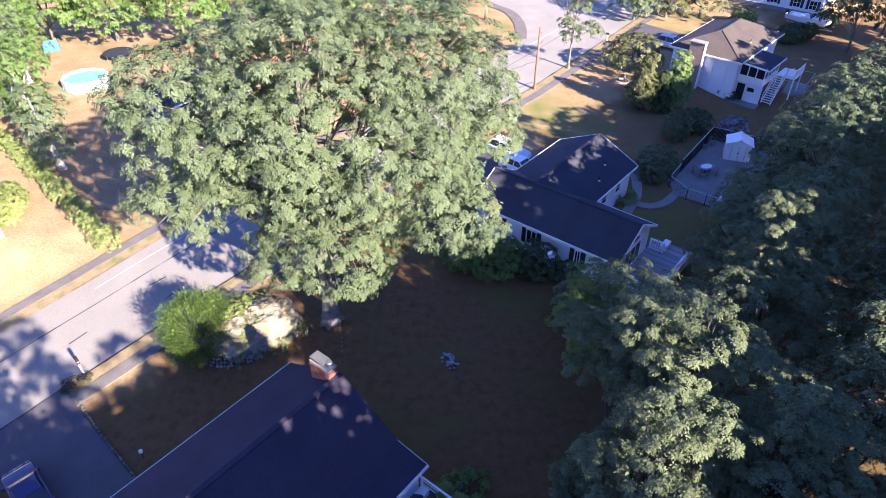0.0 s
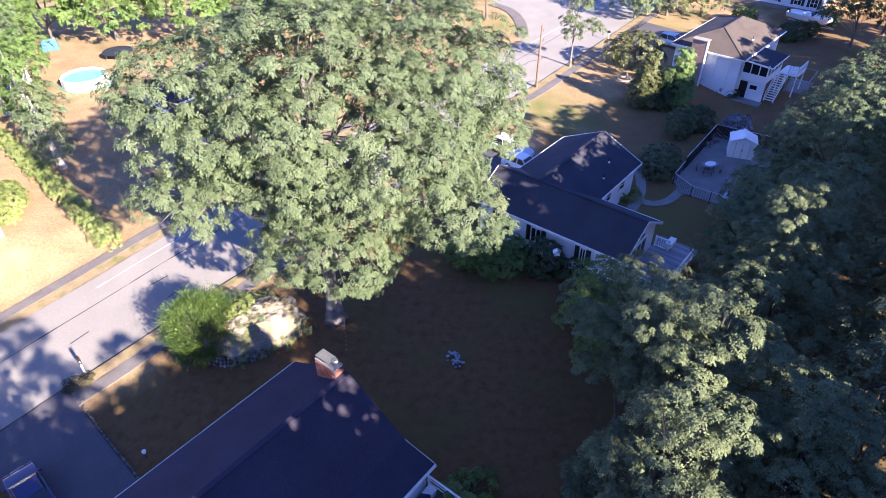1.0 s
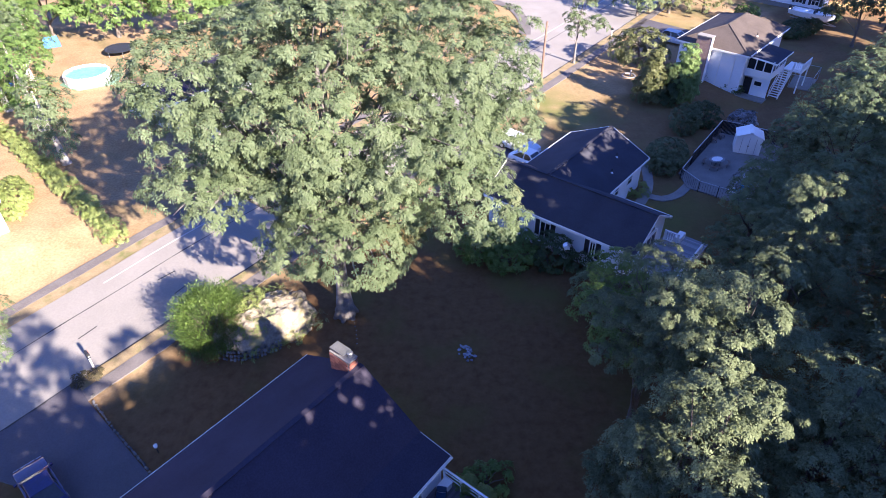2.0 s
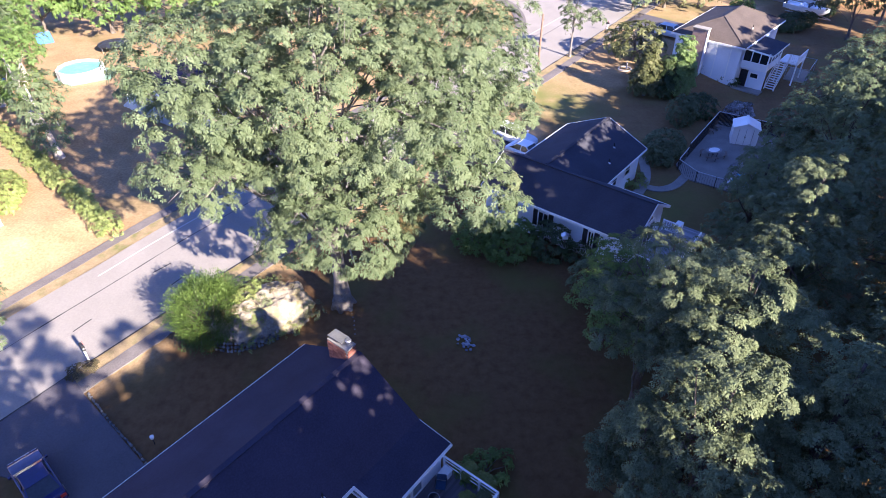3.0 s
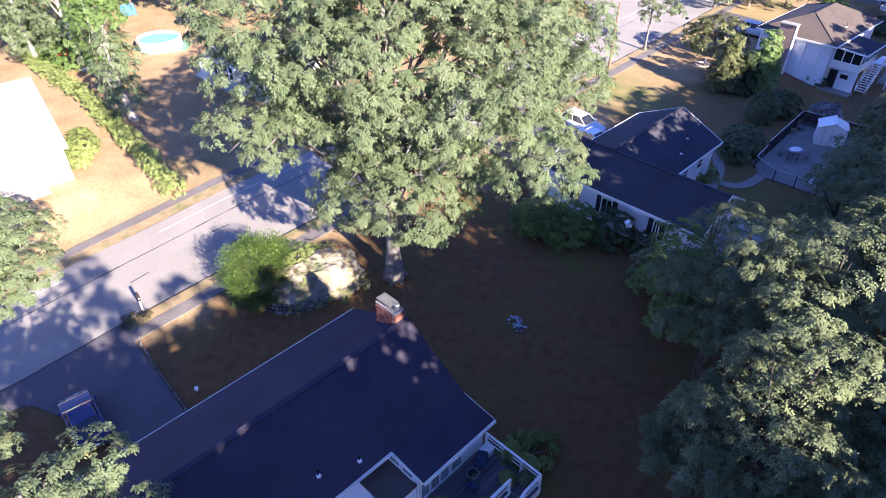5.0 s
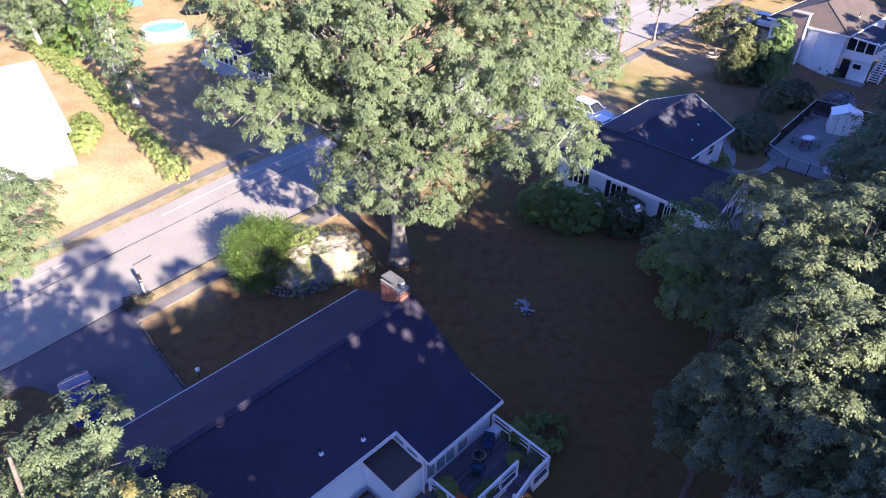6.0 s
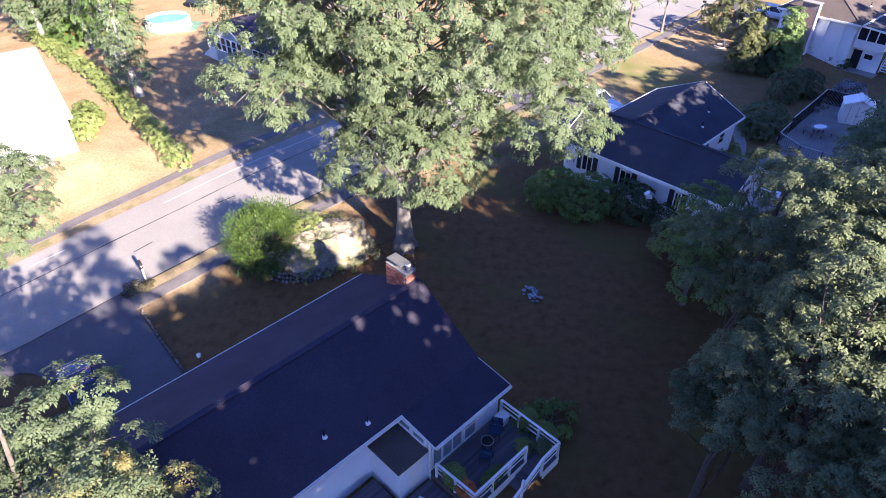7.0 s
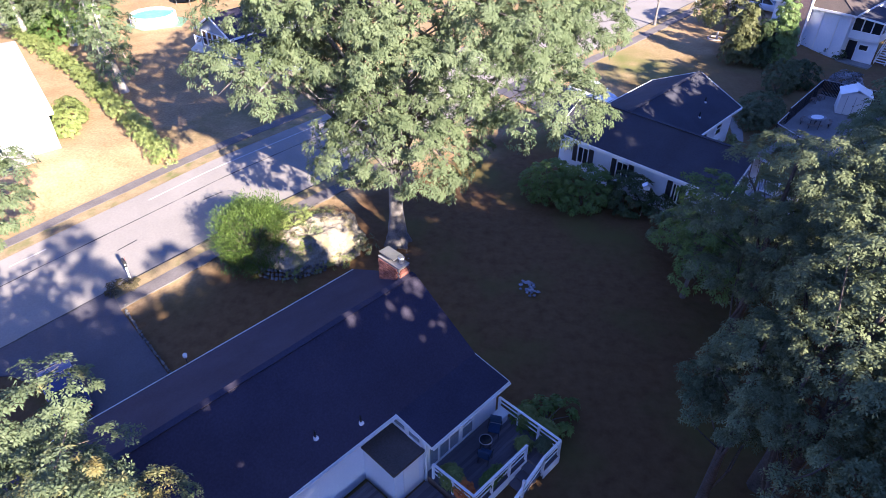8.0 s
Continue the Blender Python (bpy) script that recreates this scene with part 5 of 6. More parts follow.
def hedge(points, width, h, mat, seed, label):
    rng = np.random.default_rng(seed)
    line = spline(points, 0.5)
    x0, y0 = line[0].x, line[0].y
    t = thing("hedge", pose(x0, y0, lift(x0, y0)), label, "hedge")
    c = np.array([(p.x - x0, p.y - y0, lift(p.x, p.y) - lift(x0, y0)) for p in line])
    n = len(c) * 22
    i = rng.integers(0, len(c), n)
    d = unit(rng.normal(size=(n, 3)) + np.array([0, 0, 0.4]))
    p = c[i] + d * np.array([width / 2, width / 2, h * 0.55]) * (1 + 0.25 * np.sin(i * 0.7))[:, None] + np.array([0, 0, h * 0.5]) + rng.normal(0, 0.12, (n, 3))
    p[:, 2] = np.maximum(p[:, 2], 0.05)
    paths = [[((*q[:2], q[2] - 0.05), 0.04), ((q[0] + 0.1, q[1], q[2] + h * 0.5), 0.02), ((q[0] + 0.15, q[1] + 0.1, q[2] + h * 0.8), 0.01)] for q in c[::2]]
    v, f = tubes(paths, 5)
    tagged(mesh_object("stem", v, f, M["bark"], t), kind="stuff")
    b, w, m = spray(p, d, 0.24, 9, 5, rng, 0.9)
    leaves("foliage", b, w, 0.11, 0.065, mat, t, rng, normal=m)


hedge([(-27.7, 42.2), (-30.1, 44.5), (-35.2, 49.5), (-40.9, 54.9), (-46, 59.6), (-57, 68)], 1.5, 1.25, M["leaf_row"], 150, "long uneven sunlit hedge, yellow-green")


# ---- rocky bed ----
def rocky_bed():
    t = thing("boulder", pose(-13.0, 32.1, -0.35, 0, 0, 28), "long pale lichened rock outcrop in a planted bed", "boulder")
    bm = bmesh.new()
    bmesh.ops.create_icosphere(bm, subdivisions=6, radius=1.0)
    for v in bm.verts:
        p = v.co.copy()
        k = 1 + 0.2 * noise.noise(p * 1.4) + 0.12 * noise.noise(p * 3.1) + 0.07 * noise.noise(p * 7) + 0.04 * noise.noise(p * 15) + 0.02 * noise.noise(p * 31)
        dip = 0.2 * math.exp(-((p.x + 0.1) ** 2 + (p.y + 0.25) ** 2) / 0.1)
        v.co = Vector((p.x * 3.5 * k, p.y * 2.25 * k, max(-0.3, (p.z - dip * max(p.z, 0)) * 2.35 * k)))
    part("rock_body", bm, M["rock"], t, smooth=True)
    rn = np.random.default_rng(5)
    # clump of tall upright evergreen shoots
    b = thing("evergreen_bush", pose(-16.8, 31.0, lift(-16.8, 31.0)), "dense feathery evergreen bush, yellow-green where sunlit", "bush")
    pts, outw = clump_points([(0, 0, 1.4, 1.95, 1.9, 1.8), (0.6, -0.5, 1.0, 1.5, 1.5, 1.2), (-0.5, 0.8, 1.9, 1.2, 1.0, 1.5), (0.9, 0.9, 1.9, 0.8, 0.8, 1.4)], 0.36, rn, -0.7, (0.6, 1.05))
    way = unit(outw * 1.1 + np.array([0, 0, 0.5]))
    n = 70
    base = np.repeat(pts[:, None], n, 1) + rn.normal(0, 0.16, (len(pts), n, 3)) + way[:, None] * rn.uniform(0, 0.75, (1, n, 1))
    w2 = unit(way[:, None] + rn.normal(0, 0.4, (len(pts), n, 3)))
    leaves("foliage", base.reshape(-1, 3), w2.reshape(-1, 3), 0.17, 0.05, M["needle"], b, rn, 0.0)
    v, f = tubes([[((0, 0, -0.1), 0.08), ((q[0] * 0.5, q[1] * 0.5, q[2] * 0.6), 0.04), (tuple(q), 0.01)] for q in pts[::9]], 5)
    mesh_object("stem", v, f, M["bark"], b)
    for x, y, rx, ry, h, mat, seed, label in ((-14.4, 32.0, 0.9, 0.7, 0.8, "leaf_hedge", 160, "scrubby plants growing on the rock"), (-13.3, 31.3, 0.9, 0.5, 0.6, "leaf_wood", 161, "low green plants in a hollow of the rock"), (-10.0, 32.0, 0.6, 0.6, 0.9, "leaf_wood", 162, "small green shrub beside the boulder"),
                                              (-15.3, 34.0, 1.2, 0.8, 1.5, "needle", 163, "feathery shoots behind the rock"), (-17.9, 30.3, 0.8, 0.6, 0.5, "dry", 164, "dry low plants at the bed's corner"), (-13.6, 34.6, 1.2, 0.5, 0.9, "leaf_hedge", 165, "yellow-green grass tufts behind the rock"), (-14.2, 33.0, 0.8, 0.5, 0.5, "leaf_hedge", 170, "mossy grass growing on the rock"), (-12.0, 33.0, 0.9, 0.5, 0.4, "dry", 171, "mossy grass growing on the rock"), (-15.4, 31.0, 0.8, 0.5, 0.6, "leaf_hedge", 172, "grass tufts between bush and rock"), (-14.6, 31.2, 0.9, 0.7, 0.6, "dry", 173, "dry scrubby plants on the rock's low shoulder"), (-13.9, 30.4, 1.0, 0.6, 0.5, "leaf_hedge", 174, "green tufts on the rock's low shoulder"), (-11.2, 30.3, 0.9, 0.35, 0.45, "leaf_hedge", 166, "grass tufts at the foot of the rock"), (-13.2, 29.4, 1.2, 0.3, 0.4, "leaf_hedge", 167, "grass tufts at the foot of the rock")):
        shrub("bed_plant", x, y, rx, ry, h, label, M[mat], seed, leaf=(0.13, 0.05), turn=28, z={160: 1.6, 161: 1.5, 170: 1.6, 171: 1.7, 172: 0.8, 173: 1.25, 174: 1.0}.get(seed))


rocky_bed()


# ---- rear deck of the near house ----
HOUSE = pose(-9.51, 26.42, 0, 0, 0, 231.0)


def rear_deck():
    t = thing("rear_deck", HOUSE, "dark-boarded deck with white rails behind the house", "deck")
    z = 0.45
    W = 10.72
    box("frame", 0.12, 4.85, W, 13.35, -0.1, z - 0.04, M["wood"], t)
    box("frame", 0.12, 1.25, 13.35, 14.25, -0.1, z - 0.04, M["wood"], t)
    me = None
    y = W + 0.08
    while y < 14.2:
        x1 = 4.85 if y < 13.3 else 1.25
        bm = bmesh.new()
        put_box(bm, 0.1, x1, y - 0.068, y + 0.068, z - 0.04, z)
        part("board", bm, M["deck"], t)
        y += 0.145
    def rails(a, b, n):
        a, b = Vector(a), Vector(b)
        for h, w, k in ((0.98, 0.11, 0.035), (0.7, 0.03, 0.07), (0.4, 0.03, 0.07)):
            bm = bmesh.new()
            beam(bm, a + Vector((0, 0, h)), b + Vector((0, 0, h)), w, k)
            part("rail", bm, M["white"], t, "white painted rail")
        for i in range(n + 1):
            p = a.lerp(b, i / n)
            bm = bmesh.new()
            put_box(bm, p.x - 0.05, p.x + 0.05, p.y - 0.05, p.y + 0.05, z - 0.3, z + 0.96)
            part("post", bm, M["white"], t)
    rails((0.15, W + 0.1, z), (0.15, 14.2, z), 3)
    rails((4.78, W + 0.4, z), (4.7, 13.3, z), 2)
    rails((4.7, 13.3, z), (1.35, 13.32, z), 3)
    rails((0.15, 14.2, z), (1.3, 14.2, z), 1)
    rails((1.3, 14.2, z), (4.2, 14.35, -0.5), 2)
    for i in range(5):
        box("step", 1.25 + i * 0.42, 1.72 + i * 0.42, 13.4, 14.2, z - 0.2 - i * 0.13, z - 0.14 - i * 0.13, M["deck"], t)
    box("skirt", 0.12, 1.3, 14.26, 14.3, -0.1, z, M["white"], t, "white skirt board")
    box("skirt", 1.3, 4.85, 13.36, 13.4, -0.1, z, M["white"], t, "white skirt board")
    # planter boxes along the rails
    for x0, x1, y0, y1 in ((4.25, 4.65, 11.5, 13.0), (2.0, 4.2, 12.9, 13.22)):
        box("planter_box", x0, x1, y0, y1, z, z + 0.3, M["wood"], t, "wooden planter box")
    return t


rear_deck()
for x, y, z, rx, ry, h, mat, seed, label in ((4.45, 11.9, 0.7, 0.35, 0.5, 0.7, "leaf_hedge", 201, "green plants in a deck planter"), (4.5, 12.6, 0.7, 0.25, 0.4, 0.5, "orange", 202, "orange flowers in a deck planter"), (3.3, 13.05, 0.7, 0.7, 0.2, 0.5, "leaf_bright", 203, "bright green plants in a deck planter"),
                                            (1.1, 13.0, 0.7, 0.25, 0.25, 0.5, "leaf_hedge", 204, "leafy potted plant at the rail"), (0.5, 13.6, 0.7, 0.25, 0.25, 0.5, "leaf_wood", 205, "dark leafy potted plant"), (-0.2, 12.2, 0.6, 0.4, 0.35, 0.8, "leaf_hedge", 206, "leafy plant hanging over the deck rail"), (-0.25, 13.2, 0.6, 0.3, 0.5, 0.7, "leaf_hedge", 207, "leafy plant hanging over the deck rail")):
    p = HOUSE @ Vector((x, y, z))
    shrub("potted_plant", p.x, p.y, rx, ry, h, label, M[mat], seed, "plant", leaf=(0.14, 0.06), spacing=0.2, radius=0.14, twigs=8, per=5, turn=231, z=p.z)
for x, y in ((1.1, 13.0), (0.5, 13.6), (-0.2, 12.2), (-0.25, 13.2)):
    bm = bmesh.new()
    bmesh.ops.create_cone(bm, cap_ends=True, segments=14, radius1=0.15, radius2=0.22, depth=0.34)
    ob = part("plant_pot", bm, M["brick"])
    ob.matrix_basis = HOUSE @ pose(x, y, 0.62)
    tagged(ob, "round terracotta plant pot on the deck", "plant pot")


def deck_table(x, y):
    t = thing("deck_table", HOUSE @ pose(x, y, 0.45), "round glass-topped table with a metal rim", "table")
    bm = bmesh.new()
    bmesh.ops.create_cone(bm, cap_ends=True, segments=28, radius1=0.27, radius2=0.27, depth=0.012, matrix=Matrix.Translation((0, 0, 0.71)))
    part("tabletop", bm, M["glass"], t, "dark glass tabletop")
    n = 28
    bm = bmesh.new()
    for i in range(n):
        a, b = 2 * math.pi * i / n, 2 * math.pi * (i + 1) / n
        beam(bm, (0.28 * math.cos(a), 0.28 * math.sin(a), 0.72), (0.28 * math.cos(b), 0.28 * math.sin(b), 0.72), 0.025, 0.03)
    part("rim", bm, M["metal"], t, "pale metal rim")
    for i in range(4):
        a = i * math.pi / 2 + 0.4
        bm = bmesh.new()
        rod(bm, (0.24 * math.cos(a), 0.24 * math.sin(a), 0), (0.2 * math.cos(a), 0.2 * math.sin(a), 0.7), 0.02, n=6)
        part("leg", bm, M["dark"], t)
    return t


def deck_chair(x, y, turn):
    t = thing("deck_chair", HOUSE @ pose(x, y, 0.45, 0, 0, turn), "blue cushioned garden chair on the deck", "chair", "deck chairs")
    box("seat", -0.26, 0.26, -0.26, 0.26, 0.4, 0.48, M["blue_cloth"], t, bevel=0.03)
    box("backrest", -0.26, 0.26, 0.24, 0.31, 0.48, 0.98, M["blue_cloth"], t, bevel=0.03)
    for sx, sy in product((-0.23, 0.23), (-0.23, 0.26)):
        bm = bmesh.new()
        rod(bm, (sx, sy, 0), (sx, sy, 0.42), 0.018, n=6)
        part("leg", bm, M["dark"], t)
    for sx in (-0.28, 0.28):
        box("armrest", sx - 0.025, sx + 0.025, -0.24, 0.28, 0.63, 0.66, M["dark"], t)
    return t


deck_table(2.2, 11.75)
deck_chair(1.3, 11.5, 120)
deck_chair(2.6, 12.1, -70)
bin_ = thing("storage_box", HOUSE @ pose(0.62, 11.2, 0.45), "white plastic storage bench on the deck", "storage box")
box("body", -0.36, 0.36, -0.24, 0.24, 0, 0.42, M["pool"], bin_, bevel=0.03)
box("lid", -0.39, 0.39, -0.27, 0.27, 0.42, 0.5, M["pool"], bin_, bevel=0.03)
low = thing("lower_terrace", HOUSE, "dark boarded lower terrace behind the house", "terrace")
for i in range(28):
    bm = bmesh.new()
    y = 9.24 + i * 0.145
    put_box(bm, 6.75 if y < 10.85 else 5.0, 12.0, y - 0.068, y + 0.068, 0.24, 0.3)
    part("board", bm, M["deck"], low)
box("frame", 6.78, 11.9, 9.2, 13.1, -0.1, 0.24, M["wood"], low)
cool = thing("cooler", HOUSE @ pose(6.2, 11.6, 0.3, 0, 0, 20), "small red and white cooler on the terrace", "cooler")
box("body", -0.25, 0.25, -0.17, 0.17, 0, 0.3, M["red"], cool, bevel=0.02)
box("lid", -0.26, 0.26, -0.18, 0.18, 0.3, 0.37, M["white"], cool, bevel=0.02)


# ---- driveway and front lawn ----
def stones_along(points, step, name, label, size, seed, courses=1):
    rng = random.Random(seed)
    t = thing(name, pose(points[0][0], points[0][1], 0), label, "stone edging")
    data = []
    for k in range(4):
        bm = bmesh.new()
        bmesh.ops.create_icosphere(bm, subdivisions=1, radius=0.5)
        for v in bm.verts:
            v.co *= 1 + rng.uniform(-0.2, 0.15)
        me = bpy.data.meshes.new("stone")
        bm.to_mesh(me)
        bm.free()
        me.materials.append(M["stone"])
        data.append(me)
    for c in range(courses):
        for p in spline(points, step):
            ob = new("stone", data[rng.randrange(4)])
            ob.parent = t
            ob.matrix_basis = Matrix.Translation((p.x - points[0][0] + rng.uniform(-0.04, 0.04), p.y - points[0][1] + rng.uniform(-0.04, 0.04) + 0.14 * c, lift(p.x, p.y) + 0.08 + 0.8 * size * c)) @ Euler((0, 0, rng.uniform(0, 6))).to_matrix().to_4x4() @ Matrix.Diagonal((size * rng.uniform(0.8, 1.3), size * rng.uniform(0.7, 1.1), size * 0.9, 1))


stones_along([street(2.3, -35.9), street(2.1, -35.4), street(2.15, -32), street(2.35, -27.5)], 0.2, "stone_edging", "row of small grey stones edging the lawn", 0.2, 31)
stones_along([(-17.0, 29.9), (-15.4, 29.0), (-13.6, 29.0), (-12.0, 29.7)], 0.24, "stone_wall", "low wall of rounded grey stones before the rock", 0.24, 33, 3)
stones_along([(-7.4, 32.4), (-7.1, 31.2), (-6.9, 30.0)], 0.4, "stone_edging", "short row of small pale stones in the grass", 0.12, 32)


def mailbox(x, y, turn, h=1.15, big=True):
    t = thing("mailbox", pose(x, y, lift(x, y), 0, 0, turn), "dark mailbox on a white wooden post", "mailbox")
    box("post", -0.06, 0.06, -0.06, 0.06, -0.1, h, M["white"], t)
    box("arm", -0.04, 0.04, -0.2, 0.22, h - 0.1, h - 0.03, M["white"], t)
    bm = bmesh.new()
    n = 8
    prof = [(-0.1, 0), (0.1, 0)] + [(0.1 * math.cos(math.pi * i / n), 0.13 + 0.1 * math.sin(math.pi * i / n)) for i in range(n + 1)]
    a, b = [bm.verts.new((u, -0.2, h + v)) for u, v in prof], [bm.verts.new((u, 0.26, h + v)) for u, v in prof]
    bm.faces.new(a[::-1])
    bm.faces.new(b)
    for i in range(len(prof)):
        j = (i + 1) % len(prof)
        bm.faces.new((a[i], a[j], b[j], b[i]))
    part("box", bm, M["dark"], t, "dark rounded letter box")
    box("flag", 0.1, 0.115, 0.0, 0.05, h + 0.1, h + 0.4, M["red"], t)
    if big:
        box("paper_box", -0.09, 0.09, -0.14, 0.2, h - 0.3, h - 0.13, M["dark"], t)


mailbox(-24.65, 29.3, 45, 1.25)
mailbox(23.6, 90.2, 45, 1.1, False)


def garden_lamp(x, y):
    t = thing("garden_lamp", pose(x, y, lift(x, y)), "small white garden lantern on a short post", "lamp")
    bm = bmesh.new()
    rod(bm, (0, 0, -0.1), (0, 0, 0.5), 0.03, n=8)
    part("post", bm, M["dark"], t)
    box("lantern", -0.08, 0.08, -0.08, 0.08, 0.5, 0.7, M["white"], t)
    bm = bmesh.new()
    rod(bm, (0, 0, 0.7), (0, 0, 0.8), 0.13, 0.03, n=8)
    part("cap", bm, M["white"], t)


garden_lamp(-18.0, 22.6)


def car(name, x, y, turn, paint, label, length=4.6, width=1.8, height=1.5, wagon=False, over=0.09):
    """A parked car, its nose towards +x: painted body, glasshouse, roof, lamps, mirrors and wheels."""
    t = thing(name, pose(x, y, lift(x, y, over), 0, 0, turn), label, "car")
    L, W, H = length / 2, width / 2, height
    belt = 0.62 * H
    prof = [(-L, 0.32), (-L + 0.03, belt * 0.8), (-L + 0.12, belt), (-L * 0.5, belt + 0.02), (L * 0.3, belt), (L * 0.82, belt * 0.86), (L - 0.04, belt * 0.68), (L, 0.36), (L * 0.9, 0.22), (-L * 0.92, 0.22)]
    bm = bmesh.new()
    rows = []
    for s, k in ((-1, 0.9), (-1, 1.0), (1, 1.0), (1, 0.9)):
        first = k < 1
        rows.append([bm.verts.new((u * (0.985 if first else 1.0), s * W * (1.0 if not first else 1.0) if not first else s * W, v * (1 if not first else 1))) for u, v in prof])
    for i, s in ((0, -1), (3, 1)):
        for v in rows[i]:
            v.co.y = s * W
            v.co.z = 0.5 + (v.co.z - 0.5) * 0.9
    for i, s in ((1, -1), (2, 1)):
        for v in rows[i]:
            v.co.y = s * W * 0.9
    n = len(prof)
    for a, b in zip(rows, rows[1:]):
        for i in range(n):
            j = (i + 1) % n
            bm.faces.new((a[i], a[j], b[j], b[i]))
    bm.faces.new(rows[0])
    bm.faces.new(rows[3][::-1])
    part("body", bm, paint, t, bevel=0.05, smooth=True)
    r0, r1 = (-L * 0.93, -L * 0.72) if wagon else (-L * 0.78, -L * 0.42)
    f0, f1 = L * 0.42, L * 0.08
    wi = W * 0.74
    wo = W * 0.9
    q = [(r0, wo, belt), (f0, wo, belt), (f1, wi, H - 0.05), (r1, wi, H - 0.05)]
    bm = bmesh.new()
    va, vb = [bm.verts.new(p) for p in q], [bm.verts.new((a, -b, c)) for a, b, c in q]
    bm.faces.new(va)
    bm.faces.new(vb[::-1])
    for i in range(4):
        bm.faces.new((va[i], vb[i], vb[(i + 1) % 4], va[(i + 1) % 4]))
    part("glasshouse", bm, M["glass"], t, "dark tinted car glass")
    bm = bmesh.new()
    put_box(bm, r1 - 0.06, f1 + 0.06, -wi - 0.01, wi + 0.01, H - 0.07, H)
    part("roof", bm, paint, t, bevel=0.03)
    for s in (-1, 1):
        for u0, u1 in ((f0, f1), (r0, r1), ((f0 + r0) / 2, (f1 + r1) / 2)):
            bm = bmesh.new()
            beam(bm, (u0, s * (wo + 0.005), belt), (u1, s * (wi + 0.005), H - 0.05), 0.07, 0.04)
            part("pillar", bm, paint, t)
        box("mirror", f0 - 0.16, f0 - 0.02, s * (W + 0.1) - 0.08, s * (W + 0.1) + 0.08, belt - 0.02, belt + 0.12, paint, t, bevel=0.02)
        box("headlight", L - 0.1, L + 0.012, s * W * 0.72 - 0.15, s * W * 0.72 + 0.13, belt * 0.52, belt * 0.66, M["metal"], t, bevel=0.02)
        box("taillight", -L - 0.012, -L + 0.1, s * W * 0.76 - 0.16, s * W * 0.76 + 0.14, belt * 0.64, belt * 0.86, M["red"], t, bevel=0.02)
        for u in (L * 0.62, -L * 0.6):
            bm = bmesh.new()
            rod(bm, (u, s * (W - 0.2), 0.31), (u, s * (W + 0.01), 0.31), 0.32, n=18)
            wh = part("wheel", bm, M["rubber"], t)
            bm = bmesh.new()
            rod(bm, (u, s * (W + 0.005), 0.31), (u, s * (W + 0.025), 0.31), 0.2, n=14)
            part("rim", bm, M["metal"], wh)
    for k in range(3):
        box("grille_bar", L - 0.03, L + 0.02, -W * 0.45, W * 0.45, belt * 0.5 + k * 0.06, belt * 0.5 + 0.03 + k * 0.06, M["metal"], t, bevel=0.005)
    box("bumper", L - 0.05, L + 0.04, -W * 0.85, W * 0.85, 0.3, 0.46, paint, t, bevel=0.03)
    box("bumper", -L - 0.04, -L + 0.05, -W * 0.85, W * 0.85, 0.34, 0.5, paint, t, bevel=0.03)
    box("number_plate", -L - 0.055, -L - 0.04, -0.16, 0.16, 0.5, 0.6, M["white"], t, bevel=0)
    return t


car("parked_car", -23.9, 20.5, 136, M["car_blue"], "dark blue car parked on the shaded driveway", 4.4, 1.72, 1.42)
car("parked_car", 6.7, 57.0, -42, M["car_silver"], "silver-white car parked in front of the low house", 4.5, 1.8, 1.55, True)
car("parked_car", 7.6, 53.6, -42, M["white"], "white car parked close to the low house", 4.4, 1.75, 1.45)
car("parked_car", 32.1, 87.6, -42, M["car_silver"], "pale blue car beside the split-level house", 4.6, 1.85, 1.6, True)


# ---- street furniture ----
def utility_pole(x, y):
    t = thing("utility_pole", pose(x, y, 0), "brown wooden utility pole beside the street", "utility pole")
    v, f = tubes([[((0, 0, -0.3), 0.17), ((0.02, 0, 4), 0.14), ((0.08, 0.05, 7.5), 0.11)]], 12)
    mesh_object("pole", v, f, M["pole"], t, smooth=True)
    bm = bmesh.new()
    rod(bm, (0.1, 0.1, 6.6), (0.3, 0.25, 6.9), 0.03, n=6)
    part("bracket", bm, M["dark"], t)


utility_pole(11.3, 73.7)


# ---- neighbour's garden ----
def patio_fence():
    t = thing("patio_fence", pose(0, 0, 0), "dark mesh fence with pale top rail round the patio", "fence")
    runs = [((21.3, 51.0), (23.0, 53.3)), ((23.0, 53.3), (28.4, 60.3)), ((28.4, 60.3), (33.6, 57.0)), ((21.3, 51.0), (22.2, 48.7)), ((22.2, 48.7), (26.3, 45.7))]
    for k, (a, b) in enumerate(runs):
        a, b = Vector((*a, 0)), Vector((*b, 0))
        h = 1.5 if k in (1, 2) else 1.15
        bm = bmesh.new()
        beam(bm, a + Vector((0, 0, h)), b + Vector((0, 0, h)), 0.06, 0.06)
        part("top_rail", bm, M["metal"], t, "pale metal top rail")
        n = max(1, round((b - a).length / 2.0))
        for i in range(n + 1):
            p = a.lerp(b, i / n)
            bm = bmesh.new()
            rod(bm, p, p + Vector((0, 0, h + 0.06)), 0.035, n=6)
            part("post", bm, M["dark"], t)
        m = int((b - a).length / (0.12 if k in (1, 2) else 0.22))
        for i in range(m):
            p = a.lerp(b, (i + 0.5) / m)
            bm = bmesh.new()
            w = 0.085 if k in (1, 2) else 0.015
            q = (b - a).to_track_quat("X", "Z").to_matrix().to_4x4()
            put_box(bm, -w / 2, w / 2, -0.01, 0.01, 0.06, h - 0.03, Matrix.Translation(p) @ q)
            part("slat", bm, M["shutter"], t)


patio_fence()


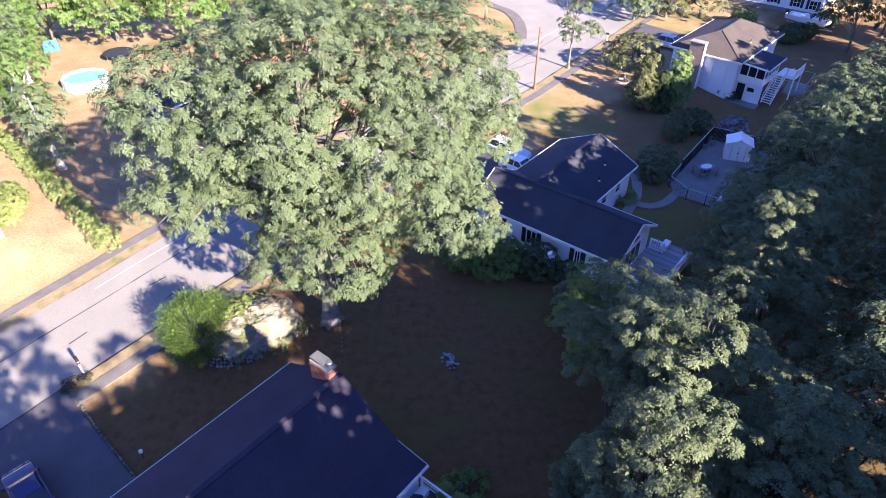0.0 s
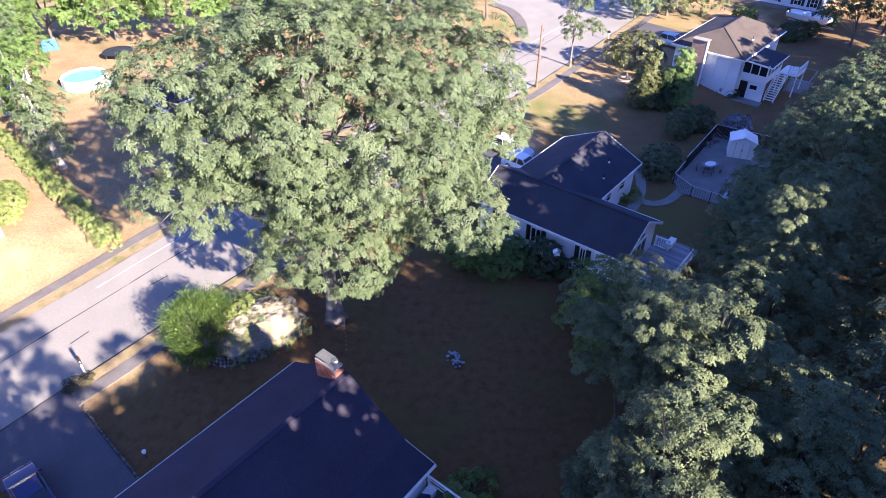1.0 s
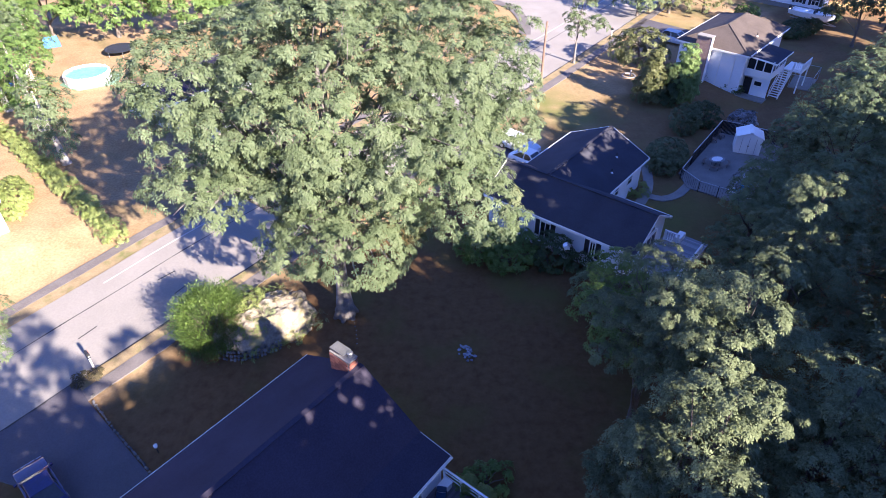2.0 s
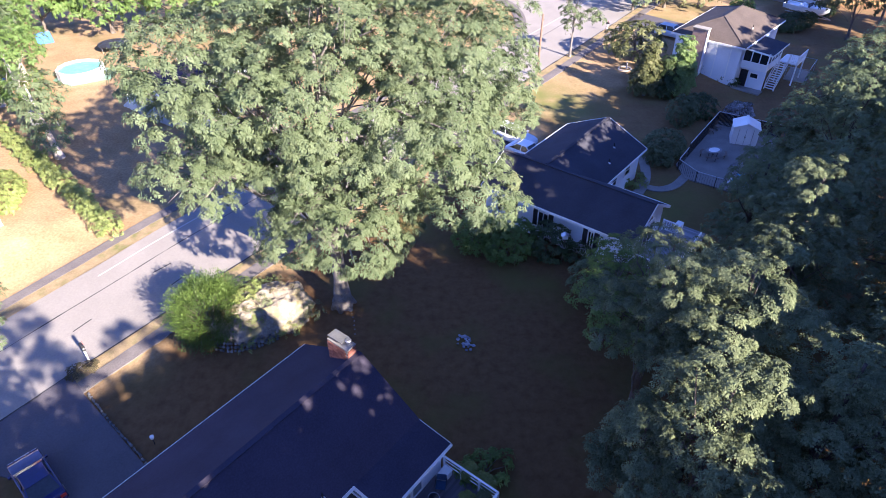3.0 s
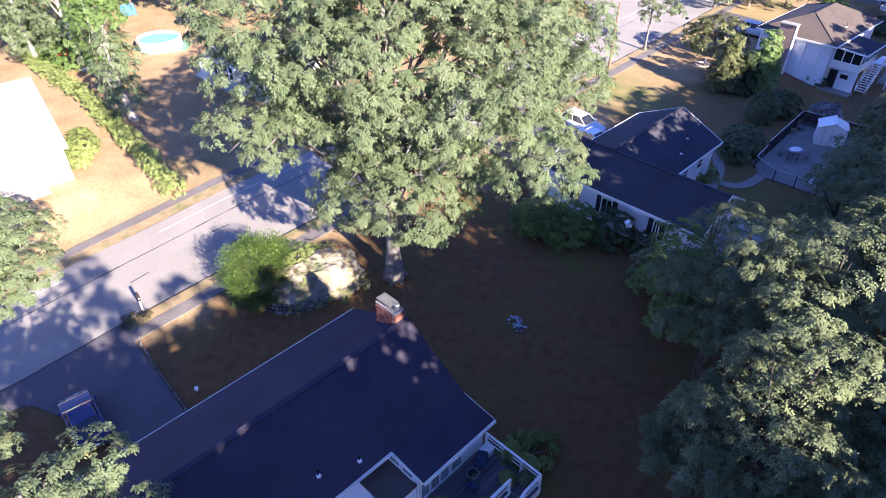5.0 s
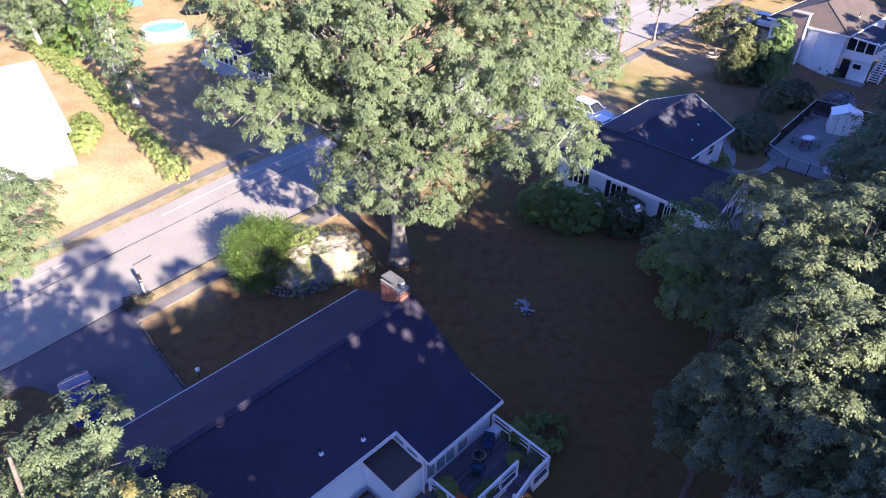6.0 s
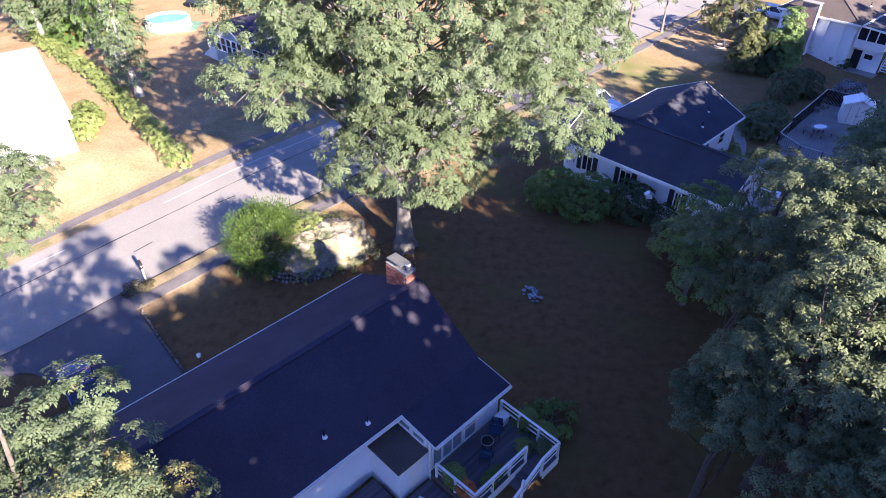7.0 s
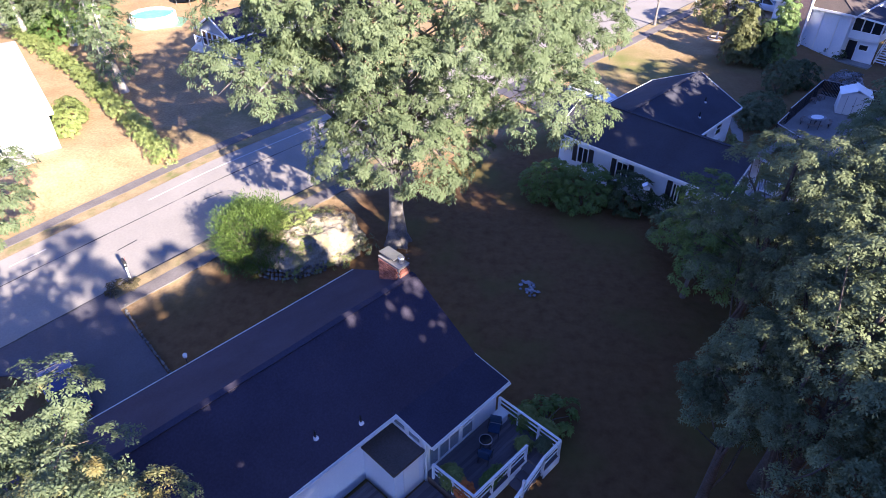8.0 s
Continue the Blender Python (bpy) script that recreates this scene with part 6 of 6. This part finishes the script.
def shed(x, y, turn):
    t = thing("garden_shed", pose(x, y, 0.09, 0, 0, turn), "small white garden shed with double doors", "shed")
    walls(t, -1.2, 1.2, 0.0, 1.9, 0, 1.75, 2.25, M["white"], "y", 0.06)
    gable_roof(t, -1.3, 1.3, -0.08, 1.98, 1.76, 2.3, M["white"], "y", thick=0.06, fascia=False)
    for s in (-1, 1):
        d = box("door", min(0.01 * s, 0.62 * s), max(0.01 * s, 0.62 * s), -0.035, -0.005, 0.08, 1.68, M["white"], t)
        box("door_handle", 0.05 * s - 0.02, 0.05 * s + 0.02, -0.06, -0.035, 0.8, 0.95, M["dark"], d)
    for s in (-0.66, 0, 0.66):
        box("trim", s - 0.025, s + 0.025, -0.05, -0.036, 0.06, 1.72, M["metal"], t)


shed(29.3, 55.6, -20)


def picnic_table(x, y):
    t = thing("patio_table", pose(x, y, 0.09, 0, 0, 25) @ Matrix.Diagonal((0.75, 0.75, 0.9, 1)), "oval pale-topped patio table with curved benches", "table")
    bm = bmesh.new()
    bmesh.ops.create_cone(bm, cap_ends=True, segments=28, radius1=1.0, radius2=1.0, depth=0.05, matrix=Matrix.Translation((0, 0, 0.74)) @ Matrix.Diagonal((1.15, 0.8, 1, 1)))
    part("tabletop", bm, M["deck_b"], t, bevel=0.01)
    bm = bmesh.new()
    bmesh.ops.create_cone(bm, cap_ends=True, segments=28, radius1=0.62, radius2=0.62, depth=0.02, matrix=Matrix.Translation((0, 0, 0.78)) @ Matrix.Diagonal((1.3, 0.85, 1, 1)))
    part("cloth", bm, M["pool"], t, "white table cloth")
    for k in range(4):
        a0 = k * math.pi / 2 + 0.25
        bm = bmesh.new()
        for i in range(5):
            a, b = a0 + i * 0.21, a0 + (i + 1) * 0.21
            beam(bm, (1.75 * math.cos(a), 1.35 * math.sin(a), 0.44), (1.75 * math.cos(b), 1.35 * math.sin(b), 0.44), 0.28, 0.05)
        part("bench", bm, M["wood"], t, "curved wooden bench")
        for a in (a0 + 0.2, a0 + 0.85):
            bm = bmesh.new()
            rod(bm, (1.72 * math.cos(a), 1.32 * math.sin(a), 0), (1.72 * math.cos(a), 1.32 * math.sin(a), 0.42), 0.04, n=6)
            part("leg", bm, M["dark"], t)
        bm = bmesh.new()
        a = a0 + 0.5
        rod(bm, (0.6 * math.cos(a), 0.4 * math.sin(a), 0), (0.6 * math.cos(a), 0.4 * math.sin(a), 0.72), 0.04, n=6)
        part("leg", bm, M["dark"], t)


picnic_table(25.5, 53.4)
for k, (x, y, turn) in enumerate(((28.0, 59.0, 30), (27.0, 58.2, 80), (29.6, 58.4, -20))):
    t = thing("garden_chair", pose(x, y, 0.09, 0, 0, turn), "dark wooden garden chair against the fence", "chair", "patio chairs")
    box("seat", -0.28, 0.28, -0.28, 0.28, 0.36, 0.41, M["wood"], t)
    for i in range(4):
        box("back_slat", -0.26 + i * 0.14, -0.16 + i * 0.14, 0.24, 0.27, 0.41, 1.0, M["wood"], t)
    for sx, sy in product((-0.25, 0.25), (-0.25, 0.25)):
        box("leg", sx - 0.03, sx + 0.03, sy - 0.03, sy + 0.03, 0, 0.36, M["wood"], t)


def sunk_pool():
    t = thing("garden_pool", pose(26.9, 49.3, 0.09, 0, 0, 52), "blue garden pool with a pale rim beside the patio", "pool")
    box("rim", -1.9, 1.9, -0.95, -0.75, 0, 0.16, M["pool"], t)
    box("rim", -1.9, 1.9, 0.75, 0.95, 0, 0.16, M["pool"], t)
    box("rim", -1.9, -1.7, -0.75, 0.75, 0, 0.16, M["pool"], t)
    box("rim", 1.7, 1.9, -0.75, 0.75, 0, 0.16, M["pool"], t)
    box("water", -1.7, 1.7, -0.75, 0.75, 0.01, 0.1, M["pool_blue"], t, "clear blue water")


sunk_pool()


def low_house_deck():
    t = thing("side_deck", pose(0, 0, 0, 0, 0, -39.5), "grey boarded deck with white rails beside the low house", "deck")
    s0, s1, p0, p1, z = -13.1, -9.9, 36.0, 43.2, 0.85
    n = int((p1 - p0) / 0.15)
    for i in range(n):
        p = p0 + i * 0.15
        bm = bmesh.new()
        put_box(bm, s0 if p < 41.6 else s0 - 0.0, s1, p, p + 0.142, z - 0.05, z)
        part("board", bm, M["deck_b"], t)
    box("frame", s0 + 0.05, s1 - 0.05, p0 + 0.05, p1 - 0.05, 0, z - 0.05, M["wood"], t)
    railing(t, (s1 - 0.06, p0, z), (s1 - 0.06, p1 - 1.6, z), 0.95, 0.16)
    railing(t, (s0 + 0.3, p0 + 0.06, z), (s1 - 0.06, p0 + 0.06, z), 0.95, 0.16)
    railing(t, (s0 + 0.2, p1 - 1.6, z), (s0 + 1.3, p1 - 1.6, z), 0.95, 0.16)
    for s in (s0 + 0.9,):
        c = box("bench", s, s + 0.5, p1 - 1.3, p1 - 0.2, z, z + 0.45, M["white"], t, "white deck bench")


low_house_deck()


def bird_feeder(x, y):
    t = thing("bird_feeder", pose(x, y, 0), "white bird house on a slim post with a tray", "bird feeder")
    bm = bmesh.new()
    rod(bm, (0, 0, -0.1), (0, 0, 2.1), 0.03, n=8)
    part("post", bm, M["wood"], t)
    bm = bmesh.new()
    bmesh.ops.create_cone(bm, cap_ends=True, segments=14, radius1=0.12, radius2=0.3, depth=0.12, matrix=Matrix.Translation((0, 0, 1.3)))
    part("tray", bm, M["metal"], t)
    h = box("house", -0.2, 0.2, -0.16, 0.16, 2.1, 2.4, M["white"], t)
    bm = bmesh.new()
    for s in (-1, 1):
        beam(bm, (s * 0.3, 0, 2.36), (0, 0, 2.56), 0.44, 0.03)
    part("roof", bm, M["metal"], t)


bird_feeder(8.2, 37.6)


def stone_patch():
    rng = random.Random(9)
    t = thing("stone_patch", pose(0.4, 29.1, 0), "patch of pale blue-grey stones set in the lawn", "stone patch")
    for i in range(26):
        bm = bmesh.new()
        bmesh.ops.create_icosphere(bm, subdivisions=1, radius=0.5)
        for v in bm.verts:
            v.co *= 1 + rng.uniform(-0.2, 0.15)
        ob = part("stone", bm, M["bluestone"], t)
        a, r = rng.uniform(0, 6.28), math.sqrt(rng.random())
        ob.matrix_basis = pose(0.6 * r * math.cos(a), 0.75 * r * math.sin(a) - 0.25 * r * math.cos(a), 0.03, 0, 0, rng.uniform(0, 360)) @ Matrix.Diagonal((rng.uniform(0.2, 0.38), rng.uniform(0.18, 0.3), 0.1, 1))


stone_patch()


# ---- across the street ----
def round_pool(x, y, r):
    t = thing("round_pool", pose(x, y, 0), "round above-ground pool with white wall and turquoise water", "pool")
    n = 36
    bm = bmesh.new()
    ring = [(math.cos(2 * math.pi * i / n), math.sin(2 * math.pi * i / n)) for i in range(n)]
    sec = [(r, 0), (r, 1.22), (r - 0.16, 1.22), (r - 0.16, 0)]
    rows = [[bm.verts.new((a * c, b * c, z)) for a, b in ring] for c, z in sec]
    for p, q in zip(rows, rows[1:]):
        for i in range(n):
            bm.faces.new((p[i], p[(i + 1) % n], q[(i + 1) % n], q[i]))
    part("wall", bm, M["pool"], t)
    bm = bmesh.new()
    bmesh.ops.create_circle(bm, cap_ends=True, segments=n, radius=r - 0.17, matrix=Matrix.Translation((0, 0, 1.05)))
    part("water", bm, M["water"], t)
    for i in range(12):
        a = 2 * math.pi * i / 12
        bm = bmesh.new()
        rod(bm, ((r + 0.03) * math.cos(a), (r + 0.03) * math.sin(a), 0), ((r + 0.03) * math.cos(a), (r + 0.03) * math.sin(a), 1.26), 0.05, n=6)
        part("upright", bm, M["pool"], t)
    bm = bmesh.new()
    for s in (-0.25, 0.25):
        beam(bm, (r + 0.5, s, 0), (r + 0.02, s, 1.5), 0.05, 0.05)
    for k in range(4):
        f = (k + 1) / 5
        beam(bm, (r + 0.5 - 0.48 * f, -0.25, 1.5 * f), (r + 0.5 - 0.48 * f, 0.25, 1.5 * f), 0.05, 0.04)
    part("ladder", bm, M["metal"], t)


round_pool(-44.4, 75.4, 2.6)
sheet("pool_mat", [(-47.4, 74.0), (-44.4, 72.2), (-40.6, 74.4), (-41.0, 77.6), (-44.4, 78.6), (-47.2, 77.2)], 0.035, M["tarp"], "green ground sheet under the pool", "ground sheet", 2.0, 0.05)


def trampoline(x, y):
    t = thing("trampoline", pose(x, y, 0), "round black trampoline with a dark padded edge", "trampoline")
    bm = bmesh.new()
    bmesh.ops.create_circle(bm, cap_ends=True, segments=28, radius=1.7, matrix=Matrix.Translation((0, 0, 0.85)))
    part("mat", bm, M["dark"], t)
    n = 28
    bm = bmesh.new()
    for i in range(n):
        a, b = 2 * math.pi * i / n, 2 * math.pi * (i + 1) / n
        beam(bm, (1.85 * math.cos(a), 1.85 * math.sin(a), 0.86), (1.85 * math.cos(b), 1.85 * math.sin(b), 0.86), 0.28, 0.04)
    part("edge_pad", bm, M["dark"], t)
    for i in range(6):
        a = i * math.pi / 3
        bm = bmesh.new()
        rod(bm, (1.85 * math.cos(a), 1.85 * math.sin(a), 0), (1.85 * math.cos(a), 1.85 * math.sin(a), 0.85), 0.03, n=6)
        part("leg", bm, M["metal"], t)


trampoline(-44.0, 84.6)


def play_tent(x, y, mat, label, s=1.0):
    t = thing("play_tent", pose(x, y, 0, 0, 0, 30), label, "tent")
    bm = bmesh.new()
    p = [(-1.2, -1, 0), (1.2, -1, 0), (1.2, 1, 0), (-1.2, 1, 0), (-1.0, 0, 1.5), (1.0, 0, 1.5)]
    v = [bm.verts.new(Vector(q) * s) for q in p]
    for f in ((0, 1, 5, 4), (2, 3, 4, 5), (0, 4, 3), (1, 2, 5), (3, 2, 1, 0)):
        bm.faces.new([v[i] for i in f])
    part("canopy", bm, mat, t, bevel=0.03)
    for sx in (-1, 1):
        bm = bmesh.new()
        rod(bm, (sx * 1.0 * s, 0, 0), (sx * 1.0 * s, 0, 1.6 * s), 0.03, n=6)
        part("pole", bm, M["metal"], t)


play_tent(-52.6, 72.2, M["blue"], "small blue play tent on the grass", 0.7)
play_tent(-54.8, 71.2, M["red"], "small red play tent under the trees", 0.6)
play_tent(-54.9, 87.9, M["blue"], "light blue garden tent among the trees", 0.9)


# ---- behind the split-level house ----
def boat(x, y, turn, size):
    scaled = Matrix.Diagonal((size, size, size, 1))
    t = thing("motor_boat", pose(x, y, 0.55, 0, 0, turn) @ scaled, "white motor boat parked on a trailer", "boat")
    bm = bmesh.new()
    rows = []
    for u, w, z0, z1 in ((-3.2, 1.05, 0.15, 1.05), (-1.0, 1.15, 0.05, 1.1), (1.2, 1.05, 0.05, 1.2), (2.6, 0.6, 0.3, 1.32), (3.4, 0.05, 0.9, 1.42)):
        rows.append([bm.verts.new(p) for p in ((u, -w, z1), (u, -w * 0.75, z0 + 0.25), (u, 0, z0), (u, w * 0.75, z0 + 0.25), (u, w, z1))])
    for a, b in zip(rows, rows[1:]):
        for i in range(4):
            bm.faces.new((a[i], a[i + 1], b[i + 1], b[i]))
    bm.faces.new(rows[0])
    part("hull", bm, M["pool"], t)
    bm = bmesh.new()
    v = [bm.verts.new(p) for p in ((-3.1, -0.95, 0.8), (1.0, -0.95, 0.95), (3.3, 0, 1.35), (1.0, 0.95, 0.95), (-3.1, 0.95, 0.8))]
    bm.faces.new(v)
    part("deck", bm, M["white"], t)
    bm = bmesh.new()
    beam(bm, (0.9, -0.8, 1.0), (0.4, -0.7, 1.6), 0.05, 0.05)
    beam(bm, (0.9, 0.8, 1.0), (0.4, 0.7, 1.6), 0.05, 0.05)
    beam(bm, (0.4, -0.7, 1.6), (0.4, 0.7, 1.6), 0.05, 0.05)
    put_box(bm, 0.45, 0.5, -0.68, 0.68, 1.05, 1.55)
    part("windscreen", bm, M["glass"], t)
    for y0 in (-0.45, 0.45):
        box("seat", -0.9, -0.4, y0 - 0.25, y0 + 0.25, 0.9, 1.35, M["white"], t, bevel=0.05)
    box("engine", -3.6, -3.15, -0.25, 0.25, 0.3, 1.35, M["dark"], t, bevel=0.05)
    tr = thing("boat_trailer", pose(x, y, 0, 0, 0, turn) @ scaled, "low metal boat trailer with two wheels", "trailer")
    bm = bmesh.new()
    for s in (-0.6, 0.6):
        beam(bm, (-2.8, s, 0.5), (2.2, s, 0.55), 0.1, 0.12)
        beam(bm, (2.2, s, 0.55), (3.9, 0, 0.5), 0.1, 0.12)
    beam(bm, (-1.2, -1.0, 0.4), (-1.2, 1.0, 0.4), 0.1, 0.1)
    part("frame", bm, M["metal"], tr)
    for s in (-1, 1):
        bm = bmesh.new()
        rod(bm, (-1.2, s * 0.9, 0.32), (-1.2, s * 1.1, 0.32), 0.32, n=16)
        part("wheel", bm, M["rubber"], tr)


boat(54.8, 96.0, -54, 1.0)


def board_fence(a, b, h=1.7):
    t = thing("board_fence", pose(*a, 0), "tan wooden board fence", "fence")
    a, b = Vector((*a, 0)), Vector((*b, 0))
    d = b - a
    n = int(d.length / 0.18)
    q = d.to_track_quat("X", "Z").to_matrix().to_4x4()
    me = None
    for i in range(n):
        if me is None:
            bm = bmesh.new()
            put_box(bm, -0.082, 0.082, -0.012, 0.012, 0.05, h)
            ob = part("board", bm, M["cedar_piece"], t)
            me = ob.data
        else:
            ob = new("board", me)
            ob.parent = t
        ob.matrix_basis = Matrix.Translation(d * ((i + 0.5) / n)) @ q
    for z in (0.4, h - 0.3):
        bm = bmesh.new()
        beam(bm, (0, 0.03, z), (d.x, d.y + 0.03, z), 0.04, 0.09)
        part("rail", bm, M["cedar"], t)
    t["label"] = "tan wooden board fence behind the boat"


board_fence((59.2, 102.6), (72, 101.6))
sheet("hard_standing", [(41.0, 72.3), (43.0, 71.0), (45.6, 74.4), (43.6, 76.0)], 0.06, M["concrete"], "grey concrete slab beside the deck stair", "slab")
kennel = thing("wire_pen", pose(0, 0, 0), "thin wire pen round the concrete slab", "pen")
for a, b in (((41.0, 72.3), (43.0, 71.0)), ((43.0, 71.0), (45.6, 74.4)), ((45.6, 74.4), (43.6, 76.0))):
    a, b = Vector((*a, 0)), Vector((*b, 0))
    bm = bmesh.new()
    beam(bm, a + Vector((0, 0, 1.6)), b + Vector((0, 0, 1.6)), 0.04, 0.04)
    part("rail", bm, M["metal"], kennel)
    for p in (a, b):
        bm = bmesh.new()
        rod(bm, p, p + Vector((0, 0, 1.65)), 0.03, n=6)
        part("post", bm, M["metal"], kennel)
swing = thing("garden_planter", pose(22.6, 75.9, 0), "pale garden ornament ringed by stones on the lawn", "garden ornament")
bm = bmesh.new()
for i in range(12):
    a, b = 2 * math.pi * i / 12, 2 * math.pi * (i + 1) / 12
    beam(bm, (0.8 * math.cos(a), 0.8 * math.sin(a), 0.08), (0.8 * math.cos(b), 0.8 * math.sin(b), 0.08), 0.16, 0.18)
part("ring", bm, M["kerb"], swing)
bm = bmesh.new()
rod(bm, (0.2, 0, 0), (0.2, 0, 0.9), 0.12, 0.08, n=10)
part("urn", bm, M["kerb"], swing)
